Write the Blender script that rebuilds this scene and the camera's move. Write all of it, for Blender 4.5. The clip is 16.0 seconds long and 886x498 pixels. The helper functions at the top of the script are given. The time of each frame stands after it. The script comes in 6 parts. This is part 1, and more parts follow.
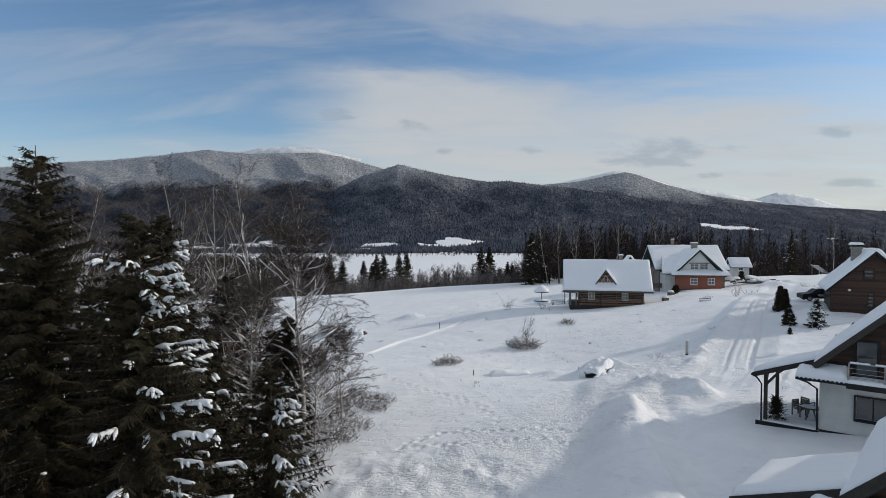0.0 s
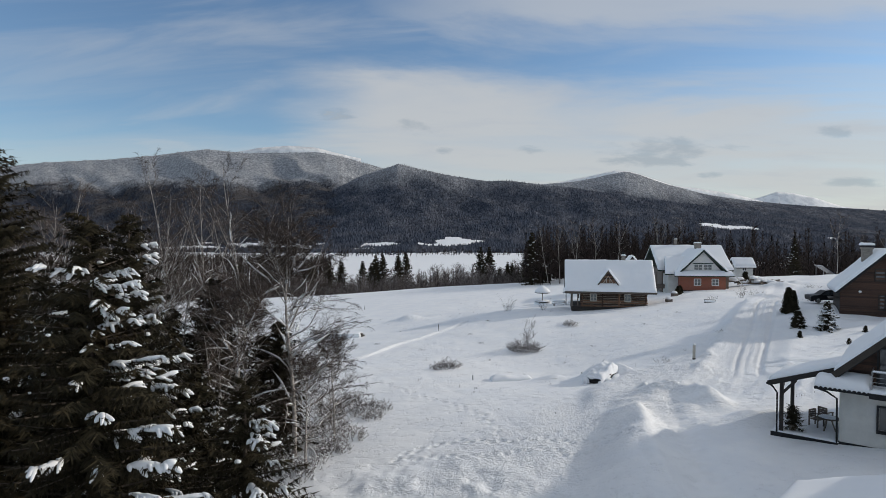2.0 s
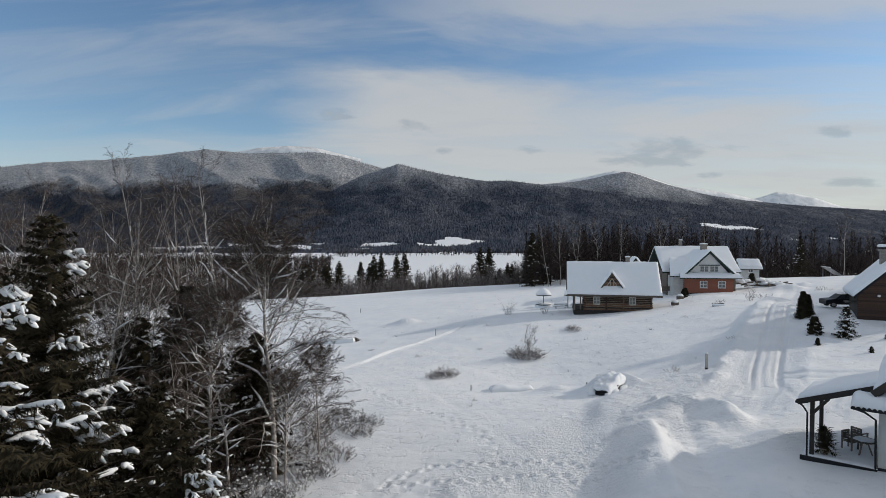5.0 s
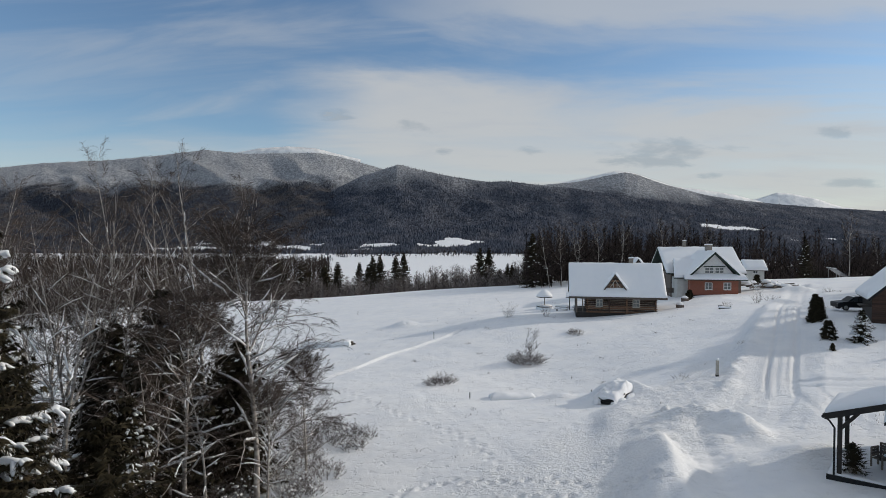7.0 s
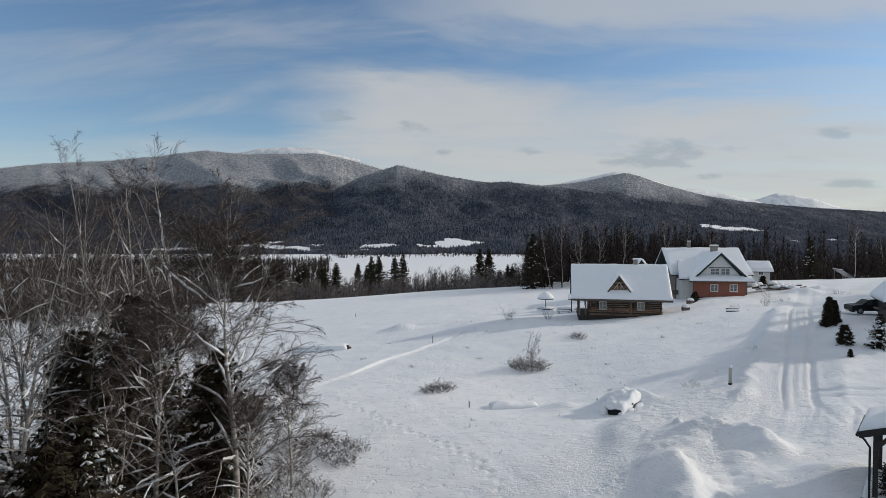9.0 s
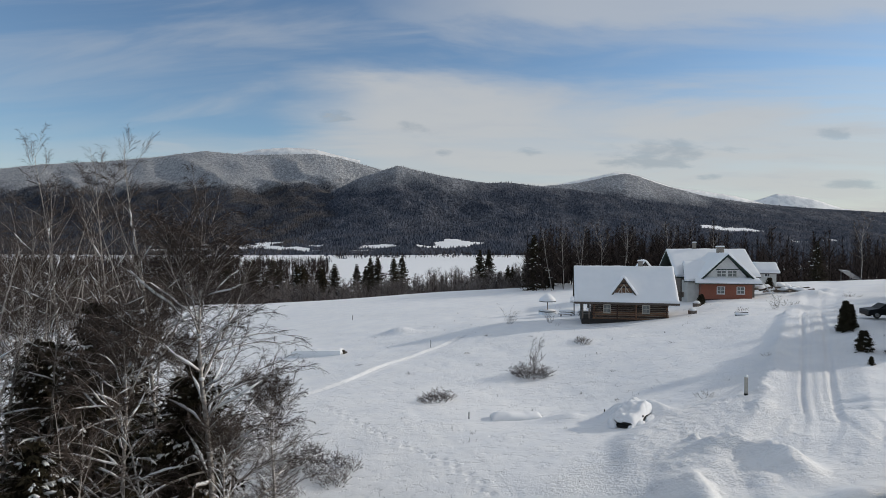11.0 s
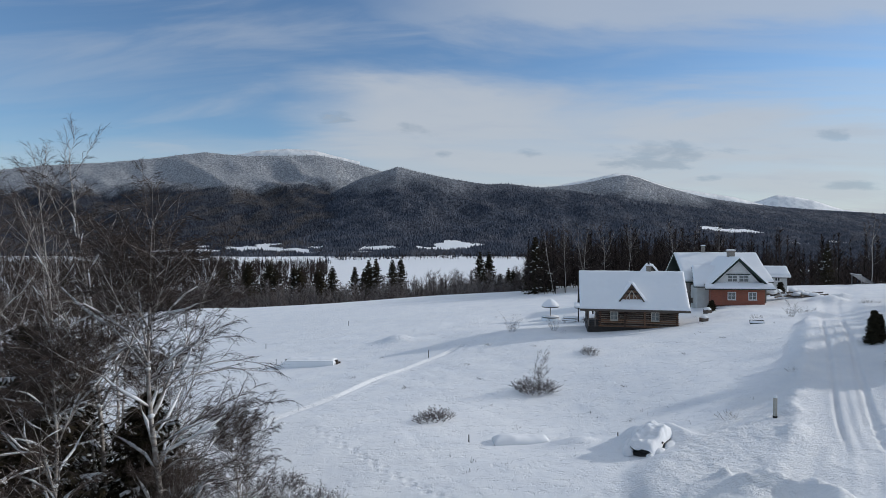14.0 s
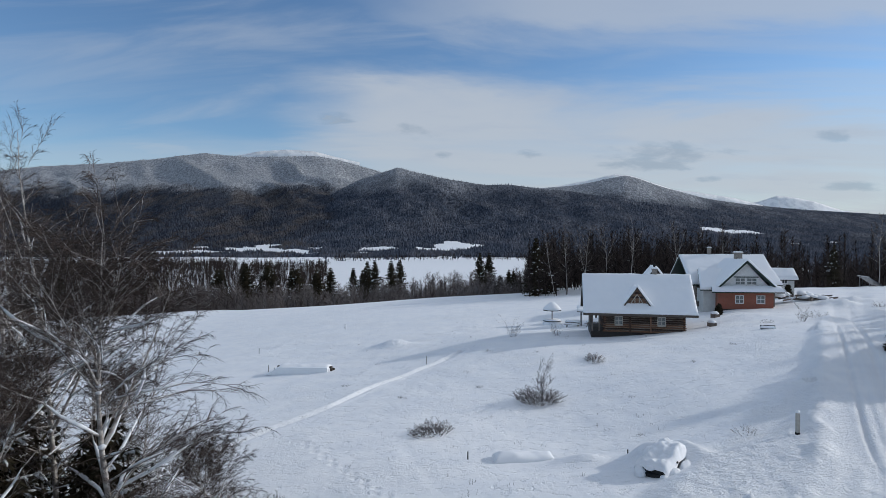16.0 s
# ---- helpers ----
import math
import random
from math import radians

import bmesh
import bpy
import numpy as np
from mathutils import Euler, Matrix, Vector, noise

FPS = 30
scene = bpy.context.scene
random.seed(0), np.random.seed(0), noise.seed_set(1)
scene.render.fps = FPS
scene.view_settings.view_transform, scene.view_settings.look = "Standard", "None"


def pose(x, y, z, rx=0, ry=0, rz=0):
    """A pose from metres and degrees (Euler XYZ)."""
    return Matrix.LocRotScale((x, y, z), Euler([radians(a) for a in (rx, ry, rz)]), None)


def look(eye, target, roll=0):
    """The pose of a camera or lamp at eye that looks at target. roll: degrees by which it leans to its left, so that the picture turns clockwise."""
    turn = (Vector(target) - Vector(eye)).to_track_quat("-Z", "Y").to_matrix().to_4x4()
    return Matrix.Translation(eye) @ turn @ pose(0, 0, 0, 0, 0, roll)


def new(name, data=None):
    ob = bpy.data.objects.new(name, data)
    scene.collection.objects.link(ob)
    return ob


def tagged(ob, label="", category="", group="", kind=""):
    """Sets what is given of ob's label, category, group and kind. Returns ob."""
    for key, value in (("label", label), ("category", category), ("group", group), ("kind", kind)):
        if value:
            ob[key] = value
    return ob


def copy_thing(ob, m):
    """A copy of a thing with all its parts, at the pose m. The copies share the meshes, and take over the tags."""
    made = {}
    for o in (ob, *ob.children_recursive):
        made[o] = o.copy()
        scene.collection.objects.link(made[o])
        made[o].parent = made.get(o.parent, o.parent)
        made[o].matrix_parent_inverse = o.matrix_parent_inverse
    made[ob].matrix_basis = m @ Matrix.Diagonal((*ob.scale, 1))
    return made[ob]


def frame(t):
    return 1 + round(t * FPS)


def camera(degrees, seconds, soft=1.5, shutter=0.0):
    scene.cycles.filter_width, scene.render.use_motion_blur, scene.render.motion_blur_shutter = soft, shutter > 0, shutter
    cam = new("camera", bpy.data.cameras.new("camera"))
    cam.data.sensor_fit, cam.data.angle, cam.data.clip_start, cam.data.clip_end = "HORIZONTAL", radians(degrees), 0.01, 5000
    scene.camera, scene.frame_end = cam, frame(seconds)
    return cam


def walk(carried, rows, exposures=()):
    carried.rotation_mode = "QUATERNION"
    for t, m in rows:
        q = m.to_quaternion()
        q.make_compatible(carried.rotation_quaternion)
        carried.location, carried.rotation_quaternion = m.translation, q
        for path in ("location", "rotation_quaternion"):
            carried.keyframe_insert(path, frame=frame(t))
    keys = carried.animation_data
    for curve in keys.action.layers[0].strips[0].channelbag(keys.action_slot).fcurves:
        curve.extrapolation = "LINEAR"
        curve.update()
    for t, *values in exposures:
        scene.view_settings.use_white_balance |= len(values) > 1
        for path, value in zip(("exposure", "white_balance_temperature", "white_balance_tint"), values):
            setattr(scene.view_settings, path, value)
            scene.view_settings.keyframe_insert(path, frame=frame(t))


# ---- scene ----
PATH = [
    (0, -0.692, -0.426, 12.070, -1.645), (1, -0.639, 0.47, 12.080, -1.665), (2, -0.559, 1.429, 12.116, -1.69),
    (3, -0.464, 2.443, 12.167, -1.71), (4, -0.36, 3.507, 12.200, -1.70), (5, -0.254, 4.614, 12.215, -1.68),
    (6, -0.152, 5.759, 12.210, -1.65), (7, -0.057, 6.936, 12.185, -1.62), (8, 0.028, 8.142, 12.166, -1.59),
    (9, 0.103, 9.372, 12.155, -1.56), (10, 0.167, 10.622, 12.160, -1.53), (11, 0.224, 11.891, 12.193, -1.50),
    (12, 0.277, 13.176, 12.255, -1.45), (13, 0.331, 14.474, 12.367, -1.42), (14, 0.392, 15.785, 12.477, -1.38),
    (15, 0.469, 17.108, 12.555, -1.34), (16, 0.57, 18.442, 12.575, -1.30),
]
cam = camera(73.7, 16.0, soft=0.75)
walk(cam, [(t, pose(x, y, z, 90 + tilt, 0, -0.006 * t)) for t, x, y, z, tilt in PATH],
     exposures=[(0, 0.03, 6640, 10), (3, 0.01, 6720, 10), (9.5, -0.02, 6780, 10), (11.5, -0.03, 6690, 10), (12.5, -0.03, 6440, 10), (14, -0.06, 6150, 10), (16, -0.06, 6040, 10)])

# ---- light: low winter sun ahead and to the side, thin cloud ----
SUN_AZ, SUN_EL = 77.0, 21.0
sun = new("sun", bpy.data.lights.new("sun", "SUN"))
sun.data.energy, sun.data.angle, sun.data.color = 2.3, radians(1.5), (1.0, 0.93, 0.83)
_a, _e = radians(SUN_AZ), radians(SUN_EL)
sun.matrix_world = look((0, 0, 300), (-300 * math.sin(_a) * math.cos(_e), -300 * math.cos(_a) * math.cos(_e), 300 - 300 * math.sin(_e)))


class Nodes:
    """Short hand for building a node tree."""

    def __init__(self, tree):
        self.t = tree
        tree.nodes.clear()

    def n(self, kind, ins={}):
        node = self.t.nodes.new(kind)
        for k, v in ins.items():
            self.put(node.inputs[k], v)
        return node

    def put(self, socket, v):
        if isinstance(v, bpy.types.NodeSocket):
            self.t.links.new(v, socket)
        else:
            socket.default_value = v

    def m(self, op, a, b=0.0, c=0.0):
        node = self.t.nodes.new("ShaderNodeMath")
        node.operation = op
        for i, v in enumerate((a, b, c)):
            self.put(node.inputs[i], v)
        return node.outputs[0]

    def step(self, v, lo, hi):
        node = self.t.nodes.new("ShaderNodeMapRange")
        node.interpolation_type = "SMOOTHSTEP"
        self.put(node.inputs["Value"], v)
        node.inputs["From Min"].default_value, node.inputs["From Max"].default_value = lo, hi
        return node.outputs["Result"]

    def noise(self, vec, scale, detail=4.0, rough=0.55, distort=0.0):
        node = self.n("ShaderNodeTexNoise", ins={"Vector": vec, "Scale": scale, "Detail": detail, "Roughness": rough, "Distortion": distort})
        return node.outputs["Fac"]

    def mix(self, fac, a, b):
        node = self.t.nodes.new("ShaderNodeMix")
        node.data_type = "RGBA"
        self.put(node.inputs["Factor"], fac)
        cols = [s for s in node.inputs if s.type == "RGBA"]
        for sock, v in zip(cols, (a, b)):
            self.put(sock, v if isinstance(v, bpy.types.NodeSocket) else (*v[:3], 1.0))
        return [s for s in node.outputs if s.type == "RGBA"][0]

    def bump(self, height, strength, dist):
        return self.n("ShaderNodeBump", ins={"Height": height, "Strength": strength, "Distance": dist}).outputs[0]

    def bsdf(self, color, rough=0.8, normal=None, out="ShaderNodeOutputMaterial", **ins):
        node = self.n("ShaderNodeBsdfPrincipled", ins={"Roughness": rough, **ins})
        self.put(node.inputs["Base Color"], color if isinstance(color, bpy.types.NodeSocket) else (*color[:3], 1.0))
        if normal is not None:
            self.put(node.inputs["Normal"], normal)
        o = self.n(out)
        self.t.links.new(node.outputs[0], o.inputs[0])
        return node


def make_world():
    w = bpy.data.worlds.new("winter_sky")
    w.use_nodes = True
    scene.world = w
    k = Nodes(w.node_tree)
    sky = k.n("ShaderNodeTexSky")
    sky.sky_type, sky.sun_disc, sky.sun_elevation, sky.sun_rotation = "NISHITA", False, _e, _a
    sky.altitude, sky.air_density, sky.dust_density, sky.ozone_density = 600.0, 1.0, 0.6, 2.0
    d = k.n("ShaderNodeTexCoord").outputs["Generated"]
    s = k.n("ShaderNodeSeparateXYZ", ins={0: d})
    x, y, z = s.outputs
    u = k.m("DIVIDE", x, k.m("MAXIMUM", y, 0.05))          # slope sideways and upward of the line of sight
    v = k.m("DIVIDE", z, k.m("MAXIMUM", y, 0.05))
    zc = k.m("ADD", k.m("MAXIMUM", z, 0.0), 0.12)
    flat = k.n("ShaderNodeCombineXYZ", ins={0: k.m("DIVIDE", x, zc), 1: k.m("DIVIDE", y, zc), 2: 0.0}).outputs[0]
    wide = k.n("ShaderNodeMapping", ins={"Vector": flat, "Scale": (0.55, 1.1, 1.0), "Rotation": (0, 0, 0.25)}).outputs[0]
    n1 = k.noise(wide, 0.9, 7.0, 0.55, 0.6)
    n2 = k.noise(wide, 3.2, 6.0, 0.6, 0.3)
    rough = k.m("ADD", k.m("MULTIPLY", k.m("SUBTRACT", n1, 0.5), 1.0), k.m("MULTIPLY", k.m("SUBTRACT", n2, 0.5), 0.35))
    # the broad bank of pale cloud, low over the hills and thickening towards the sun
    top = k.m("SUBTRACT", k.m("ADD", 0.285, k.m("MULTIPLY", u, -0.09)), v)
    bank = k.step(k.m("ADD", top, k.m("MULTIPLY", rough, 0.20)), -0.03, 0.06)
    side = k.step(k.m("ADD", u, k.m("ADD", k.m("MULTIPLY", rough, 0.35), k.m("MULTIPLY", v, -0.35))), -0.40, -0.14)
    bank = k.m("MULTIPLY", bank, side)
    bank = k.m("MULTIPLY", bank, k.m("ADD", 0.80, k.m("MULTIPLY", k.step(n1, 0.35, 0.6), 0.20)))
    low = k.step(k.m("ADD", k.m("SUBTRACT", 0.19, v), k.m("MULTIPLY", rough, 0.14)), 0.0, 0.09)
    streak = k.m("MULTIPLY", k.step(k.m("ADD", n1, k.m("MULTIPLY", u, 0.10)), 0.47, 0.70), 0.55)
    drawn = k.n("ShaderNodeCombineXYZ", ins={0: k.m("ADD", k.m("MULTIPLY", u, 1.5), v), 1: k.m("SUBTRACT", k.m("MULTIPLY", v, 13.0), k.m("MULTIPLY", u, 1.1)), 2: 3.7}).outputs[0]
    n4 = k.noise(drawn, 1.0, 6.0, 0.55, 0.5)
    veil = k.m("MULTIPLY", k.step(n4, 0.40, 0.72), k.m("ADD", 0.22, k.m("MULTIPLY", k.step(v, 0.24, 0.34), 0.20)))
    streak = k.m("MAXIMUM", streak, veil)
    high = k.m("MULTIPLY", k.step(k.m("ADD", v, k.m("MULTIPLY", rough, 0.25)), 0.325, 0.385), k.step(k.m("ADD", u, k.m("MULTIPLY", rough, 0.4)), -0.25, 0.25))
    cover = k.m("MAXIMUM", k.m("MULTIPLY", bank, 0.92), k.m("MAXIMUM", k.m("MULTIPLY", low, k.m("ADD", 0.42, k.m("MULTIPLY", k.step(u, -0.45, -0.1), 0.28))), k.m("MAXIMUM", streak, k.m("MULTIPLY", high, 0.70))))
    cover = k.m("MAXIMUM", cover, k.m("MULTIPLY", k.step(z, 0.38, 0.60), 0.75))    # thin cloud overhead
    # small flat grey clouds
    wisp = k.n("ShaderNodeCombineXYZ", ins={0: k.m("MULTIPLY", u, 14.0), 1: k.m("MULTIPLY", v, 46.0), 2: 0.0}).outputs[0]
    n3 = k.m("SUBTRACT", k.noise(wisp, 1.0, 6.0, 0.6, 0.4), 0.5)
    grey = None
    for cu, cv, ru, rv in ((0.372, 0.138, 0.115, 0.024), (-0.043, 0.178, 0.042, 0.017), (0.142, 0.137, 0.032, 0.009), (0.002, 0.134, 0.017, 0.010), (0.34, 0.118, 0.09, 0.012),
                           (-0.18, 0.197, 0.042, 0.013), (0.66, 0.170, 0.03, 0.014), (0.70, 0.085, 0.07, 0.011), (0.45, 0.095, 0.025, 0.006)):
        a = k.m("DIVIDE", k.m("SUBTRACT", u, cu), ru)
        b = k.m("DIVIDE", k.m("SUBTRACT", v, cv), rv)
        r = k.m("ADD", k.m("MULTIPLY", a, a), k.m("MULTIPLY", b, b))
        g = k.step(k.m("ADD", k.m("SUBTRACT", 1.0, r), k.m("MULTIPLY", n3, 4.5)), 0.0, 1.3)
        grey = g if grey is None else k.m("MAXIMUM", grey, g)
    cloud = k.mix(k.step(k.m("ADD", v, k.m("MULTIPLY", n2, 0.10)), 0.02, 0.42), (5.25, 5.5, 5.65), (4.75, 5.1, 5.55))
    cloud = k.mix(k.m("MULTIPLY", k.step(n2, 0.5, 0.7), 0.30), cloud, (4.3, 4.7, 5.3))
    cloud = k.mix(k.m("MULTIPLY", k.m("MULTIPLY", grey, k.step(y, 0.2, 0.4)), 0.85), cloud, (3.5, 4.0, 4.5))
    blue = k.n("ShaderNodeVectorMath", ins={0: sky.outputs[0], 1: (0.95, 1.08, 1.18)})
    blue.operation = "MULTIPLY"
    col = k.mix(k.m("MAXIMUM", cover, k.m("MULTIPLY", grey, 0.8)), blue.outputs[0], cloud)
    bg = k.n("ShaderNodeBackground", ins={"Color": col, "Strength": 0.103})
    o = k.n("ShaderNodeOutputWorld")
    k.t.links.new(bg.outputs[0], o.inputs[0])


make_world()

# ---- materials ----


def material(name, build):
    m = bpy.data.materials.new(name)
    m.use_nodes = True
    build(Nodes(m.node_tree))
    return m


def place(k, scale=(1, 1, 1)):
    p = k.n("ShaderNodeNewGeometry").outputs["Position"]
    return k.n("ShaderNodeMapping", ins={"Vector": p, "Scale": scale}).outputs[0]


def local(k, scale=(1, 1, 1)):
    p = k.n("ShaderNodeTexCoord").outputs["Object"]
    return k.n("ShaderNodeMapping", ins={"Vector": p, "Scale": scale}).outputs[0]


def snow_mat(k):
    p = place(k)
    a, b, c = k.noise(p, 0.35, 5), k.noise(p, 1.5, 5, 0.6), k.noise(p, 20.0, 4, 0.7)
    xyz = k.n("ShaderNodeSeparateXYZ", ins={0: p}).outputs
    # wind-blown crust in a belt along the lane's bank, thinner patches elsewhere
    d = k.m("SUBTRACT", k.m("MULTIPLY", k.m("SUBTRACT", xyz[0], 10.0), 0.72), k.m("MULTIPLY", k.m("SUBTRACT", xyz[1], 45.0), 0.69))
    d = k.m("ADD", d, k.m("MULTIPLY", k.m("SUBTRACT", a, 0.5), 5.0))
    belt = k.m("MULTIPLY", k.step(d, -1.5, 0.5), k.m("SUBTRACT", 1.0, k.step(d, 6.0, 10.0)))
    patch = k.m("MULTIPLY", k.step(k.noise(p, 0.07, 3), 0.50, 0.62), 0.35)
    dents = k.m("MULTIPLY", k.step(k.noise(place(k, (0.9, 1.2, 1.0)), 1.7, 4, 0.7), 0.52, 0.74), 0.6)
    crust = k.m("MULTIPLY", k.noise(place(k, (1.0, 1.5, 1.0)), 4.2, 3, 0.65, 0.6), k.m("MAXIMUM", belt, patch))
    col = k.mix(k.step(a, 0.3, 0.7), (0.80, 0.82, 0.85), (0.87, 0.88, 0.89))
    h = k.m("ADD", k.m("ADD", k.m("SUBTRACT", k.m("MULTIPLY", b, 0.55), dents), k.m("MULTIPLY", c, 0.14)), k.m("MULTIPLY", crust, 2.2))
    k.bsdf(col, 0.72, k.bump(h, 0.55, 0.18), **{"Specular IOR Level": 0.25})


def snow_soft_mat(k):
    p = place(k)
    b, c = k.noise(p, 1.3, 5, 0.6), k.noise(p, 14.0, 3, 0.6)
    col = k.mix(b, (0.82, 0.84, 0.87), (0.88, 0.89, 0.90))
    k.bsdf(col, 0.7, k.bump(k.m("ADD", b, k.m("MULTIPLY", c, 0.15)), 0.3, 0.08), **{"Specular IOR Level": 0.25})


def plain(c1, c2, scale=6.0, rough=0.8, bump=0.25, dist=0.01, stretch=(1, 1, 1), island=0.0, metallic=0.0, spec=0.4):
    def build(k):
        p = local(k, stretch)
        n, f = k.noise(p, scale, 5, 0.6), k.noise(p, scale * 7, 4, 0.65)
        fac = k.m("ADD", k.m("MULTIPLY", n, 0.7), k.m("MULTIPLY", f, 0.3))
        if island:
            r = k.n("ShaderNodeNewGeometry").outputs["Random Per Island"]
            o = k.n("ShaderNodeObjectInfo").outputs["Random"]
            fac = k.m("ADD", fac, k.m("MULTIPLY", k.m("SUBTRACT", k.m("FRACT", k.m("ADD", r, o)), 0.5), island))
        col = k.mix(k.step(fac, 0.25, 0.75), c1, c2)
        k.bsdf(col, rough, k.bump(fac, bump, dist), **{"Metallic": metallic, "Specular IOR Level": spec})
    return build


def birch_mat(k):
    p = local(k, (1, 1, 1))
    marks = k.noise(local(k, (3, 3, 16)), 2.2, 4, 0.6)
    n = k.noise(p, 5.0, 5)
    col = k.mix(k.step(n, 0.35, 0.75), (0.24, 0.21, 0.19), (0.66, 0.63, 0.59))
    col = k.mix(k.step(marks, 0.60, 0.68), col, (0.035, 0.03, 0.028))
    k.bsdf(col, 0.75, k.bump(marks, 0.3, 0.01))


def needles_mat(k):
    r = k.n("ShaderNodeNewGeometry").outputs["Random Per Island"]
    n = k.noise(local(k), 0.8, 3)
    col = k.mix(r, (0.018, 0.016, 0.010), (0.046, 0.038, 0.022))
    col = k.mix(k.step(n, 0.52, 0.80), col, (0.056, 0.040, 0.022))
    k.bsdf(col, 0.8, **{"Specular IOR Level": 0.1})


def hazy_tree_mat(lo, hi, most, warm=0.0, dim=1.0):
    """Far forest with blue distance haze in its colour; frosted from the height lo upwards, most: how far the frost
    whitens it.
    """
    def build(k):
        g = k.n("ShaderNodeNewGeometry")
        r = g.outputs["Random Per Island"]
        z = k.n("ShaderNodeSeparateXYZ", ins={0: g.outputs["Position"]}).outputs[2]
        n = k.noise(place(k, (1, 0.4, 1)), 0.0045, 5, 0.6)
        line = k.m("ADD", k.m("ADD", z, k.m("MULTIPLY", k.m("SUBTRACT", n, 0.5), 260.0)), k.m("MULTIPLY", k.m("SUBTRACT", r, 0.5), 50.0))
        stand = k.step(k.noise(place(k, (1, 0.5, 1)), 0.010, 4, 0.6), 0.42, 0.62)
        # tree colours shifted to blue-grey: the haze of distance is painted in
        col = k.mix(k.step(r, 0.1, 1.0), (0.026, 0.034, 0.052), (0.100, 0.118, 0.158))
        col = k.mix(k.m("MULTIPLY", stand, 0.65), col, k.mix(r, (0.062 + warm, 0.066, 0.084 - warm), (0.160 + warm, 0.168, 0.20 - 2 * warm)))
        col = k.mix(1 - dim, col, (0.012, 0.009, 0.009))
        pale = k.mix(k.m("FRACT", k.m("MULTIPLY", r, 37.0)), (0.24, 0.25, 0.27), (0.43, 0.45, 0.48))
        k.bsdf(k.mix(k.m("MULTIPLY", k.step(line, lo, hi), most), col, pale), 0.9, **{"Specular IOR Level": 0.1})
    return build


def hazy_slope_mat(lo, hi, most, warm=0.0, dim=1.0):
    def build(k):
        g = k.n("ShaderNodeNewGeometry")
        z = k.n("ShaderNodeSeparateXYZ", ins={0: g.outputs["Position"]}).outputs[2]
        big = k.noise(place(k, (1, 0.4, 1)), 0.0045, 5, 0.6)
        patch = k.noise(place(k, (1, 0.5, 1)), 0.010, 4, 0.6)
        fine = k.noise(place(k, (1, 0.45, 1)), 0.085, 4, 0.8)
        line = k.m("ADD", z, k.m("MULTIPLY", k.m("SUBTRACT", big, 0.5), 260.0))
        # slope colours carry the same painted blue-grey haze
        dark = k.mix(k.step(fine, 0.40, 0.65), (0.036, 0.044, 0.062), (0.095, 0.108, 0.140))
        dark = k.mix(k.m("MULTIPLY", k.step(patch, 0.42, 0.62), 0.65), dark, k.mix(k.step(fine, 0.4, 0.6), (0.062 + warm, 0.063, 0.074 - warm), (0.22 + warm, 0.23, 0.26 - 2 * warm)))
        dark = k.mix(1 - dim, dark, (0.012, 0.009, 0.009))
        pale = k.mix(k.step(fine, 0.40, 0.62), (0.24, 0.25, 0.27), (0.52, 0.54, 0.57))
        k.bsdf(k.mix(k.m("MULTIPLY", k.step(line, lo, hi), most), dark, pale), 0.95, k.bump(fine, 1.0, 14.0), **{"Specular IOR Level": 0.05})
    return build


def bald_mat(k):
    n = k.noise(place(k), 0.02, 5)
    k.bsdf(k.mix(k.step(n, 0.35, 0.6), (0.68, 0.70, 0.73), (0.88, 0.89, 0.90)), 0.8)


def log_mat(k):
    p = local(k, (1.0, 6.0, 6.0))
    n = k.noise(p, 3.0, 5, 0.65)
    r = k.n("ShaderNodeObjectInfo").outputs["Random"]
    col = k.mix(k.step(k.m("ADD", n, k.m("MULTIPLY", k.m("SUBTRACT", r, 0.5), 0.9)), 0.25, 0.8), (0.040, 0.020, 0.013), (0.20, 0.105, 0.060))
    k.bsdf(col, 0.75, k.bump(n, 0.4, 0.02))


def glass_mat(k):
    n = k.noise(local(k), 1.5, 3)
    k.bsdf(k.mix(n, (0.03, 0.035, 0.04), (0.07, 0.08, 0.09)), 0.08, **{"Specular IOR Level": 0.8})


SNOW = material("snow_ground", snow_mat)
SNOW_SOFT = material("snow_cap", snow_soft_mat)
BARK = material("spruce_bark", plain((0.035, 0.026, 0.02), (0.10, 0.08, 0.065), 8, 0.9, 0.6, 0.02, (1, 1, 0.3)))
BIRCH = material("birch_bark", birch_mat)
TWIG = material("twigs", plain((0.024, 0.017, 0.014), (0.112, 0.084, 0.072), 3, 0.9, 0.1, 0.01, (1, 1, 1), 0.5))
TWIG_FAR = material("far_twigs", plain((0.015, 0.012, 0.011), (0.075, 0.058, 0.052), 0.05, 0.95, 0.0, 0.01, (1, 1, 1), 0.9, spec=0.05))
TWIG_FROST = material("frosted_twigs", plain((0.07, 0.058, 0.052), (0.29, 0.27, 0.27), 1.2, 0.9, 0.0, 0.01, (1, 1, 1), 0.6))
NEEDLE = material("spruce_needles", needles_mat)
HAZY_TREE = material("hazy_conifers", hazy_tree_mat(900, 1000, 0.0))
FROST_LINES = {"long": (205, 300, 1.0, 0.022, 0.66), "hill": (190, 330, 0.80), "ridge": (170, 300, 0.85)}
HAZY_WOODS = {n: material(n + "_woods_hazed", hazy_tree_mat(*v)) for n, v in FROST_LINES.items()}
HAZY_SLOPES = {n: material(n + "_slope_hazed", hazy_slope_mat(*v)) for n, v in FROST_LINES.items()}
BALD = material("snow_summit", bald_mat)
LOG = material("log_wood", log_mat)
DARK_WOOD = material("dark_stained_wood", plain((0.012, 0.010, 0.009), (0.040, 0.032, 0.026), 5, 0.6, 0.3, 0.01, (1, 1, 1), 0.3))
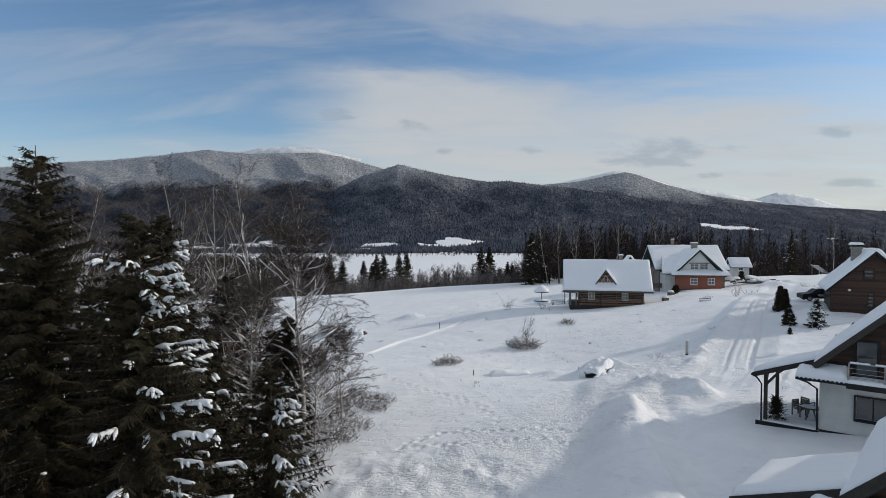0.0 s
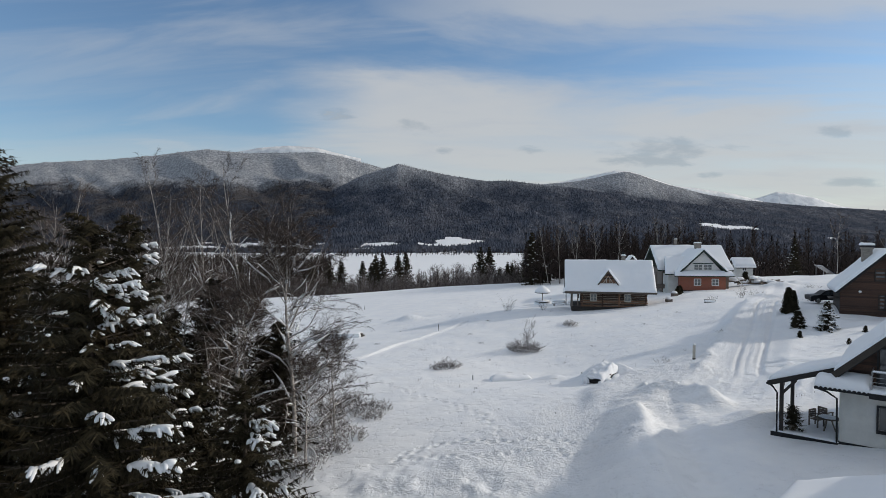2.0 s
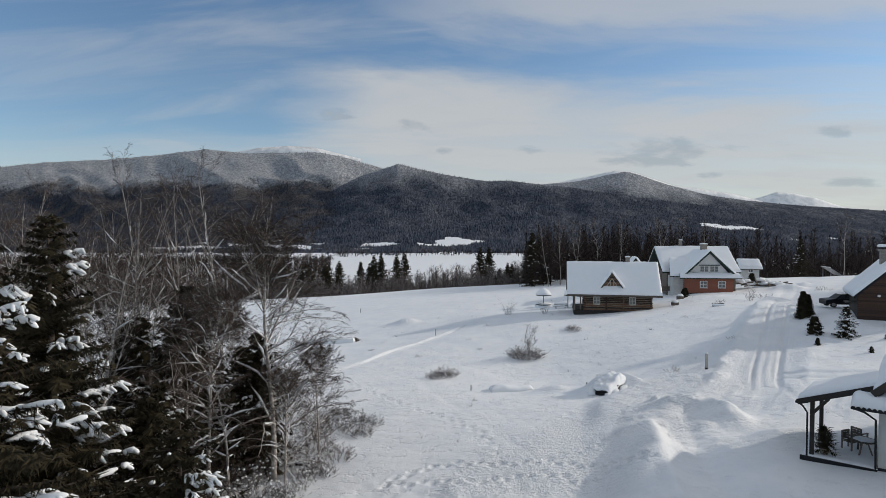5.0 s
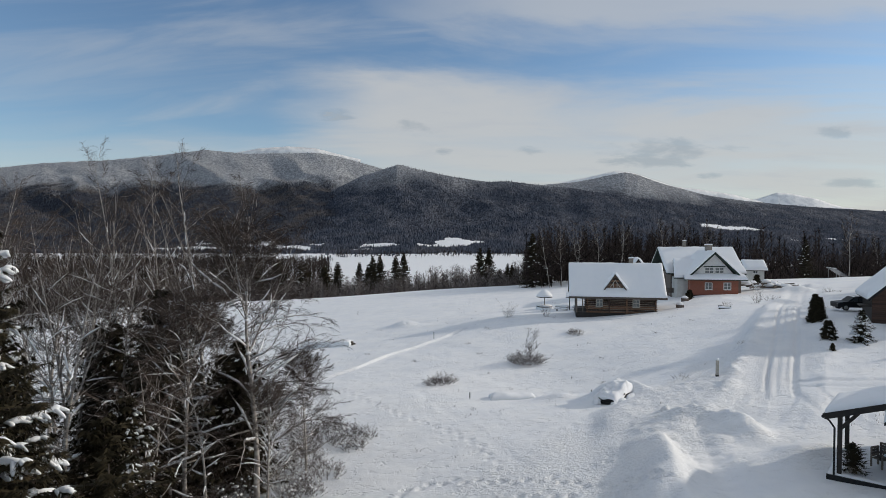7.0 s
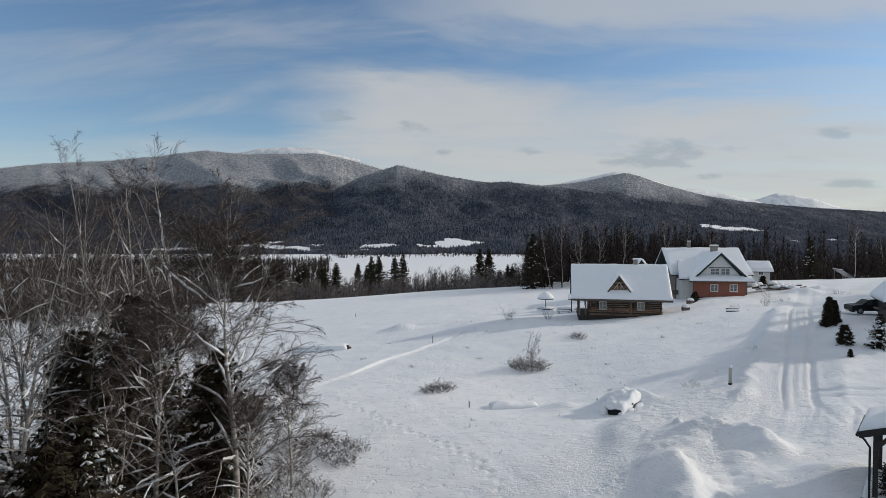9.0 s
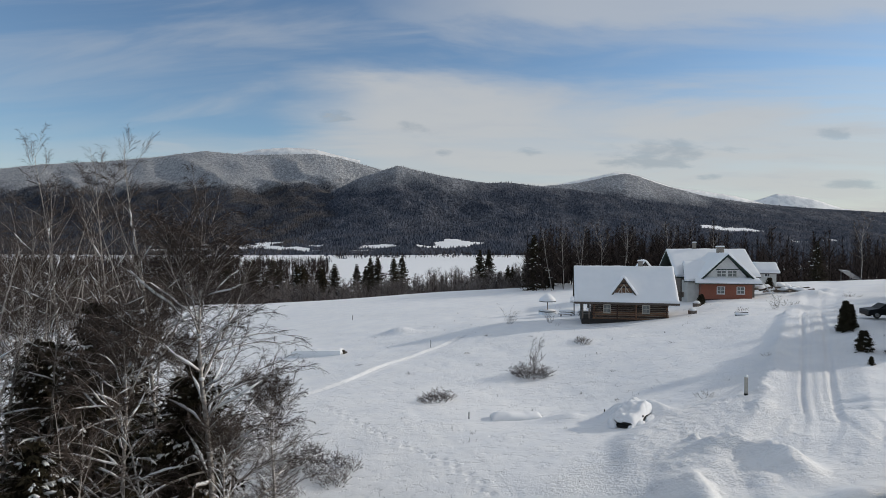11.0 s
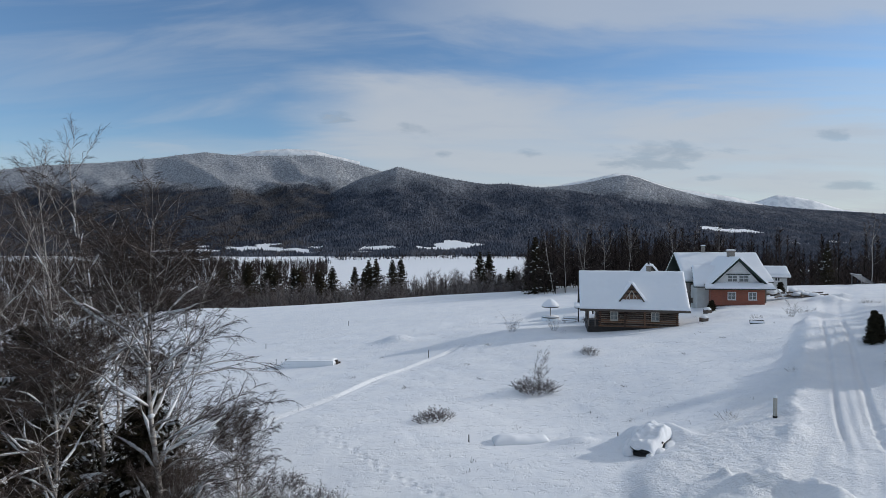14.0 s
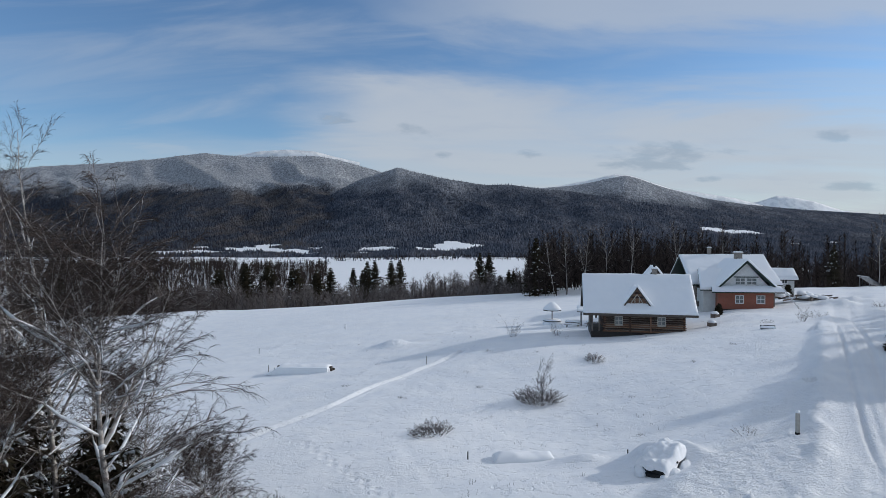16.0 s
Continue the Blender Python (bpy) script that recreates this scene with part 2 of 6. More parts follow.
BROWN_BOARD = material("brown_boards", plain((0.030, 0.014, 0.009), (0.075, 0.036, 0.022), 4, 0.65, 0.35, 0.01, (1, 5, 5), 0.5))
OLD_WOOD = material("weathered_wood", plain((0.08, 0.065, 0.055), (0.22, 0.18, 0.15), 5, 0.85, 0.4, 0.01, (1, 4, 4), 0.4))
RENDER_WHITE = material("white_plaster", plain((0.50, 0.50, 0.48), (0.60, 0.60, 0.57), 2.0, 0.9, 0.2, 0.01))
PALE_BOARD = material("pale_boards", plain((0.60, 0.59, 0.57), (0.76, 0.75, 0.73), 3.0, 0.8, 0.2, 0.01, (1, 1, 3)))
GREEN_DARK = material("dark_green_paint", plain((0.010, 0.022, 0.018), (0.022, 0.040, 0.032), 4, 0.5))
WHITE_PAINT = material("white_paint", plain((0.70, 0.70, 0.69), (0.80, 0.80, 0.79), 4, 0.5))
OLD_FRAME = material("aged_white_frame", plain((0.36, 0.33, 0.28), (0.52, 0.48, 0.42), 6, 0.7))
GLASS = material("window_glass", glass_mat)
PANE_PALE = material("curtained_glass", plain((0.10, 0.11, 0.11), (0.26, 0.27, 0.26), 3.0, 0.15, 0.0))
METAL_DARK = material("dark_metal", plain((0.012, 0.013, 0.015), (0.03, 0.032, 0.035), 6, 0.4, 0.1, 0.005, metallic=0.6))
STEEL = material("steel", plain((0.30, 0.30, 0.31), (0.45, 0.45, 0.46), 6, 0.35, 0.05, 0.005, metallic=0.9))
STONE = material("chimney_stone", plain((0.16, 0.14, 0.12), (0.36, 0.32, 0.28), 6, 0.9, 0.5, 0.02))
CAR_PAINT = material("black_car_paint", plain((0.006, 0.007, 0.009), (0.012, 0.013, 0.015), 3, 0.45, 0.02, 0.002, spec=0.25))
RUBBER = material("rubber", plain((0.012, 0.012, 0.012), (0.03, 0.03, 0.03), 8, 0.9))
CONCRETE = material("concrete", plain((0.34, 0.32, 0.28), (0.50, 0.47, 0.42), 5, 0.9, 0.4, 0.01))
PANEL = material("solar_glass", plain((0.02, 0.024, 0.035), (0.04, 0.05, 0.07), 2, 0.25))

# ---- mesh helpers ----


class Soup:
    """Collects vertices and faces of one mesh."""

    def __init__(self):
        self.v, self.f = [], []

    def box(self, x0, x1, y0, y1, z0, z1, m=None):
        b = len(self.v)
        for z in (z0, z1):
            for x, y in ((x0, y0), (x1, y0), (x1, y1), (x0, y1)):
                p = Vector((x, y, z))
                self.v.append(tuple(m @ p if m is not None else p))
        for q in ((3, 2, 1, 0), (4, 5, 6, 7), (0, 1, 5, 4), (1, 2, 6, 5), (2, 3, 7, 6), (3, 0, 4, 7)):
            self.f.append(tuple(b + i for i in q))
        return self

    def beam(self, a, c, w, h):
        """A straight timber of w by h from a to c."""
        a, c = Vector(a), Vector(c)
        m = Matrix.Translation(a) @ (c - a).to_track_quat("X", "Z").to_matrix().to_4x4()
        return self.box(0, (c - a).length, -w / 2, w / 2, -h / 2, h / 2, m)

    def prism(self, outline, y0, y1):
        """An outline in x and z, drawn out along y."""
        b, n = len(self.v), len(outline)
        for y in (y0, y1):
            for x, z in outline:
                self.v.append((x, y, z))
        self.f.append(tuple(b + i for i in range(n)))
        self.f.append(tuple(b + n + i for i in reversed(range(n))))
        for i in range(n):
            j = (i + 1) % n
            self.f.append((b + j, b + i, b + n + i, b + n + j))
        return self

    def tube(self, pts, radii, n=5, close=True):
        b = len(self.v)
        pts = [Vector(p) for p in pts]
        for i, p in enumerate(pts):
            d = (pts[min(i + 1, len(pts) - 1)] - pts[max(i - 1, 0)])
            d = d.normalized() if d.length > 1e-9 else Vector((0, 0, 1))
            s = d.cross(Vector((0.3, 0.9, 0.25)))
            s = s.normalized() if s.length > 1e-6 else Vector((1, 0, 0))
            w = d.cross(s)
            r = radii[i]
            for j in range(n):
                a = 2 * math.pi * j / n
                q = p + s * (r * math.cos(a)) + w * (r * math.sin(a))
                self.v.append((q.x, q.y, q.z))
        for i in range(len(pts) - 1):
            for j in range(n):
                a0, a1 = b + i * n + j, b + i * n + (j + 1) % n
                self.f.append((a0, a1, a1 + n, a0 + n))
        if close:
            self.f.append(tuple(b + (len(pts) - 1) * n + j for j in range(n)))
            self.f.append(tuple(b + j for j in reversed(range(n))))
        return self

    def sliver(self, a, c, w):
        """One thin pointed twig."""
        b = len(self.v)
        d = Vector(c) - Vector(a)
        s = d.cross(Vector((0.31, 0.87, 0.38)))
        s = s.normalized() * w if s.length > 1e-6 else Vector((w, 0, 0))
        self.v += [tuple(Vector(a) - s), tuple(Vector(a) + s), tuple(c)]
        self.f.append((b, b + 1, b + 2))
        return self

    def cyl(self, x, y, z0, z1, r, n=12, r1=None):
        return self.tube([(x, y, z0), (x, y, z1)], [r, r if r1 is None else r1], n)

    def blob(self, c, r, rng, n=7, k=4, rough=0.2, flat=0.0, turn=0.0):
        """A lumpy rounded clump; flat: how far its underside is pressed in."""
        b = len(self.v)
        ca, sa = math.cos(turn), math.sin(turn)
        rows = []
        for i in range(k + 1):
            th = math.pi * i / k
            ring = []
            m = 1 if i in (0, k) else n
            for j in range(m):
                a = 2 * math.pi * (j + 0.5 * (i % 2)) / n
                s = 1 + rng.uniform(-rough, rough)
                x, y, z = math.sin(th) * math.cos(a) * s * r[0], math.sin(th) * math.sin(a) * s * r[1], math.cos(th) * s * r[2]
                if z < 0:
                    z *= 1 - flat
                ring.append(len(self.v))
                self.v.append((c[0] + x * ca - y * sa, c[1] + x * sa + y * ca, c[2] + z))
            rows.append(ring)
        for i in range(k):
            A, B = rows[i], rows[i + 1]
            for j in range(n):
                q = [A[j % len(A)], B[j % len(B)], B[(j + 1) % len(B)], A[(j + 1) % len(A)]]
                q = [x for h, x in enumerate(q) if x not in q[:h]]
                if len(q) > 2:
                    self.f.append(tuple(q))
        return self

    def pad(self, quad, thick, edge=0.35, rough=0.12, step=0.35, seed=0, drop=0.0):
        """A snow layer on a four-cornered slope, rounded at its edges and uneven on top."""
        A, B, C, D = [Vector(p) for p in quad]
        lu, lv = max((B - A).length, (C - D).length), max((D - A).length, (C - B).length)
        nu, nv = max(4, int(lu / step)), max(4, int(lv / step))

        def line(n, length):
            e = min(edge / length, 0.3)
            inner = [e + (1 - 2 * e) * i / (n - 1) for i in range(n)]
            return [0, e * 0.08, e * 0.3, e * 0.6] + inner + [1 - e * 0.6, 1 - e * 0.3, 1 - e * 0.08, 1]
        us, vs = line(nu, lu), line(nv, lv)
        nrm = (B - A).cross(D - A).normalized()
        if nrm.z < 0:
            nrm = -nrm
        nrm = (nrm + Vector((0, 0, 0.6))).normalized()
        b, W = len(self.v), len(us)
        for lay in (0, 1):
            for v in vs:
                for u in us:
                    p = A.lerp(B, u).lerp(D.lerp(C, u), v)
                    if lay:
                        d = min(min(u, 1 - u) * lu, min(v, 1 - v) * lv) / edge
                        prof = math.sqrt(max(0.0, 1 - (1 - min(d, 1.0)) ** 2))
                        t = thick * (0.12 + 0.88 * prof) * (1 + rough * 2 * noise.noise(p * 0.6 + Vector((seed, 7, 0))) + rough * noise.noise(p * 2.1))
                        p = p + nrm * t
                    self.v.append((p.x, p.y, p.z))
        N = W * len(vs)
        for j in range(len(vs) - 1):
            for i in range(W - 1):
                a = b + j * W + i
                self.f.append((a + N, a + 1 + N, a + 1 + W + N, a + W + N))
                self.f.append((a, a + W, a + 1 + W, a + 1))
        ring = [b + i for i in range(W)] + [b + j * W + W - 1 for j in range(1, len(vs))] + \
               [b + (len(vs) - 1) * W + i for i in range(W - 2, -1, -1)] + [b + j * W for j in range(len(vs) - 2, 0, -1)]
        for i, a in enumerate(ring):
            c = ring[(i + 1) % len(ring)]
            self.f.append((a, c, c + N, a + N))
        return self

    def mesh(self, name, mat, smooth=False):
        me = bpy.data.meshes.new(name)
        me.from_pydata(self.v, [], self.f)
        me.materials.append(mat)
        if smooth:
            me.polygons.foreach_set("use_smooth", [True] * len(me.polygons))
        me.update()
        return me


def part(name, soup, mat, parent=None, label="", smooth=False, at=None):
    ob = new(name, soup.mesh(name, mat, smooth) if isinstance(soup, Soup) else soup)
    if parent is not None:
        ob.parent = parent
    if at is not None:
        ob.matrix_basis = at
    if label:
        ob["label"] = label
    return ob


def thing(name, m, label, category, group="", kind=""):
    ob = new(name)
    ob.empty_display_size = 0.2
    ob.matrix_basis = m
    return tagged(ob, label, category, group, kind)


def fast_mesh(name, V, F, mat, smooth=False):
    """A mesh from arrays: V (n, 3), F (m, 3 or 4)."""
    me = bpy.data.meshes.new(name)
    me.vertices.add(len(V))
    me.vertices.foreach_set("co", np.asarray(V, dtype=np.float32).ravel())
    k = F.shape[1]
    me.loops.add(F.size)
    me.loops.foreach_set("vertex_index", F.astype(np.int32).ravel())
    me.polygons.add(len(F))
    me.polygons.foreach_set("loop_start", np.arange(0, F.size, k, dtype=np.int32))
    me.update(calc_edges=True)
    if smooth:
        me.polygons.foreach_set("use_smooth", np.ones(len(F), dtype=bool))
    me.validate()
    me.materials.append(mat)
    return me

# ---- the lie of the land ----
_tab = np.random.RandomState(4).rand(256, 256)


def vnoise(x, y, seed=0):
    """Smooth value noise on arrays, 0 to 1."""
    x, y = np.asarray(x, float) + seed * 17.3, np.asarray(y, float) + seed * 9.1
    i, j = np.floor(x).astype(int), np.floor(y).astype(int)
    a, b = x - i, y - j
    a, b = a * a * (3 - 2 * a), b * b * (3 - 2 * b)
    t = lambda p, q: _tab[p % 256, q % 256]
    return (t(i, j) * (1 - a) + t(i + 1, j) * a) * (1 - b) + (t(i, j + 1) * (1 - a) + t(i + 1, j + 1) * a) * b


def fbm(x, y, n=4, seed=0):
    s, amp, tot = 0.0, 1.0, 0.0
    for o in range(n):
        s = s + amp * vnoise(np.asarray(x) * 2 ** o, np.asarray(y) * 2 ** o, seed + o)
        tot += amp
        amp *= 0.5
    return s / tot


def smooth(v, a, b):
    w = np.clip((v - a) / (b - a), 0, 1)
    return w * w * (3 - 2 * w)


def bump2(x, y, cx, cy, rx, ry, turn=0.0):
    c, s = math.cos(turn), math.sin(turn)
    dx, dy = x - cx, y - cy
    p, q = (dx * c + dy * s) / rx, (-dx * s + dy * c) / ry
    return np.exp(-(p * p + q * q))


def base_height(x, y):
    """Broad shape: a slope that rises towards the houses and falls away to the valley."""
    x, y = np.asarray(x, float), np.asarray(y, float)
    u, v = np.clip(x, -60, 115) / 50, np.clip(y, -20, 190) / 100
    z = -0.208 + 3.771 * u - 0.851 * v + 0.924 * u * u + 1.262 * u * v - 1.098 * v * v - 1.058 * u * u * v - 0.742 * u * v * v
    for cx, cy, r, h in ((9.5, 60, 11, -1.25), (42, 67.5, 10, 1.1), (37, 82, 12, 0.6), (9, 94, 10, 0.7), (18, 116, 12, -0.8),
                         (43, 102, 10, 0.5), (-66, 190, 24, 2.3), (-12, 87, 12, -0.3), (18, 170, 30, -0.8)):
        z = z + h * bump2(x, y, cx, cy, r, r)
    z = z - 6.5 * smooth(y, 196, 238) * smooth(38 - x, 0, 14)      # beyond the crest the field falls away
    w = smooth(y + 0.12 * np.abs(x), 185, 470)
    w = np.maximum(w, smooth(-x, 75, 330))
    valley = -36 + 5 * (fbm(x / 260, y / 260, 3, 3) - 0.5)
    return z * (1 - w) + valley * w


ROAD = ((8.5, 22), (11.5, 30), (14.6, 37), (17.8, 41.5), (22.2, 46.5), (29.6, 58), (41, 75.5), (55, 97), (70, 119), (92, 148), (118, 190))
TRAIL = ((-22, 50), (-14.5, 59.5), (-9.7, 67.5), (-5.4, 76.5), (0.8, 85.5), (3, 89))
PRINTS = ((-3.2, 35.0), (-1.9, 36.2), (0.2, 37.0), (3.4, 36.1), (5.6, 35.9), (7.5, 34.4), (9.0, 33.8), (10.4, 32.8))
PRINTS_2 = ((-3.2, 34.8), (-1.0, 34.7), (1.5, 34.2), (3.2, 34.3), (5.0, 34.5), (6.6, 32.8), (8.4, 33.4), (9.8, 33.0))
PRINTS_B = ((-9.5, 60), (-5, 53.5), (-2.2, 49), (0.2, 45.5), (2.0, 42), (3.0, 38))
PRINTS_C = ((5.6, 36.6), (6.4, 36.9), (7.1, 36.9), (8.2, 37.2), (9.6, 38.4))
PRINTS_D = ((12.6, 39), (12.8, 35), (12.2, 32), (12.0, 28.5))
TRACKS = (((-2, 58), (0.5, 50), (2.4, 44), (4.5, 37.5)), ((-7.5, 47.5), (-3, 47.2), (0.5, 47.0)), ((-30, 96), (-22, 103), (-15, 113), (-9, 122)), ((-38, 112), (-24, 121), (-12, 127), (2, 131)))


def along(line, x, y):
    """Distance sideways (left negative) and way along a line of points."""
    x, y = np.asarray(x, float), np.asarray(y, float)
    best, side, run, s0 = np.full(x.shape, 1e9), np.zeros(x.shape), np.zeros(x.shape), 0.0
    for (ax, ay), (bx, by) in zip(line, line[1:]):
        L = math.hypot(bx - ax, by - ay)
        dx, dy = (bx - ax) / L, (by - ay) / L
        t = np.clip((x - ax) * dx + (y - ay) * dy, 0, L)
        px, py = x - ax - dx * t, y - ay - dy * t
        d = np.hypot(px, py)
        sd = np.where(px * dy - py * dx >= 0, d, -d)
        near = d < best
        best, side, run = np.where(near, d, best), np.where(near, sd, side), np.where(near, s0 + t, run)
        s0 += L
    return side, run


def prints(x, y, line, pace, depth):
    side, run = along(line, x, y)
    n = np.round(run / pace)
    off = np.where(n % 2 == 0, 0.17, -0.17) + 0.12 * (vnoise(n * 3.7, n * 1.3, 5) - 0.5)
    d2 = ((run - n * pace) / 0.22) ** 2 + ((side - off) / 0.19) ** 2
    return -depth * np.exp(-d2 ** 1.5) + 0.25 * depth * np.exp(-((np.sqrt(d2) - 1.7) / 0.5) ** 2)


BANK = ((8.6, 36), (9.2, 41), (10.8, 47), (13.5, 50), (16.6, 52), (20.5, 53.6), (24.5, 57), (31, 67), (39, 79))


CREST = ((7.0, 22.5), (8.1, 26.0), (9.3, 28.7), (10.3, 31.0), (11.1, 34.4), (11.9, 38.6), (12.4, 41.0), (13.2, 43.2))


def snow_bank(x, y):
    """The thrown-up bank beside the trodden path: a steep side away from the sun, a gentle one behind."""
    side, run = along(CREST, x, y)
    tall = np.interp(run, (0, 4, 7, 10, 13.5, 17.5, 20, 23), (0.0, 0.60, 0.80, 0.86, 0.80, 0.50, 0.20, 0.0))
    wide = np.interp(run, (0, 10, 17, 23), (3.4, 3.0, 2.2, 1.2))
    face = np.clip(1 + side / wide, 0, 1)
    rear = 1 - 0.5 * smooth(side, 0.0, 2.2) - 0.5 * smooth(side, 2.0, 7.0)
    bank = tall * np.where(side < 0, face, rear) * (0.93 + 0.16 * fbm(x / 1.6, y / 1.6, 2, 33))
    # the lane's near end, dug out in scoops, and the smooth bank on its other side
    cs, cr = along(((13.9, 40.6), (13.3, 36.9), (12.3, 33.2), (11.5, 29.4), (11.2, 24.0)), x, y)
    on = smooth(cr, 0.3, 2.5)
    dug = np.exp(-(cs / 1.15) ** 4) * on
    scoop = np.abs((cr / 1.15 + 0.35 * vnoise(cs, cr / 2, 41)) % 1.0 - 0.35)
    bank = bank - dug * (0.20 + 0.16 * scoop + 0.12 * (vnoise(x / 0.5, y / 0.5, 43) - 0.5))
    return bank + 0.42 * on * smooth(cs, 1.1, 1.9) * (1 - smooth(cs, 2.6, 6.0))


def height(x, y):
    x, y = np.asarray(x, float), np.asarray(y, float)
    z = base_height(x, y)
    near = 1 - smooth(np.hypot(x - 10, y - 60), 90, 170)
    z = z + near * (0.34 * (fbm(x / 9, y / 9, 3, 1) - 0.5) + 0.09 * (fbm(x / 1.7, y / 1.7, 3, 2) - 0.5))
    # trampled, lumpy snow close to the thicket
    lump = smooth(37 - y, 0, 7) * smooth(x + 9, 0, 4) * smooth(7 - x, 0, 5)
    z = z + lump * (0.26 * (vnoise(x / 0.8, y / 1.1, 9) - 0.5) + 0.12 * (vnoise(x / 0.35, y / 0.4, 3) - 0.5))
    z = z + near * snow_bank(x, y)
    # low bank that carries the lane, with blown snow on it
    bs, br = along(BANK, x, y)
    z = z + near * 0.42 * smooth(bs, -1.0, 0.9) * (1 - smooth(bs, 2, 11)) * smooth(br, 2, 8)
    side, run = along(ROAD, x, y)
    a = np.abs(side)
    blown = near * smooth(bs, -0.5, 1.0) * (1 - smooth(bs, 5, 9)) * smooth(br, 3, 9) * (1 - smooth(side, -3.6, -2.6) * smooth(run, 22, 27))
    z = z + blown * (0.10 * (vnoise(x / 0.42, y / 0.34, 11) - 0.5) + 0.07 * (vnoise(x / 0.2, y / 0.2, 12) - 0.5))
    rd = near * (1 - smooth(a, 1.2, 3.0))
    far_part = smooth(run, 26, 33)
    z = z - rd * (0.20 * far_part + 0.10 * (1 - far_part))
    rough_b = np.maximum(fbm(x / 1.5, y / 1.5, 3, 6) - 0.40, 0) * 2
    z = z + near * np.exp(-((side + 3.0) / 0.7) ** 2) * (0.12 + 0.40 * rough_b) * (0.35 + 0.65 * far_part) * (1 - 0.75 * smooth(run, 46, 62))
    z = z + near * np.exp(-((side - 3.0) / 0.8) ** 2) * (0.04 + 0.15 * rough_b) * far_part
    # ruts wander a little within the lane
    mid = np.interp(run, (26, 34, 42, 50, 57, 64, 94), (0.75, 0.2, 0.0, -0.2, -0.45, -0.75, -0.85)) + 0.10 * (vnoise(run / 6, 0 * run, 3) - 0.5)
    for c, w, dep in ((-0.95, 0.14, 0.13), (-0.30, 0.11, 0.06), (0.36, 0.12, 0.07), (0.85, 0.22, 0.15)):
        e = side - c - mid
        z = z - near * far_part * dep * np.exp(-(e / w) ** 4) + near * far_part * 0.2 * dep * np.exp(-((np.abs(e) - w * 1.7) / 0.15) ** 2)
    turn = side - 1.2 - 0.045 * (33 - run) ** 2
    z = z - near * smooth(run, 23, 27) * (1 - smooth(run, 31, 34)) * 0.05 * (np.exp(-((turn + 0.3) / 0.2) ** 2) + np.exp(-((turn - 1.3) / 0.2) ** 2))
    gs, gr = along(((25.0, 50.6), (26.4, 49.6), (29.0, 48.6), (34.0, 47.4), (44.0, 46.0)), x, y)
    z = z - near * 0.13 * smooth(gr, 0, 1.5) * (np.exp(-(gs / 0.3) ** 4) + 0.7 * np.exp(-((gs - 1.5) / 0.25) ** 2))
    z = z + rd * (1 - far_part) * (0.12 * (fbm(x / 1.6, y / 1.6, 3, 8) - 0.5) + 0.05 * (vnoise(x / 0.4, y / 0.4, 14) - 0.5))
    heap = near * bump2(x, y, 15.2, 41, 4.5, 2.8)
    z = z + heap * (0.30 * (fbm(x / 1.1, y / 0.9, 3, 15) - 0.5) + 0.13 * (vnoise(x / 0.3, y / 0.3, 16) - 0.5))
    # churned snow where the lane opens towards the porch
    z = z + near * 0.09 * bump2(x, y, 23.5, 43.5, 5, 4.5) * (vnoise(side * 3.4 + 0.25 * run, run / 4, 2) - 0.5) * 2
    for cx, cy, rx, ry, h, t in ((14.7, 42.6, 1.7, 0.9, 0.66, -0.25), (17.0, 40.4, 1.0, 1.5, 0.78, 0.25), (16.1, 42.0, 1.2, 0.8, 0.45, -0.5), (15.2, 40.6, 2.4, 1.4, 0.30, -0.1), (18.0, 36.4, 2.2, 1.1, 0.55, 0.15),
                                 (14.1, 44.2, 0.35, 0.35, 0.5, 0),
                                 (9.3, 54.4, 1.6, 0.8, 0.40, 0), (13.9, 53.0, 1.6, 1.2, 0.95, 0.2), (12.4, 53.4, 0.9, 0.8, 0.7, 0.2), (14.9, 51.9, 0.9, 0.9, 0.75, 0), (-6.2, 99.2, 2.6, 1.4, 1.0, 0), (47.5, 89, 1.6, 1.2, 0.6, 0),
                                 (40.5, 94.5, 5, 2.4, 0.5, 0.1), (58, 104, 2.6, 2.0, 1.2, 0), (62.5, 108, 2.4, 2, 0.9, 0), (45.5, 61.8, 5, 2.6, -0.6, -0.4)):
        g = bump2(x, y, cx, cy, rx, ry, t)
        z = z + h * g * (0.75 + 0.5 * fbm(x / 1.1, y / 1.1, 3, 4))
    tz, tr = along(TRAIL, x, y)
    z = z - 0.22 * np.exp(-((tz + 0.1) / 0.36) ** 4) * near + 0.07 * np.exp(-((np.abs(tz) - 0.62) / 0.2) ** 2) * near
    for line in TRACKS:
        ts, tr = along(line, x, y)
        z = z - near * 0.03 * np.exp(-(ts / 0.4) ** 2)
    for line in (PRINTS, PRINTS_2):
        z = z + prints(x, y, line, 0.62, 0.14)
    for line in (PRINTS_B, PRINTS_C, PRINTS_D):
        z = z + prints(x, y, line, 0.75, 0.085)
    return z


def hz(x, y):
    return float(height(np.array([x]), np.array([y]))[0])


def spaced(fine, lo, hi, grow=1.09, first=0.5):
    """Grid lines: fine stretches (from, to, step) and ever wider spacing outwards to lo and hi."""
    out = []
    for a, b, s in fine:
        out += list(np.arange(a, b, s))
    out.append(fine[-1][1])
    s, p = first, fine[-1][1]
    while p < hi:
        s = min(s * grow, 160)
        p += s
        out.append(p)
    s, p, pre = first, fine[0][0], []
    while p > lo:
        s = min(s * grow, 160)
        p -= s
        pre.append(p)
    return np.array(pre[::-1] + out)


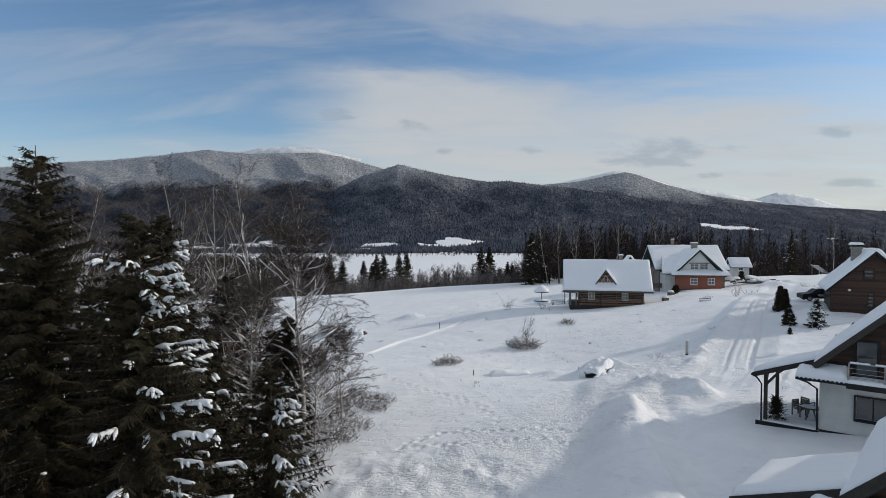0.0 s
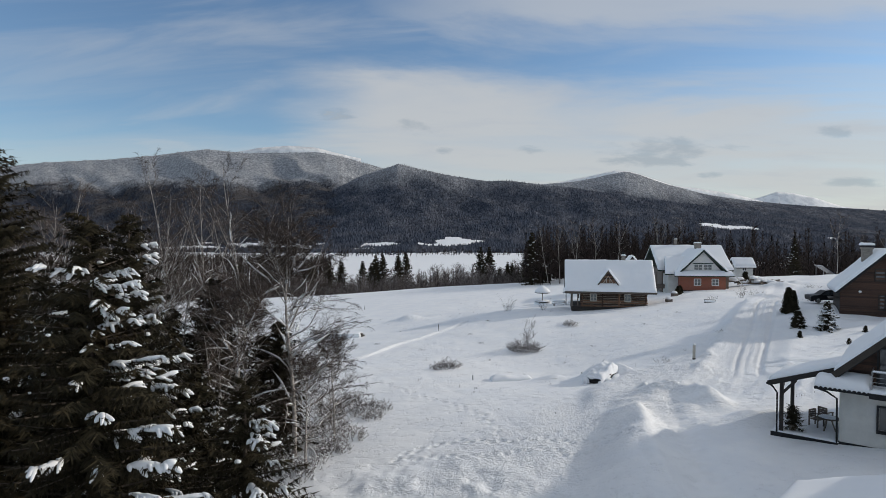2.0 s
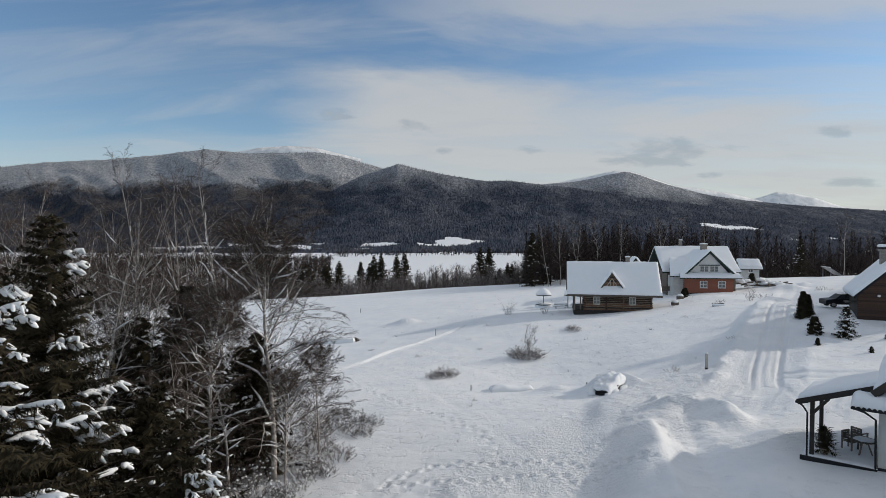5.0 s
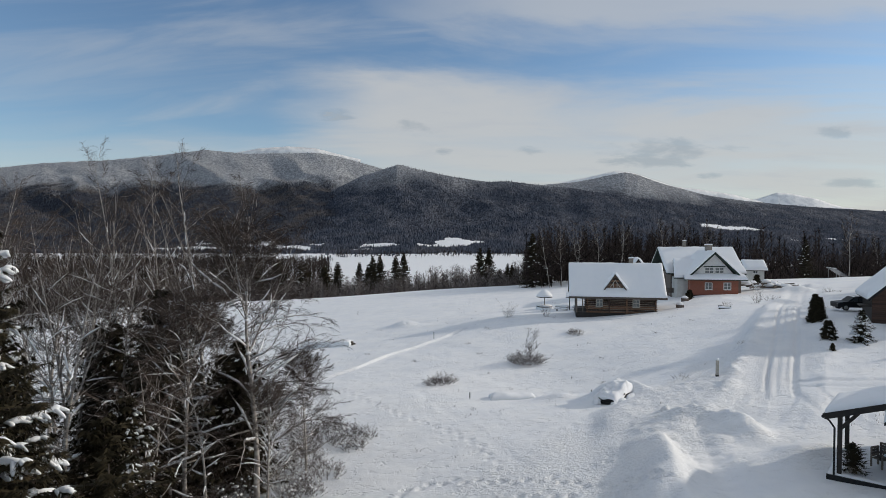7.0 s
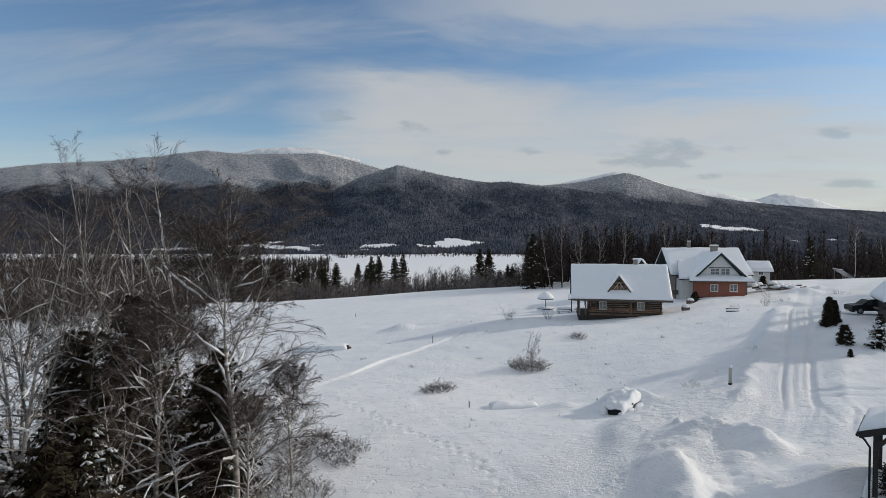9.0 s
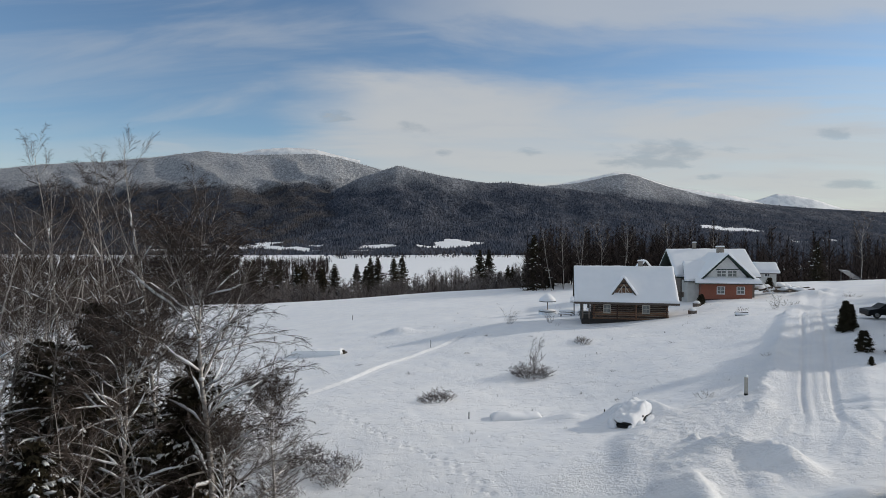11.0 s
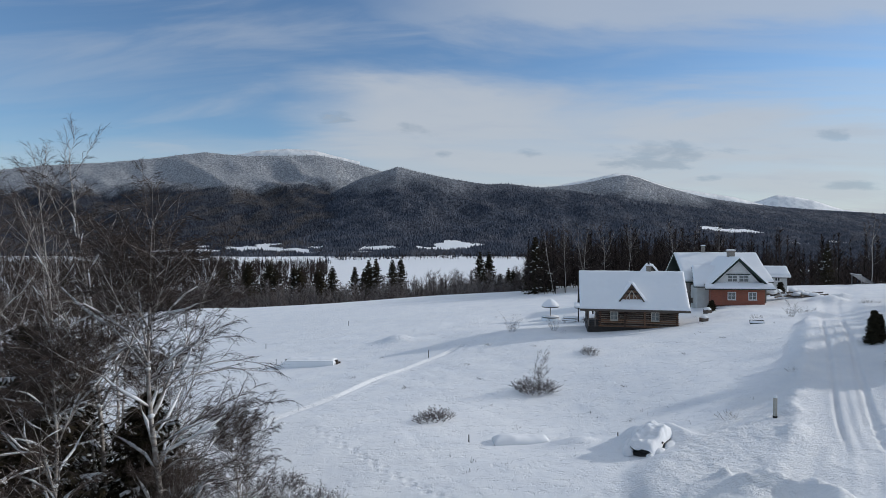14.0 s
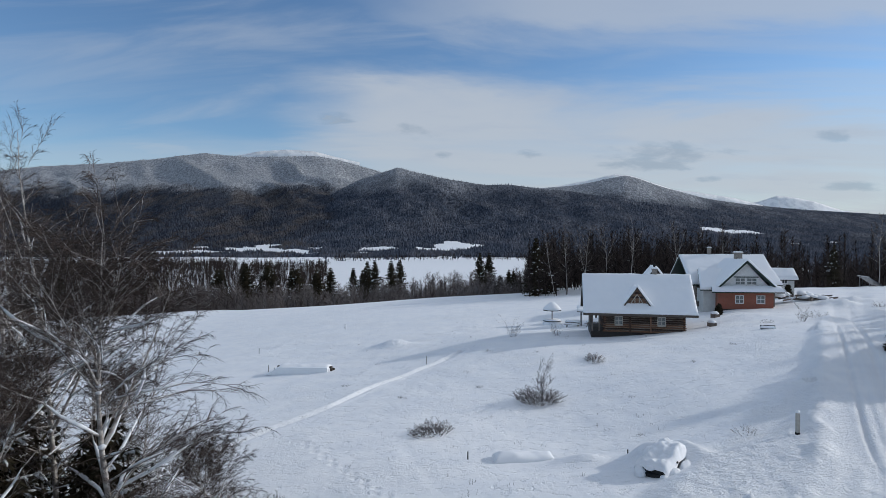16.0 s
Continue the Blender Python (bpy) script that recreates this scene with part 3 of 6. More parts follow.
def make_ground():
    xs = spaced(((-24, -9, 0.45), (-9, 45, 0.17), (45, 64, 0.4)), -4600, 4600)
    ys = spaced(((22, 26, 0.3), (26, 60, 0.17), (60, 82, 0.24), (82, 112, 0.4)), -900, 4700)
    X, Y = np.meshgrid(xs, ys)
    Z = height(X, Y)
    V = np.stack([X.ravel(), Y.ravel(), Z.ravel()], 1)
    W = len(xs)
    i = (np.arange(len(ys) - 1)[:, None] * W + np.arange(W - 1)[None, :]).ravel()
    F = np.stack([i, i + 1, i + 1 + W, i + W], 1)
    ob = new("ground", fast_mesh("ground", V, F, SNOW, True))
    tagged(ob, "deep white snow with tyre ruts and footprints", "snow", kind="structure")


make_ground()

# ---- mountains: each a long forested slope under a ridge line (sideways and upward slope seen from the lane) ----
RIDGE_A = [(-1.228, 0.0765), (-0.941, 0.0975), (-0.750, 0.1080), (-0.673, 0.1166), (-0.558, 0.1214), (-0.472, 0.1300), (-0.396, 0.1386), (-0.329, 0.1319), (-0.214, 0.1338), (-0.176, 0.1281), (-0.099, 0.1061), (-0.023, 0.0813), (0.063, 0.0478), (0.159, 0.0143)]
RIDGE_A2 = [(-0.386, 0.1225), (-0.343, 0.1345), (-0.310, 0.1410), (-0.262, 0.1440), (-0.214, 0.1415), (-0.185, 0.1335), (-0.138, 0.1225)]
RIDGE_B = [(-0.386, -0.0096), (-0.291, 0.0239), (-0.214, 0.0554), (-0.176, 0.0746), (-0.138, 0.0937), (-0.099, 0.1061), (-0.076, 0.1138), (-0.042, 0.1061), (-0.004, 0.0975), (0.073, 0.0851), (0.111, 0.0860), (0.168, 0.0784), (0.216, 0.0746), (0.264, 0.0669), (0.350, 0.0554), (0.493, 0.0363), (0.685, 0.0172)]
RIDGE_C = [(-0.023, 0.0574), (0.054, 0.0813), (0.097, 0.0851), (0.168, 0.0803), (0.211, 0.0832), (0.254, 0.0899), (0.288, 0.0975), (0.307, 0.1013), (0.326, 0.0975), (0.379, 0.0793), (0.446, 0.0621), (0.512, 0.0526), (0.608, 0.0440), (0.750, 0.0354), (0.971, 0.0287), (1.258, 0.0382)]
RIDGE_C2 = [(0.168, 0.0766), (0.211, 0.0862), (0.264, 0.0967), (0.293, 0.1034), (0.321, 0.1000), (0.388, 0.0776), (0.436, 0.0719), (0.493, 0.0632), (0.551, 0.0479)]
RIDGE_E = [(0.493, 0.0489), (0.536, 0.0580), (0.565, 0.0671), (0.589, 0.0652), (0.627, 0.0575), (0.675, 0.0422), (0.742, 0.0335)]
# snow-covered clearings low on the slopes: sideways slope, distance, half widths
CLEARINGS = [(0.022, 1610, 0.034, 100), (-0.008, 1520, 0.036, 38), (0.060, 1640, 0.012, 40), (-0.108, 1510, 0.034, 52), (-0.140, 1430, 0.028, 26), (-0.318, 1600, 0.044, 62), (-0.262, 1520, 0.048, 62), (-0.222, 1440, 0.022, 40),
             (-0.292, 1690, 0.026, 34), (-0.214, 1600, 0.014, 42), (-0.36, 1500, 0.06, 30), (-0.43, 1500, 0.07, 60), (0.49, 2250, 0.055, 70), (0.315, 1500, 0.014, 30), (0.60, 1900, 0.02, 25), (0.66, 1960, 0.025, 25), (0.015, 1345, 0.03, 22), (-0.40, 1640, 0.02, 40)]


def cleared(u, y):
    c = np.zeros(np.shape(u), bool)
    for cu, cy, ru, ry in CLEARINGS:
        c |= ((u - cu) / ru) ** 2 + ((y - cy) / ry) ** 2 + 0.8 * (vnoise(u * 90, y / 30, 5) - 0.5) < 1
    return c


def slope_point(ridge, dist, foot, u, s, seed, power):
    rv = np.interp(u, [p[0] for p in ridge], [p[1] for p in ridge])
    y = foot + (dist - foot) * s
    top = 12 + rv * dist + 7 * (fbm(u * 60, u * 0, 3, seed) - 0.5)
    z0 = -36.0
    spur = (np.abs(fbm(u * 8 + s * 1.6, s * 3.2, 3, seed) - 0.5) * 2)
    z = z0 + (top - z0) * np.clip(s, 0, 1) ** power * (1 - 0.62 * spur * 4 * s * (1 - s)) + 16 * (fbm(u * 30, s * 8, 3, seed + 2) - 0.5) * s * (1 - s) * 4
    return u * y, y, z


def mountain(name, label, ridge, dist, foot, mat, seed, power=1.7, grid=(420, 90)):
    u = np.linspace(ridge[0][0], ridge[-1][0], grid[0])
    s = np.concatenate([np.linspace(0, 1, grid[1]), [1.06, 1.15]])
    U, S = np.meshgrid(u, s)
    X, Y, Z = slope_point(ridge, dist, foot, U, np.minimum(S, 1), seed, power)
    back = S > 1
    Y = np.where(back, dist + (S - 1) * (dist - foot), Y)
    Z = np.where(back, Z - (S - 1) * 1200, Z)
    V = np.stack([X.ravel(), Y.ravel(), Z.ravel()], 1)
    W = len(u)
    i = (np.arange(len(s) - 1)[:, None] * W + np.arange(W - 1)[None, :]).ravel()
    F = np.stack([i, i + 1, i + 1 + W, i + W], 1)
    me = fast_mesh(name, V, F, mat, True)
    me.materials.append(SNOW)
    c = cleared(U, Y)[:-1, :-1].ravel()
    me.polygons.foreach_set("material_index", c.astype(np.int32))
    return tagged(new(name, me), label, "mountain", kind="structure")


mountain("mountain_1", "long forested mountain with a frosted upper slope", RIDGE_A, 3700, 1350, HAZY_SLOPES["long"], 1, grid=(320, 70))
mountain("mountain_2", "bald snow summit behind the frosted ridge", RIDGE_A2, 4300, 3600, BALD, 2, grid=(120, 30))
mountain("mountain_3", "dark wooded hill with a pointed top", RIDGE_B, 2900, 1320, HAZY_SLOPES["hill"], 3, 1.5, grid=(320, 70))
mountain("mountain_4", "forested mountain ridge with a pale summit", RIDGE_C, 3800, 1450, HAZY_SLOPES["ridge"], 4, 2.4, grid=(320, 70))
mountain("mountain_5", "snowy back slope of a mountain", RIDGE_C2, 4250, 3600, BALD, 5, grid=(120, 30))
mountain("mountain_6", "distant bare snow peak", RIDGE_E, 4500, 3900, BALD, 6, grid=(120, 40))


def conifers(name, label, X, Y, Z, H, R, seed, sides=5, levels=2, mat=None):
    """Many small pointed trees in one mesh, two cones each."""
    rs = np.random.RandomState(seed)
    n = len(X)
    ang = rs.rand(n, 1) * 6.28 + np.arange(sides)[None, :] * 6.2832 / sides
    tiers = []
    for base, tip, rad in (((0.08, 0.70, 1.0), (0.42, 1.0, 0.68)) if levels == 2 else ((0.08, 1.0, 1.1),)):
        ring = np.stack([X[:, None] + np.cos(ang) * (R * rad)[:, None] * rs.uniform(0.7, 1.25, (n, sides)),
                         Y[:, None] + np.sin(ang) * (R * rad)[:, None] * rs.uniform(0.7, 1.25, (n, sides)),
                         Z[:, None] + (H * base)[:, None] * rs.uniform(0.8, 1.2, (n, sides))], 2)
        top = np.stack([X, Y, Z + H * tip], 1)[:, None, :]
        tiers.append(np.concatenate([ring, top], 1))
    V = np.concatenate(tiers, 1).reshape(-1, 3)
    per = levels * (sides + 1)
    tri = []
    for t in range(levels):
        o = t * (sides + 1)
        tri += [(o + j, o + (j + 1) % sides, o + sides) for j in range(sides)]
    F = (np.arange(n)[:, None, None] * per + np.array(tri)[None]).reshape(-1, 3)
    return tagged(new(name, fast_mesh(name, V, F, mat or HAZY_TREE)), label, "forest", kind="stuff")


def clothe(name, label, ridge, dist, foot, seed, power, count, tall, mat, lo=0.0, hi=1.0):
    rs = np.random.RandomState(seed + 50)
    u = rs.uniform(max(ridge[0][0], -0.85), min(ridge[-1][0], 0.85), count)
    s = lo + (hi - lo) * rs.rand(count) ** 1.15
    x, y, z = slope_point(ridge, dist, foot, u, s, seed, power)
    keep = ~cleared(u, y) & (vnoise(u * 22, s * 9, seed) + 0.35 * rs.rand(count) > 0.34)
    x, y, z = x[keep], y[keep], z[keep]
    h = rs.uniform(tall * 0.45, tall, len(x)) * (1.0 - 0.1 * (y - foot) / (dist - foot))
    conifers(name, label, x, y, z - 1.5, h, h * rs.uniform(0.20, 0.34, len(x)), seed, 3, 1, mat)


clothe("mountain_forest", "frosted forest covering the long mountain slope", RIDGE_A, 3700, 1350, 1, 1.7, 56000, 13, HAZY_WOODS["long"])
clothe("hill_forest", "dense dark conifers on the wooded hill", RIDGE_B, 2900, 1320, 3, 1.5, 60000, 12, HAZY_WOODS["hill"])
clothe("ridge_forest", "dark forest along the far ridge", RIDGE_C, 3800, 1450, 4, 2.4, 42000, 11.0, HAZY_WOODS["ridge"])

# ---- houses ----


def window(parent, x0, x1, y, z0, z1, frame_mat, bars=(1, 1), depth=0.06, w=0.08, name="window", sill=True, pane=None):
    """A framed window in a wall that faces -y: frame with glazing bars, panes and a sill."""
    win = part(name, Soup().box(x0, x1, y + 0.03, y + 0.08, z0, z1), DARK_WOOD, parent)
    s = Soup()
    s.box(x0 - w, x0, y - depth, y + 0.06, z0 - w, z1 + w).box(x1, x1 + w, y - depth, y + 0.06, z0 - w, z1 + w)
    s.box(x0, x1, y - depth, y + 0.06, z1, z1 + w).box(x0, x1, y - depth, y + 0.06, z0 - w, z0)
    nx, nz = bars
    for i in range(1, nx + 1):
        c = x0 + (x1 - x0) * i / (nx + 1)
        s.box(c - w * 0.35, c + w * 0.35, y - depth * 0.7, y + 0.05, z0, z1)
    for i in range(1, nz + 1):
        c = z0 + (z1 - z0) * i / (nz + 1)
        s.box(x0, x1, y - depth * 0.6, y + 0.045, c - w * 0.3, c + w * 0.3)
    part("window_frame", s, frame_mat, win)
    for i in range(nx + 1):
        a, b = x0 + (x1 - x0) * i / (nx + 1), x0 + (x1 - x0) * (i + 1) / (nx + 1)
        part("pane", Soup().box(a + 0.03, b - 0.03, y + 0.005, y + 0.015, z0 + 0.02, z1 - 0.02), pane or GLASS, win)
    if sill:
        part("window_sill", Soup().box(x0 - w, x1 + w, y - 0.16, y + 0.02, z0 - w - 0.05, z0 - w), frame_mat, win)
    return win


def slab(s, quad, t):
    """A flat roof plate of thickness t under a quad."""
    b = len(s.v)
    q = [Vector(p) for p in quad]
    n = (q[1] - q[0]).cross(q[3] - q[0]).normalized()
    n = n if n.z > 0 else -n
    for p in q:
        s.v.append(tuple(p))
    for p in q:
        s.v.append(tuple(p - n * t))
    s.f += [(b, b + 1, b + 2, b + 3), (b + 7, b + 6, b + 5, b + 4)]
    for i in range(4):
        j = (i + 1) % 4
        s.f.append((b + j, b + i, b + 4 + i, b + 4 + j))
    return s


def gable_roof(parent, x0, x1, y0, y1, z_eave, z_ridge, along_x, mat=None, snow=0.38, t=0.2, seed=0, label="", step=0.4):
    """Two roof plates with their snow. along_x: the ridge runs along x."""
    mat = mat or DARK_WOOD
    roofs = []
    if along_x:
        yc = (y0 + y1) / 2
        quads = [[(x0, y0, z_eave), (x1, y0, z_eave), (x1, yc, z_ridge), (x0, yc, z_ridge)],
                 [(x1, y1, z_eave), (x0, y1, z_eave), (x0, yc, z_ridge), (x1, yc, z_ridge)]]
    else:
        xc = (x0 + x1) / 2
        quads = [[(x0, y1, z_eave), (x0, y0, z_eave), (xc, y0, z_ridge), (xc, y1, z_ridge)],
                 [(x1, y0, z_eave), (x1, y1, z_eave), (xc, y1, z_ridge), (xc, y0, z_ridge)]]
    for i, q in enumerate(quads):
        r = part("roof", slab(Soup(), q, t), mat, parent)
        part("roof_snow", Soup().pad(q, snow, 0.3, 0.10, step, seed + i), SNOW_SOFT, r, label, smooth=True)
        roofs.append(r)
    return roofs


CHINK = material("log_chinking", plain((0.36, 0.30, 0.24), (0.54, 0.46, 0.38), 6, 0.9))


def cabin():
    h = thing("log_cabin", pose(19.05, 91.35, 0.32, 0, 0, -11),
              "brown log cabin with thick roof snow and corner porch", "house")
    part("foundation", Soup().box(0.0, 10.9, 0.05, 7.4, -1.6, 0.42), DARK_WOOD, h, "dark stone base")
    rng = random.Random(5)
    # log walls: round-edged logs, front and both ends
    zs = [0.44 + 0.262 * i for i in range(9)]
    prof = [(-0.02, 0.0), (-0.11, 0.045), (-0.11, 0.14), (-0.02, 0.185), (0.09, 0.185), (0.09, 0.0)]

    def log(a, b, z, across):
        s = Soup()
        bidx = len(s.v)
        for e in (a, b):
            for o, q in prof:
                s.v.append((e, o, z + q) if not across else (o if across < 0 else -o, e, z + q))
        n = len(prof)
        s.f.append(tuple(range(n)))
        s.f.append(tuple(reversed(range(n, 2 * n))))
        for i in range(n):
            j = (i + 1) % n
            s.f.append((bidx + j, bidx + i, bidx + n + i, bidx + n + j))
        return s
    part("wall_core", Soup().box(1.62, 10.82, 0.1, 7.3, 0.3, 2.78).prism([(0.3, 2.7), (10.8, 2.7), (10.8, 2.75), (0.3, 2.75)], 0.1, 7.3), CHINK, h)
    for z in zs:
        part("log", log(1.45 - rng.uniform(0, 0.12), 11.0 + rng.uniform(0, 0.12), z, 0), LOG, h)
        part("log", log(-0.15, 7.5, z + 0.13, -1), LOG, h, at=Matrix.Translation((1.6, 0, 0)))
        part("log", log(-0.15, 7.5, z + 0.13, 1), LOG, h, at=Matrix.Translation((10.85, 0, 0)))
    for x in (4.6, 7.0):
        part("wall_post", Soup().box(x - 0.09, x + 0.09, -0.16, 0.0, 0.42, 2.75), LOG, h)
    for x in (0.12, 0.95):
        part("porch_post", Soup().box(x - 0.08, x + 0.08, 0.0, 0.16, 0.42, 2.75), OLD_WOOD, h)
    for y in (2.4, 4.8, 7.2):
        part("porch_post", Soup().box(0.04, 0.2, y, y + 0.16, 0.42, 2.75), OLD_WOOD, h)
    part("porch_rail", Soup().box(0.05, 1.5, 0.02, 0.12, 1.15, 1.25).box(0.05, 0.15, 0.1, 7.2, 1.15, 1.25).box(0.05, 1.5, 0.04, 0.1, 0.55, 1.05).box(0.07, 0.13, 0.1, 7.2, 0.55, 1.05), DARK_WOOD, h)
    part("eave_beam", Soup().box(-0.2, 11.2, -0.05, 0.15, 2.70, 2.92), LOG, h)
    window(h, 2.86, 3.64, -0.13, 1.42, 2.32, OLD_FRAME, (1, 1), 0.05, 0.10, pane=PANE_PALE)
    window(h, 7.86, 8.64, -0.13, 1.42, 2.32, OLD_FRAME, (1, 1), 0.05, 0.10, pane=PANE_PALE)
    for x in (1.55, 10.75):
        part("gable", Soup().prism([(0, 0), (7.4, 0), (3.7, 3.9)], -0.08, 0.08), LOG, h, at=pose(x, 0.0, 2.75, 0, 0, 90))
    gable_roof(h, -1.0, 12.3, -0.78, 8.18, 2.68, 7.15, True, snow=0.42, seed=3)
    part("fascia", Soup().box(-1.02, 12.32, -0.86, -0.78, 2.50, 2.78), OLD_WOOD, h)
    # small dormer
    d = part("dormer", Soup().prism([(3.75, 3.25), (7.05, 3.25), (5.4, 5.75)], 0.0, 3.0), OLD_WOOD, h)
    for i in range(9):
        z = 3.3 + 0.26 * i
        half = 1.62 * (5.7 - z) / 2.45
        part("board", Soup().box(5.4 - half, 5.4 + half, -0.03, 0.01, z, z + 0.24), LOG, d)
    s = Soup()
    slab(s, [(3.45, -0.3, 3.2), (5.4, -0.3, 6.0), (5.4, 3.1, 6.0), (3.45, 0.6, 3.2)], 0.16)
    slab(s, [(5.4, -0.3, 6.0), (7.35, -0.3, 3.2), (7.35, 0.6, 3.2), (5.4, 3.1, 6.0)], 0.16)
    part("dormer_roof", s, OLD_WOOD, d)
    s = Soup().pad([(5.36, -0.33, 6.0), (7.40, -0.33, 3.2), (7.40, 0.9, 3.5), (5.36, 3.2, 6.05)], 0.28, 0.25, 0.1, 0.3, 1)
    s.pad([(3.40, -0.25, 3.2), (5.42, -0.25, 6.0), (5.42, 3.2, 6.05), (3.40, 0.9, 3.5)], 0.20, 0.25, 0.1, 0.3, 2)
    part("dormer_snow", s, SNOW_SOFT, d, smooth=True)
    s = Soup().box(4.65, 6.15, -0.09, -0.03, 3.86, 3.94)
    for a, c in (((4.62, -0.06, 3.9), (5.4, -0.06, 5.1)), ((6.18, -0.06, 3.9), (5.4, -0.06, 5.1)), ((5.15, -0.06, 3.9), (5.15, -0.06, 4.7)), ((5.65, -0.06, 3.9), (5.65, -0.06, 4.7))):
        s.beam(a, c, 0.06, 0.09)
    part("dormer_window", s, OLD_FRAME, d, "pale triangular window frame")
    c = part("chimney", Soup().box(7.7, 8.25, 3.45, 4.0, 6.7, 8.0).box(7.62, 8.33, 3.37, 4.08, 7.95, 8.05), STONE, h)
    part("chimney_snow", Soup().pad([(7.6, 3.35, 8.05), (8.35, 3.35, 8.05), (8.35, 4.1, 8.05), (7.6, 4.1, 8.05)], 0.2, 0.2, 0.1, 0.2), SNOW_SOFT, c, smooth=True)
    part("flue", Soup().cyl(7.95, 3.72, 8.0, 8.55, 0.13).cyl(7.95, 3.72, 8.5, 8.62, 0.2), METAL_DARK, c)
    return h


def brick_house():
    h = thing("brick_house", pose(40.6, 104.0, 1.75, 0, 0, -6),
              "house with red brick ground floor, pale gable and snowy roofs", "house")

    part("brick_wall", Soup().box(0, 7.7, 0, 6, -1.2, 2.85), BRICK_COURSES, h, "red brick wall")
    part("plinth", Soup().box(-0.04, 7.74, -0.05, 0.0, -1.2, 0.18), DARK_WOOD, h)
    part("gable_wall", Soup().prism([(0.05, 2.85), (7.65, 2.85), (3.85, 6.95)], 0.05, 5.5), PALE_BOARD, h, "pale boarded gable")
    gable_roof(h, -0.55, 8.25, -0.55, 7.5, 3.05, 7.25, False, GREEN_DARK, 0.34, 0.26, seed=8)
    # skirt roof across the front
    q = [(-1.1, -1.0, 2.75), (8.8, -1.0, 2.75), (8.6, 0.0, 3.45), (-0.9, 0.0, 3.45)]
    r = part("skirt_roof", slab(Soup(), q, 0.2), GREEN_DARK, h)
    part("roof_snow", Soup().pad(q, 0.3, 0.25, 0.1, 0.35, 5), SNOW_SOFT, r, smooth=True)
    window(h, 2.45, 3.75, 0.03, 3.75, 4.65, PALE_BOARD, (1, 1), 0.05, 0.10, pane=PANE_PALE)
    part("lintel", Soup().box(2.2, 5.6, -0.06, 0.05, 4.77, 4.9).box(2.2, 5.6, -0.06, 0.05, 3.5, 3.62), GREEN_DARK, h)
    window(h, 4.05, 5.35, 0.03, 3.75, 4.65, PALE_BOARD, (1, 1), 0.05, 0.10, pane=PANE_PALE)
    for x in (2.5, 5.45):
        window(h, x, x + 1.0, -0.02, 1.12, 2.1, WHITE_PAINT, (1, 1), 0.05, 0.10, pane=PANE_PALE)
    # long wing behind
    part("wing_wall", Soup().box(-1.8, 9.7, 4.2, 14.5, -0.6, 3.5), OLD_WOOD, h)
    gable_roof(h, -2.8, 10.2, 3.4, 15.6, 3.45, 7.6, True, GREEN_DARK, 0.4, 0.25, seed=11)
    # low wing beside the gable
    part("side_wall", Soup().box(-1.75, 0.0, 0.9, 4.2, -1.0, 2.9), RENDER_WHITE, h, "white side wall")
    q = [(-2.4, 0.2, 2.95), (2.6, 0.2, 2.95), (2.6, 4.3, 5.75), (-1.5, 4.3, 5.75)]
    r = part("side_roof", slab(Soup(), q, 0.2), GREEN_DARK, h)
    part("roof_snow", Soup().pad(q, 0.36, 0.25, 0.1, 0.35, 6), SNOW_SOFT, r, smooth=True)
    q = [(6.5, 1.5, 3.6), (9.6, 1.5, 3.6), (9.4, 4.2, 5.5), (6.5, 4.2, 5.5)]
    r = part("side_roof", slab(Soup(), q, 0.2), GREEN_DARK, h)
    part("roof_snow", Soup().pad(q, 0.36, 0.25, 0.1, 0.35, 9), SNOW_SOFT, r, smooth=True)
    for x in (-2.2, -3.2):
        part("porch_post", Soup().box(x - 0.1, x + 0.1, 2.6, 2.8, -0.5, 3.2), OLD_WOOD, h)
    part("porch_rail", Soup().box(-3.3, -1.8, 2.6, 2.75, 0.2, 1.0), OLD_WOOD, h)
    c = part("chimney", Soup().box(3.45, 4.35, 2.6, 3.5, 6.4, 8.25).box(3.35, 4.45, 2.5, 3.6, 8.1, 8.3), STONE, h)
    part("chimney_snow", Soup().pad([(3.35, 2.5, 8.3), (4.45, 2.5, 8.3), (4.45, 3.6, 8.3), (3.35, 3.6, 8.3)], 0.18, 0.2, 0.1, 0.2), SNOW_SOFT, c, smooth=True)
    c = part("chimney", Soup().box(1.6, 2.1, 9.2, 9.7, 7.2, 8.9), STONE, h)
    part("chimney_snow", Soup().pad([(1.55, 9.15, 8.9), (2.15, 9.15, 8.9), (2.15, 9.75, 8.9), (1.55, 9.75, 8.9)], 0.15, 0.15, 0.1, 0.2), SNOW_SOFT, c, smooth=True)
    part("leaning_pole", Soup().beam((8.6, -0.8, 3.4), (10.6, -1.6, 0.3), 0.14, 0.14), PALE_BOARD, h)
    return h


def courses(k):
    p = local(k)
    b = k.n("ShaderNodeTexBrick", ins={"Vector": k.n("ShaderNodeMapping", ins={"Vector": p, "Rotation": (radians(90), 0, 0)}).outputs[0],
            "Color1": (0.34, 0.10, 0.055, 1), "Color2": (0.25, 0.072, 0.042, 1), "Mortar": (0.24, 0.13, 0.10, 1), "Scale": 1.0,
            "Mortar Size": 0.012, "Brick Width": 0.26, "Row Height": 0.08})
    n = k.noise(p, 0.9, 4)
    col = k.mix(k.m("MULTIPLY", n, 0.5), b.outputs["Color"], (0.36, 0.13, 0.08))
    k.bsdf(col, 0.85, k.bump(b.outputs["Fac"], -0.4, 0.01))


BRICK_COURSES = material("brick_courses", courses)


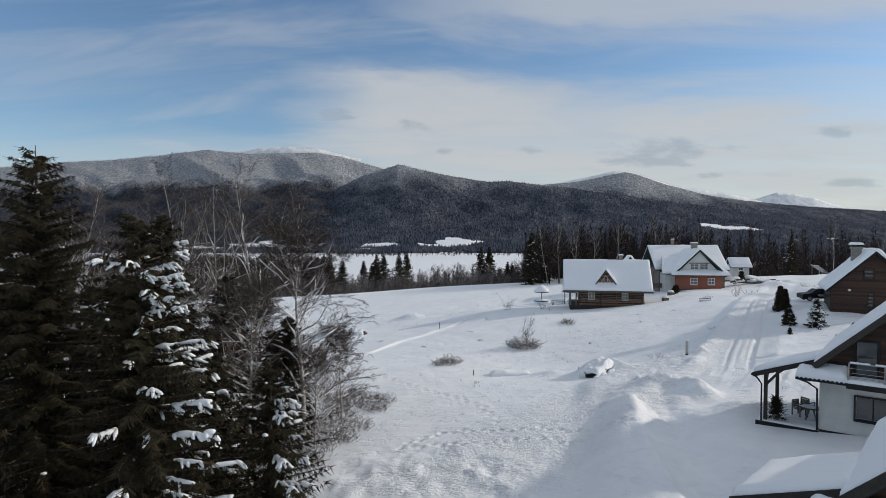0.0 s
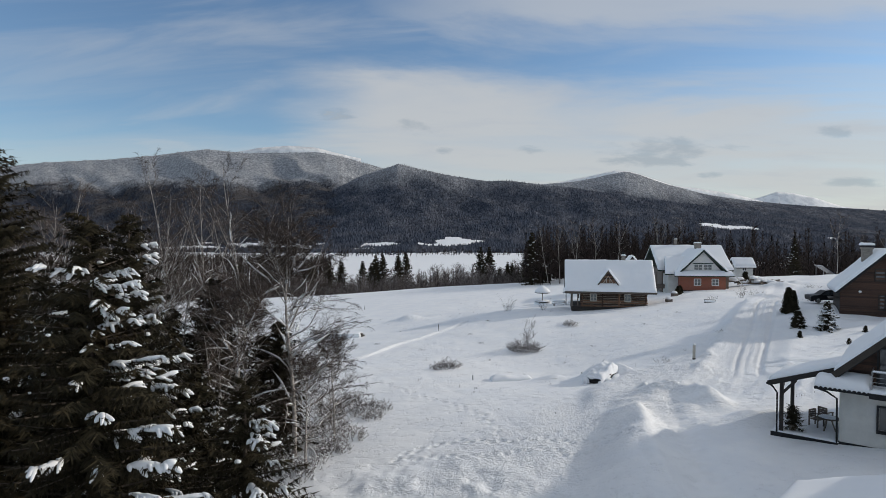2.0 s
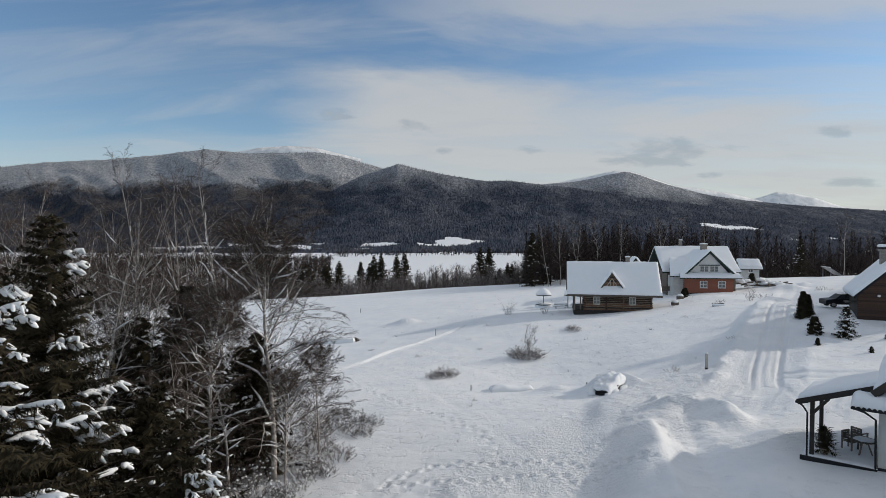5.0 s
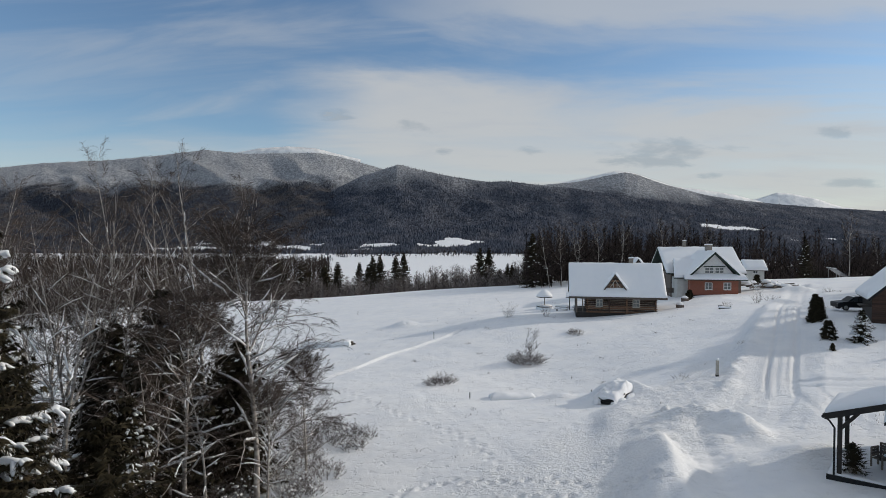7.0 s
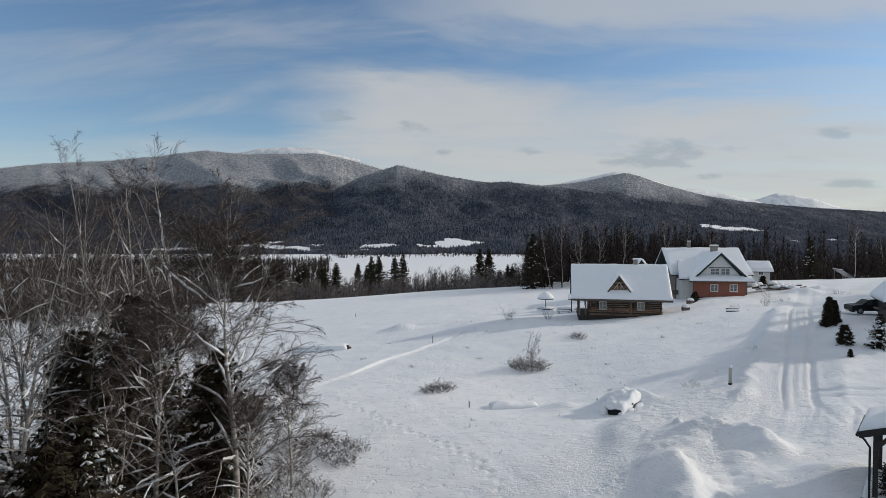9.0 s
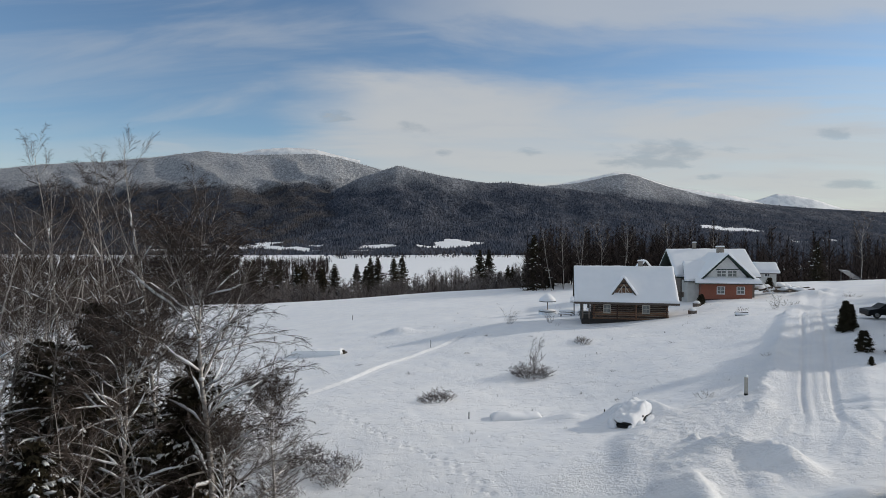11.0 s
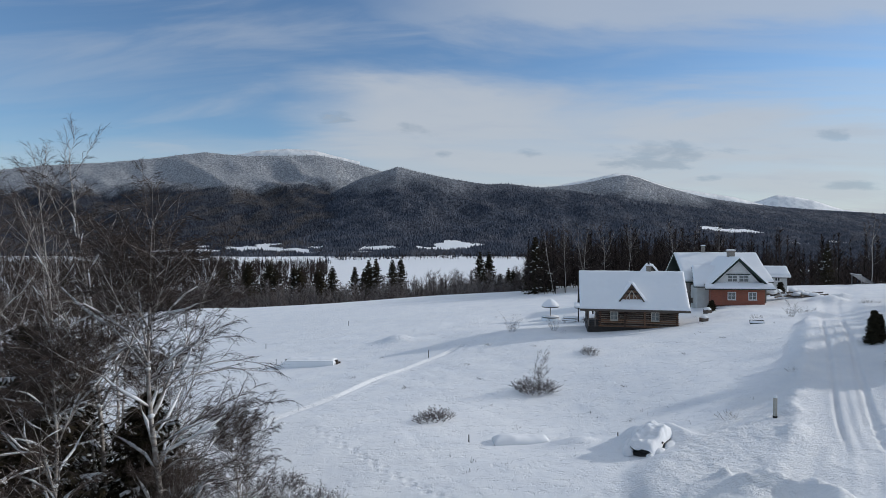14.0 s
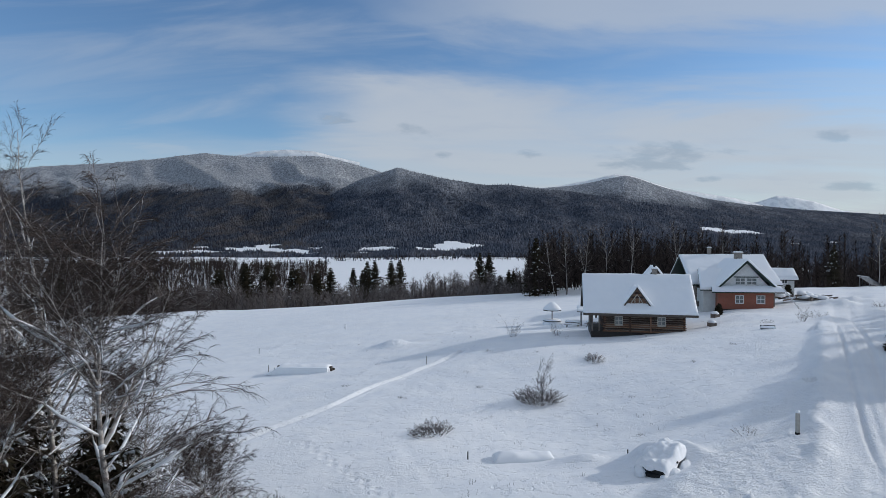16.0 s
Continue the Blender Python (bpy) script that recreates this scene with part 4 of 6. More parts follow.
def chalet():
    """White ground floor, boarded gable with balcony, open porch at the corner."""
    h = thing("chalet", pose(19.95, 31.75, 1.18, 0, 0, -39),
              "chalet with white ground floor, brown boarded gable and open corner porch", "house", "chalets by the lane")
    part("wall", Soup().box(0, 6.2, 0.0, 7.2, -0.8, 2.85), RENDER_WHITE, h, "white plastered wall")
    part("plinth", Soup().box(-0.03, 6.23, -0.03, 7.23, -0.8, 0.08), METAL_DARK, h, "dark plinth")
    # boarded gable
    part("gable_core", Soup().prism([(0.0, 2.85), (6.2, 2.85), (6.2, 4.0), (3.3, 6.85), (0.15, 4.0)], 0.05, 7.1), DARK_WOOD, h)
    z, i = 2.87, 0
    while z < 6.55:
        half = 3.0 if z < 4.0 else 3.0 * (6.8 - z) / (6.8 - 4.0)
        part("board", Soup().box(3.2 - half, 3.2 + half, -0.02 - 0.012 * (i % 2), 0.045, z, z + 0.145), BROWN_BOARD, h)
        z, i = z + 0.15, i + 1
    gable_roof(h, -0.15, 6.75, -0.85, 7.8, 3.72, 7.05, False, METAL_DARK, 0.26, 0.22, seed=21)
    s = Soup()
    s.beam((-0.2, -0.88, 3.65), (3.3, -0.88, 6.98), 0.06, 0.3).beam((6.8, -0.88, 3.65), (3.3, -0.88, 6.98), 0.06, 0.3)
    part("barge_board", s, DARK_WOOD, h, "dark barge boards")
    # pent roof beside the balcony, tiled edge and deep snow
    q = [(-1.0, -1.15, 3.0), (1.35, -1.15, 3.0), (1.35, 0.0, 3.48), (-1.0, 0.0, 3.48)]
    r = part("pent_roof", slab(Soup(), q, 0.12), METAL_DARK, h)
    for j in range(12):
        part("tile", Soup().cyl(-0.9 + j * 0.2, 0, 0, 0.35, 0.09, 8), METAL_DARK, r, at=pose(0, -1.17, 2.98, -67, 0, 0))
    part("roof_snow", Soup().pad(q, 0.42, 0.3, 0.12, 0.25, 22), SNOW_SOFT, r, smooth=True)
    # balcony
    b = part("balcony", Soup().box(1.35, 5.9, -1.15, 0.0, 2.83, 3.06), RENDER_WHITE, h)
    part("balcony_edge", Soup().box(1.3, 5.95, -1.22, -1.15, 2.78, 3.04), METAL_DARK, b)
    part("balcony_snow", Soup().pad([(1.3, -1.2, 3.06), (5.9, -1.2, 3.06), (5.9, -0.05, 3.06), (1.3, -0.05, 3.06)], 0.22, 0.2, 0.12, 0.3, 4), SNOW_SOFT, b, smooth=True)
    s = Soup()
    for z in (3.36, 3.60, 3.84, 4.10):
        r0 = 0.03 if z > 4.0 else 0.016
        s.tube([(1.4, -1.12, z), (5.85, -1.12, z)], [r0, r0], 8)
        s.tube([(1.4, -1.12, z), (1.4, -0.02, z)], [r0, r0], 8)
    for x in (1.4, 2.9, 4.4, 5.85):
        s.tube([(x, -1.12, 2.98), (x, -1.12, 4.12)], [0.028, 0.028], 8)
    part("railing", s, STEEL, b, "steel tube railing")
    s = Soup()
    for a, c in ((1.42, 2.3), (2.5, 3.7), (3.9, 5.2)):
        s.pad([(a, -1.17, 4.12), (c, -1.17, 4.12), (c, -1.07, 4.12), (a, -1.07, 4.12)], 0.07, 0.05, 0.2, 0.2, a)
    part("rail_snow", s, SNOW_SOFT, b, smooth=True)
    window(h, 1.62, 2.55, -0.05, 3.1, 5.1, METAL_DARK, (0, 0), 0.05, 0.09, "balcony_door", False)
    part("wall_lamp", Soup().blob((3.25, -0.1, 5.05), (0.2, 0.1, 0.09), random.Random(2), 10, 6, 0.02), WHITE_PAINT, h, smooth=True)
    window(h, 1.65, 3.9, -0.02, 1.0, 2.15, METAL_DARK, (2, 0), 0.06, 0.09)
    # porch: deck, posts with braces, lean-to roof
    p = part("deck", Soup().box(-3.05, 0.0, -0.15, 4.2, -0.25, 0.0), DARK_WOOD, h)
    part("deck_edge", Soup().box(-3.1, 0.0, -0.21, -0.15, -0.34, 0.02), METAL_DARK, p)
    part("deck_snow", Soup().pad([(-3.05, -0.12, 0.0), (0.0, -0.12, 0.0), (0.0, 4.1, 0.0), (-3.05, 4.1, 0.0)], 0.09, 0.15, 0.3, 0.3, 3), SNOW_SOFT, p, smooth=True)
    q = [(-3.15, -0.55, 2.82), (-3.15, 4.1, 2.42), (0.1, 4.1, 3.60), (0.1, -0.55, 4.05)]
    r = part("porch_roof", slab(Soup(), q, 0.16), METAL_DARK, h)
    part("roof_snow", Soup().pad(q, 0.34, 0.3, 0.1, 0.3, 23), SNOW_SOFT, r, smooth=True)
    part("fascia", Soup().beam((-3.2, -0.58, 2.72), (0.0, -0.58, 3.92), 0.05, 0.26), DARK_WOOD, r)
    for y in (0.05, 3.6):
        po = part("porch_post", Soup().box(-2.72, -2.54, y - 0.09, y + 0.09, 0.0, 2.80 - 0.08 * y), DARK_WOOD, h)
        part("brace", Soup().beam((-2.63, y, 2.1), (-1.95, y, 2.95 - 0.08 * y), 0.12, 0.14).beam((-2.63, y, 2.1), (-2.63, y + (0.7 if y < 2 else -0.7), 2.9), 0.12, 0.14), DARK_WOOD, po)
    part("gutter", Soup().tube([(-3.22, -0.6, 2.72), (-3.22, 4.25, 2.32)], [0.07, 0.07], 8), METAL_DARK, h)
    part("downpipe", Soup().tube([(-3.2, -0.45, 2.7), (-3.0, -0.3, 2.5), (-2.82, -0.12, 2.15), (-2.82, -0.12, 0.0)], [0.045] * 4, 8), METAL_DARK, h)
    part("downpipe", Soup().tube([(-0.95, -1.1, 2.96), (-0.5, -0.55, 2.7), (-0.1, -0.1, 2.3), (-0.08, -0.08, 0.0)], [0.05] * 4, 8), METAL_DARK, h)
    return h


def brown_house():
    h = thing("timber_house", pose(42.0, 64.6, 2.9, 0, 0, -27),
              "dark brown boarded timber house with snowy roof and stone chimney", "house")
    part("wall_core", Soup().box(0, 8.0, 0.05, 5.2, -1.2, 2.95).prism([(0, 2.9), (8, 2.9), (4.0, 6.7)], 0.05, 5.1), DARK_WOOD, h)
    z, i = -0.8, 0
    while z < 6.5:
        half = 4.02 if z < 2.9 else 4.02 * (6.75 - z) / 3.85
        part("board", Soup().box(4.0 - half, 4.0 + half, -0.03 - 0.015 * (i % 2), 0.05, z, z + 0.19), BROWN_BOARD, h)
        z, i = z + 0.2, i + 1
    part("plinth", Soup().box(-0.02, 8.02, -0.08, 0.0, -1.5, -0.6), STONE, h)
    gable_roof(h, -0.5, 8.5, -0.7, 6.0, 2.75, 7.15, False, METAL_DARK, 0.42, 0.22, seed=31)
    part("step", Soup().box(-1.2, 0.2, -0.9, 0.6, -0.7, 0.1), DARK_WOOD, h)
    part("door_hood", Soup().box(-1.0, 0.0, -0.2, 1.6, 2.0, 2.12), DARK_WOOD, h)
    window(h, 3.1, 3.9, -0.04, 4.15, 5.2, DARK_WOOD, (0, 0), 0.06, 0.1)
    window(h, 3.45, 3.9, -0.04, 1.1, 2.5, DARK_WOOD, (0, 0), 0.06, 0.1)
    window(h, 6.0, 7.2, -0.04, 0.9, 2.0, DARK_WOOD, (1, 0), 0.06, 0.1)
    c = part("chimney", Soup().box(2.2, 3.1, 2.0, 2.9, 4.6, 7.5).box(2.1, 3.2, 1.9, 3.0, 7.3, 7.5), STONE, h, "grey stone chimney")
    part("chimney_cap", Soup().box(2.05, 3.25, 1.85, 3.05, 7.66, 7.74).box(2.25, 2.35, 2.05, 2.15, 7.5, 7.66).box(2.95, 3.05, 2.75, 2.85, 7.5, 7.66), METAL_DARK, c)
    part("chimney_snow", Soup().pad([(2.0, 1.8, 7.74), (3.3, 1.8, 7.74), (3.3, 3.1, 7.74), (2.0, 3.1, 7.74)], 0.26, 0.25, 0.1, 0.25), SNOW_SOFT, c, smooth=True)
    part("wall_lamp", Soup().tube([(1.7, 0, 2.95), (1.7, -0.4, 3.0)], [0.03, 0.03], 6).blob((1.7, -0.45, 2.9), (0.16, 0.16, 0.13), random.Random(3), 8, 5, 0.05), WHITE_PAINT, h)
    return h


cabin()
brick_house()
chalet_a = chalet()
chalet_b = copy_thing(chalet_a, pose(11.5, 17.0, 0.55, 0, 0, -42))
brown_house()

# ---- trees ----


def blades(O, D, S, L, W):
    """Leaf-shaped quads: origins O, directions D, side vectors S, lengths L, widths W."""
    O, D, S = np.asarray(O), np.asarray(D), np.asarray(S)
    L, W = np.asarray(L)[:, None], np.asarray(W)[:, None]
    mid = O + D * L * 0.45
    V = np.stack([O, mid + S * W * 0.5, O + D * L, mid - S * W * 0.5], 1).reshape(-1, 3)
    return V, np.arange(len(V)).reshape(-1, 4)


def slivers(O, D, S, L, W):
    """Narrow pointed needles sprays, one triangle each."""
    O, D, S = np.asarray(O), np.asarray(D), np.asarray(S)
    L, W = np.asarray(L)[:, None], np.asarray(W)[:, None]
    V = np.stack([O - S * W * 0.5, O + S * W * 0.5, O + D * L], 1).reshape(-1, 3)
    return V, np.arange(len(V)).reshape(-1, 3)


def unit(a):
    return a / np.maximum(np.linalg.norm(a, axis=-1, keepdims=True), 1e-9)


def spruce_meshes(H, R, seed, whorl=0.36, per=6, step=0.2, fans=3, snow=0.5, open_side=0.0, bare=0.04, taper=0.72, fine=1.0, load=1.0, clear=0.45):
    """Trunk, needle crown and snow of one spruce: whorls of drooping limbs hung with needle sprays."""
    rng, rs = random.Random(seed), np.random.RandomState(seed)
    trunk, snowy, limbs = Soup(), Soup(), Soup()
    trunk.tube([(0, 0, -0.6), (0, 0, H * 0.3), (0.04, 0.02, H * 0.7), (0, 0, H)], [0.020 * H + 0.03, 0.015 * H + 0.02, 0.007 * H + 0.01, 0.008], 8)
    O, D, S, L, W = [], [], [], [], []
    z = H * bare
    while z < H * 0.985:
        fr = z / H
        n = per if fr < 0.85 else max(4, per - 2)
        a0 = rng.uniform(0, 6.28)
        for j in range(n):
            az = a0 + 6.2832 * j / n + rng.uniform(-0.3, 0.3)
            ln = R * (1 - fr) ** taper * rng.uniform(0.62, 1.18) + 0.12
            if rng.random() < 0.06:
                ln *= 0.55
            zz = z + rng.uniform(-0.5, 0.5) * whorl
            dx, dy = math.cos(az), math.sin(az)
            droop = (0.40 - 0.75 * fr) * rng.uniform(0.7, 1.3)
            m = max(4, int(ln / step))
            t = np.linspace(0.0, 1, m + 1)
            rr = t * ln
            zc = zz - droop * rr + 0.20 * droop * rr * t * 1.5 + 0.05 * ln * t ** 3
            bend = rng.uniform(-0.25, 0.25) * ln
            px = dx * rr - dy * bend * t * t
            py = dy * rr + dx * bend * t * t
            limbs.tube([(px[i], py[i], zc[i]) for i in range(0, m + 1, max(1, m // 3))], [0.012 + 0.02 * (1 - i / (m + 1)) * min(1, ln / 2) for i in range(0, m + 1, max(1, m // 3))], 3, False)
            P = np.stack([px, py, zc], 1)[1:]
            tt = t[1:]
            k = fans
            for sgn in (-1, 1):
                for q in range(k):
                    c = len(P)
                    o = P + rs.uniform(-0.05, 0.05, (c, 3))
                    spread = rs.uniform(0.35, 1.0, c)
                    d = np.stack([dx * (1 - spread) - dy * sgn * spread, dy * (1 - spread) + dx * sgn * spread, -rs.uniform(0.2, 1.7, c) * (0.45 + 0.55 * (1 - fr))], 1)
                    O.append(o)
                    D.append(unit(d))
                    S.append(unit(np.cross(d, rs.uniform(-1, 1, (c, 3)) * 0.6 + np.array([dx, dy, 0.4]))))
                    L.append((0.18 + 0.42 * (1 - tt * 0.55) * min(1.0, ln / 1.6)) * rs.uniform(0.4, 1.3, c) * (0.68 * min(fine, 1.25) if step < 0.4 else 1.3))
                    W.append(rs.uniform(0.025, 0.06, c) * (fine if step < 0.4 else 7.0))
            # needle tip along the limb
            O.append(P[-1:]), D.append(unit(np.array([[dx, dy, 0.15]]))), S.append(np.array([[-dy, dx, 0]])), L.append([0.28]), W.append([0.1])
            side = 0.5 + 0.5 * math.cos(az - open_side)
            if noise.noise(Vector((dx * 1.3 * ln, dy * 1.3 * ln, zz * 0.8)) + Vector((seed * 3.1, 0, 0))) + (snow - 0.5) * 1.1 + 0.85 * (side - 0.6) + rng.uniform(-0.25, 0.25) > (0.26 + 1.5 * max(0.0, clear - fr) if step < 0.4 and R > 2.0 else 0.08) and ln > min(0.45, R * 0.3) and fr < 0.93:
                far = step >= 0.4
                fat = load * ((0.064 if R > 2.0 else 0.045) if not far else 0.13) * rng.uniform(0.7, 1.35) * min(1.0, 0.45 + ln * 0.3) * (0.55 + 0.7 * min(fr, 0.7))

                def on_limb(s):
                    f = min(max(s, 0.0) * m, m - 0.001)
                    i0 = int(f)
                    w = f - i0
                    return Vector((px[i0] * (1 - w) + px[i0 + 1] * w, py[i0] * (1 - w) + py[i0 + 1] * w, zc[i0] * (1 - w) + zc[i0 + 1] * w + fat * 0.6))

                s0 = rng.uniform(0.2, 0.55)
                while s0 < 0.92:
                    s1 = min(1.02, s0 + rng.uniform(0.15, 0.45))
                    q = [on_limb(s0 + (s1 - s0) * i / 4) for i in range(5)]
                    snowy.tube(q, [fat * 0.6, fat * rng.uniform(0.8, 1.3), fat * rng.uniform(0.9, 1.6), fat * rng.uniform(0.8, 1.3), fat * 0.6], 6)
                    for e in range(0 if far else rng.randint(3, 6)):
                        p0 = q[rng.randint(0, 4)]
                        sd = rng.uniform(-0.9, 0.9)
                        l2 = rng.uniform(0.14, 0.40) * min(1.0, 0.4 + ln * 0.3)
                        dv = Vector((dx * 0.8 - dy * sd, dy * 0.8 + dx * sd, -rng.uniform(0.1, 0.75))).normalized() * l2
                        p0 = p0 + Vector((-dy * sd, dx * sd, -0.3)) * 0.06
                        snowy.tube([p0 - dv * 0.3, p0 + dv * 0.2 + Vector((0, 0, 0.02)), p0 + dv * 0.7, p0 + dv], [fat * 0.5, fat * rng.uniform(0.7, 1.0), fat * rng.uniform(0.55, 0.9), fat * 0.3], 6)
                    s0 = s1 + rng.uniform(0.02, 0.25)
            elif rng.random() < (0.30 if step < 0.4 else 0.35) * max(snow, 0.15) and ln > 0.5:
                i0 = rng.randint(1, m)
                g = rng.uniform(0.4, 0.9)
                snowy.blob((px[i0], py[i0], zc[i0] + 0.02), (0.11 * g, 0.10 * g, 0.07 * g), rng, 6, 4, 0.2, 0.3)
        z += whorl * (0.65 + 0.6 * (1 - fr)) * rng.uniform(0.85, 1.15)
    V, F = (slivers if step < 0.4 else blades)(np.concatenate(O), np.concatenate(D), np.concatenate(S), np.concatenate(L), np.concatenate(W))
    return (trunk.mesh("trunk", BARK, True), fast_mesh("crown", V, F, NEEDLE), limbs.mesh("limbs", BARK), snowy.mesh("snow", SNOW_SOFT, True) if snowy.v else None)


def spruce(meshes, m, label, group="", scale=1.0, wide=1.0):
    t = thing("spruce", m, label, "spruce tree", group)
    t.scale = (scale * wide, scale * wide, scale)
    for nm, me in zip(("trunk", "crown", "limbwork", "branch_snow"), meshes):
        if me is not None:
            tagged(part(nm, me, None, t), kind="" if nm == "trunk" else "stuff")
    return t


def birch_meshes(H, seed, girth=0.0085, split=0.5, leaders=3, first=0.16, reach=0.26, weep=0.5, prim=36, sec=12, twig=12, snow=0.6, lean=(0, 0), open_side=None, twig_r=0.0055):
    """Trunk with leaders and rising limbs, hanging twigs, and snow of one leafless tree."""
    rng = random.Random(seed)
    wood, twigs, snowy = Soup(), Soup(), Soup()

    def curve(p, d, length, n, wob, up0, up1):
        pts, p, d = [Vector(p)], Vector(p), Vector(d).normalized()
        for i in range(n):
            d = (d + Vector((rng.uniform(-wob, wob), rng.uniform(-wob, wob), rng.uniform(-wob, wob) + up0 + (up1 - up0) * i / n))).normalized()
            p = p + d * (length / n)
            pts.append(p.copy())
        return pts

    def at(pts, f):
        f *= len(pts) - 1
        k = min(int(f), len(pts) - 2)
        return pts[k].lerp(pts[k + 1], f - k), (pts[k + 1] - pts[k]).normalized()

    r0 = girth * H * 1.2
    stems = [(curve((0, 0, -0.5), (lean[0], lean[1], 1), H + 0.5, 13, 0.055, 0.015, 0.03), r0, first, prim, 1.0)]
    a0 = rng.uniform(0, 6.28)
    for i in range(leaders):
        f = split + rng.uniform(-0.10, 0.16)
        p, d = at(stems[0][0], f)
        a = a0 + 6.283 * i / leaders + rng.uniform(-0.4, 0.4)
        stems.append((curve(p, (math.cos(a) * 0.55, math.sin(a) * 0.55, 1), H * (1 - f) * rng.uniform(0.72, 0.98), 8, 0.08, 0.06, 0.03), r0 * (1.08 - f) * 0.62, 0.15, max(6, int(prim * 0.42)), 0.62))
    for si, (pts, rad, low, count, size) in enumerate(stems):
        n = len(pts)
        wood.tube(pts, [max(0.009, rad * (1 - 0.94 * (i / (n - 1)) ** 0.9)) for i in range(n)], 7)
        if si and snow > 0.3:
            q = pts[0]
            snowy.blob((q.x, q.y, q.z + rad * 1.2), (rad * 2.4, rad * 2.2, rad * 1.7), rng, 7, 5, 0.2, 0.3)
        for b in range(count):
            f = low + (0.98 - low) * (b + rng.random()) / count
            p, d0 = at(pts, f)
            zf = min(1.0, p.z / H)
            a = b * 2.4 + rng.uniform(-0.6, 0.6)
            if open_side is not None and si == 0 and zf < 0.7 and rng.random() < 0.45:
                a = open_side + rng.uniform(-0.9, 0.9)
            el = 0.05 + 0.85 * zf + rng.uniform(-0.25, 0.35)
            ln = size * reach * H * min(1.0, 0.40 + 1.4 * (1.02 - zf)) * rng.uniform(0.5, 1.1) + 0.35
            r = max(0.007, rad * (1.04 - f) * rng.uniform(0.30, 0.54))
            bp = curve(p, (math.cos(a) * math.cos(el), math.sin(a) * math.cos(el), math.sin(el)), ln, 7, 0.25, 0.06, -0.14 * weep)
            wood.tube(bp, [max(0.0055, r * (1 - 0.88 * i / 7)) for i in range(8)], 4, False)
            if rng.random() < snow and r > 0.016 and zf < 0.82:
                i0 = rng.randint(0, 2)
                i1 = min(7, i0 + rng.randint(2, 4))
                snowy.tube([q + Vector((0, 0, r * 0.55 + 0.015)) for q in bp[i0:i1 + 1]],
                           [0.012] + [min(r, 0.05) * rng.uniform(0.75, 1.2) + 0.020 for _ in range(i1 - i0 - 1)] + [0.012], 5)
            for c in range(sec):
                g = 0.15 + 0.83 * (c + rng.random()) / sec
                q, dq = at(bp, g)
                sd = Vector((-dq.y, dq.x, 0)) * (1 if c % 2 else -1)
                l2 = ln * (1.08 - g * 0.72) * rng.uniform(0.20, 0.44) + 0.15
                sp = curve(q, dq + sd * rng.uniform(0.3, 0.9) + Vector((rng.uniform(-0.3, 0.3), rng.uniform(-0.3, 0.3), rng.uniform(-0.1, 0.5))), l2, 4, 0.24, 0.03, -0.34 * weep)
                twigs.tube(sp, [max(twig_r * 0.8, r * 0.36 * (1 - i / 3.2)) for i in range(5)], 3, False)
                for e in range(twig):
                    q2, d2 = at(sp, rng.uniform(0.2, 1.0))
                    d2 = (d2 + Vector((rng.uniform(-0.8, 0.8), rng.uniform(-0.8, 0.8), rng.uniform(-0.5, 0.6) - 0.35 * weep))).normalized()
                    l3 = rng.uniform(0.10, 0.30) + 0.16 * l2
                    m2 = q2 + d2 * l3 * 0.5
                    e2 = m2 + (d2 + Vector((rng.uniform(-0.3, 0.3), rng.uniform(-0.3, 0.3), -0.7 * weep))).normalized() * l3 * 0.5
                    twigs.sliver(q2, m2.lerp(e2, 0.25), twig_r).sliver(m2.lerp(q2, 0.3), e2, twig_r * 0.85)
    return (wood.mesh("trunk", BIRCH, True), twigs.mesh("twigs", TWIG), snowy.mesh("branch_snow", SNOW_SOFT, True) if snowy.v else None)


def bare_tree(meshes, m, name, label, category, group="", scale=1.0):
    t = thing(name, m, label, category, group)
    t.scale = (scale, scale, scale)
    for nm, me in zip(("trunk", "crown", "branch_snow"), meshes):
        if me is not None:
            tagged(part(nm, me, None, t), kind="" if nm == "trunk" else "stuff")
    return t


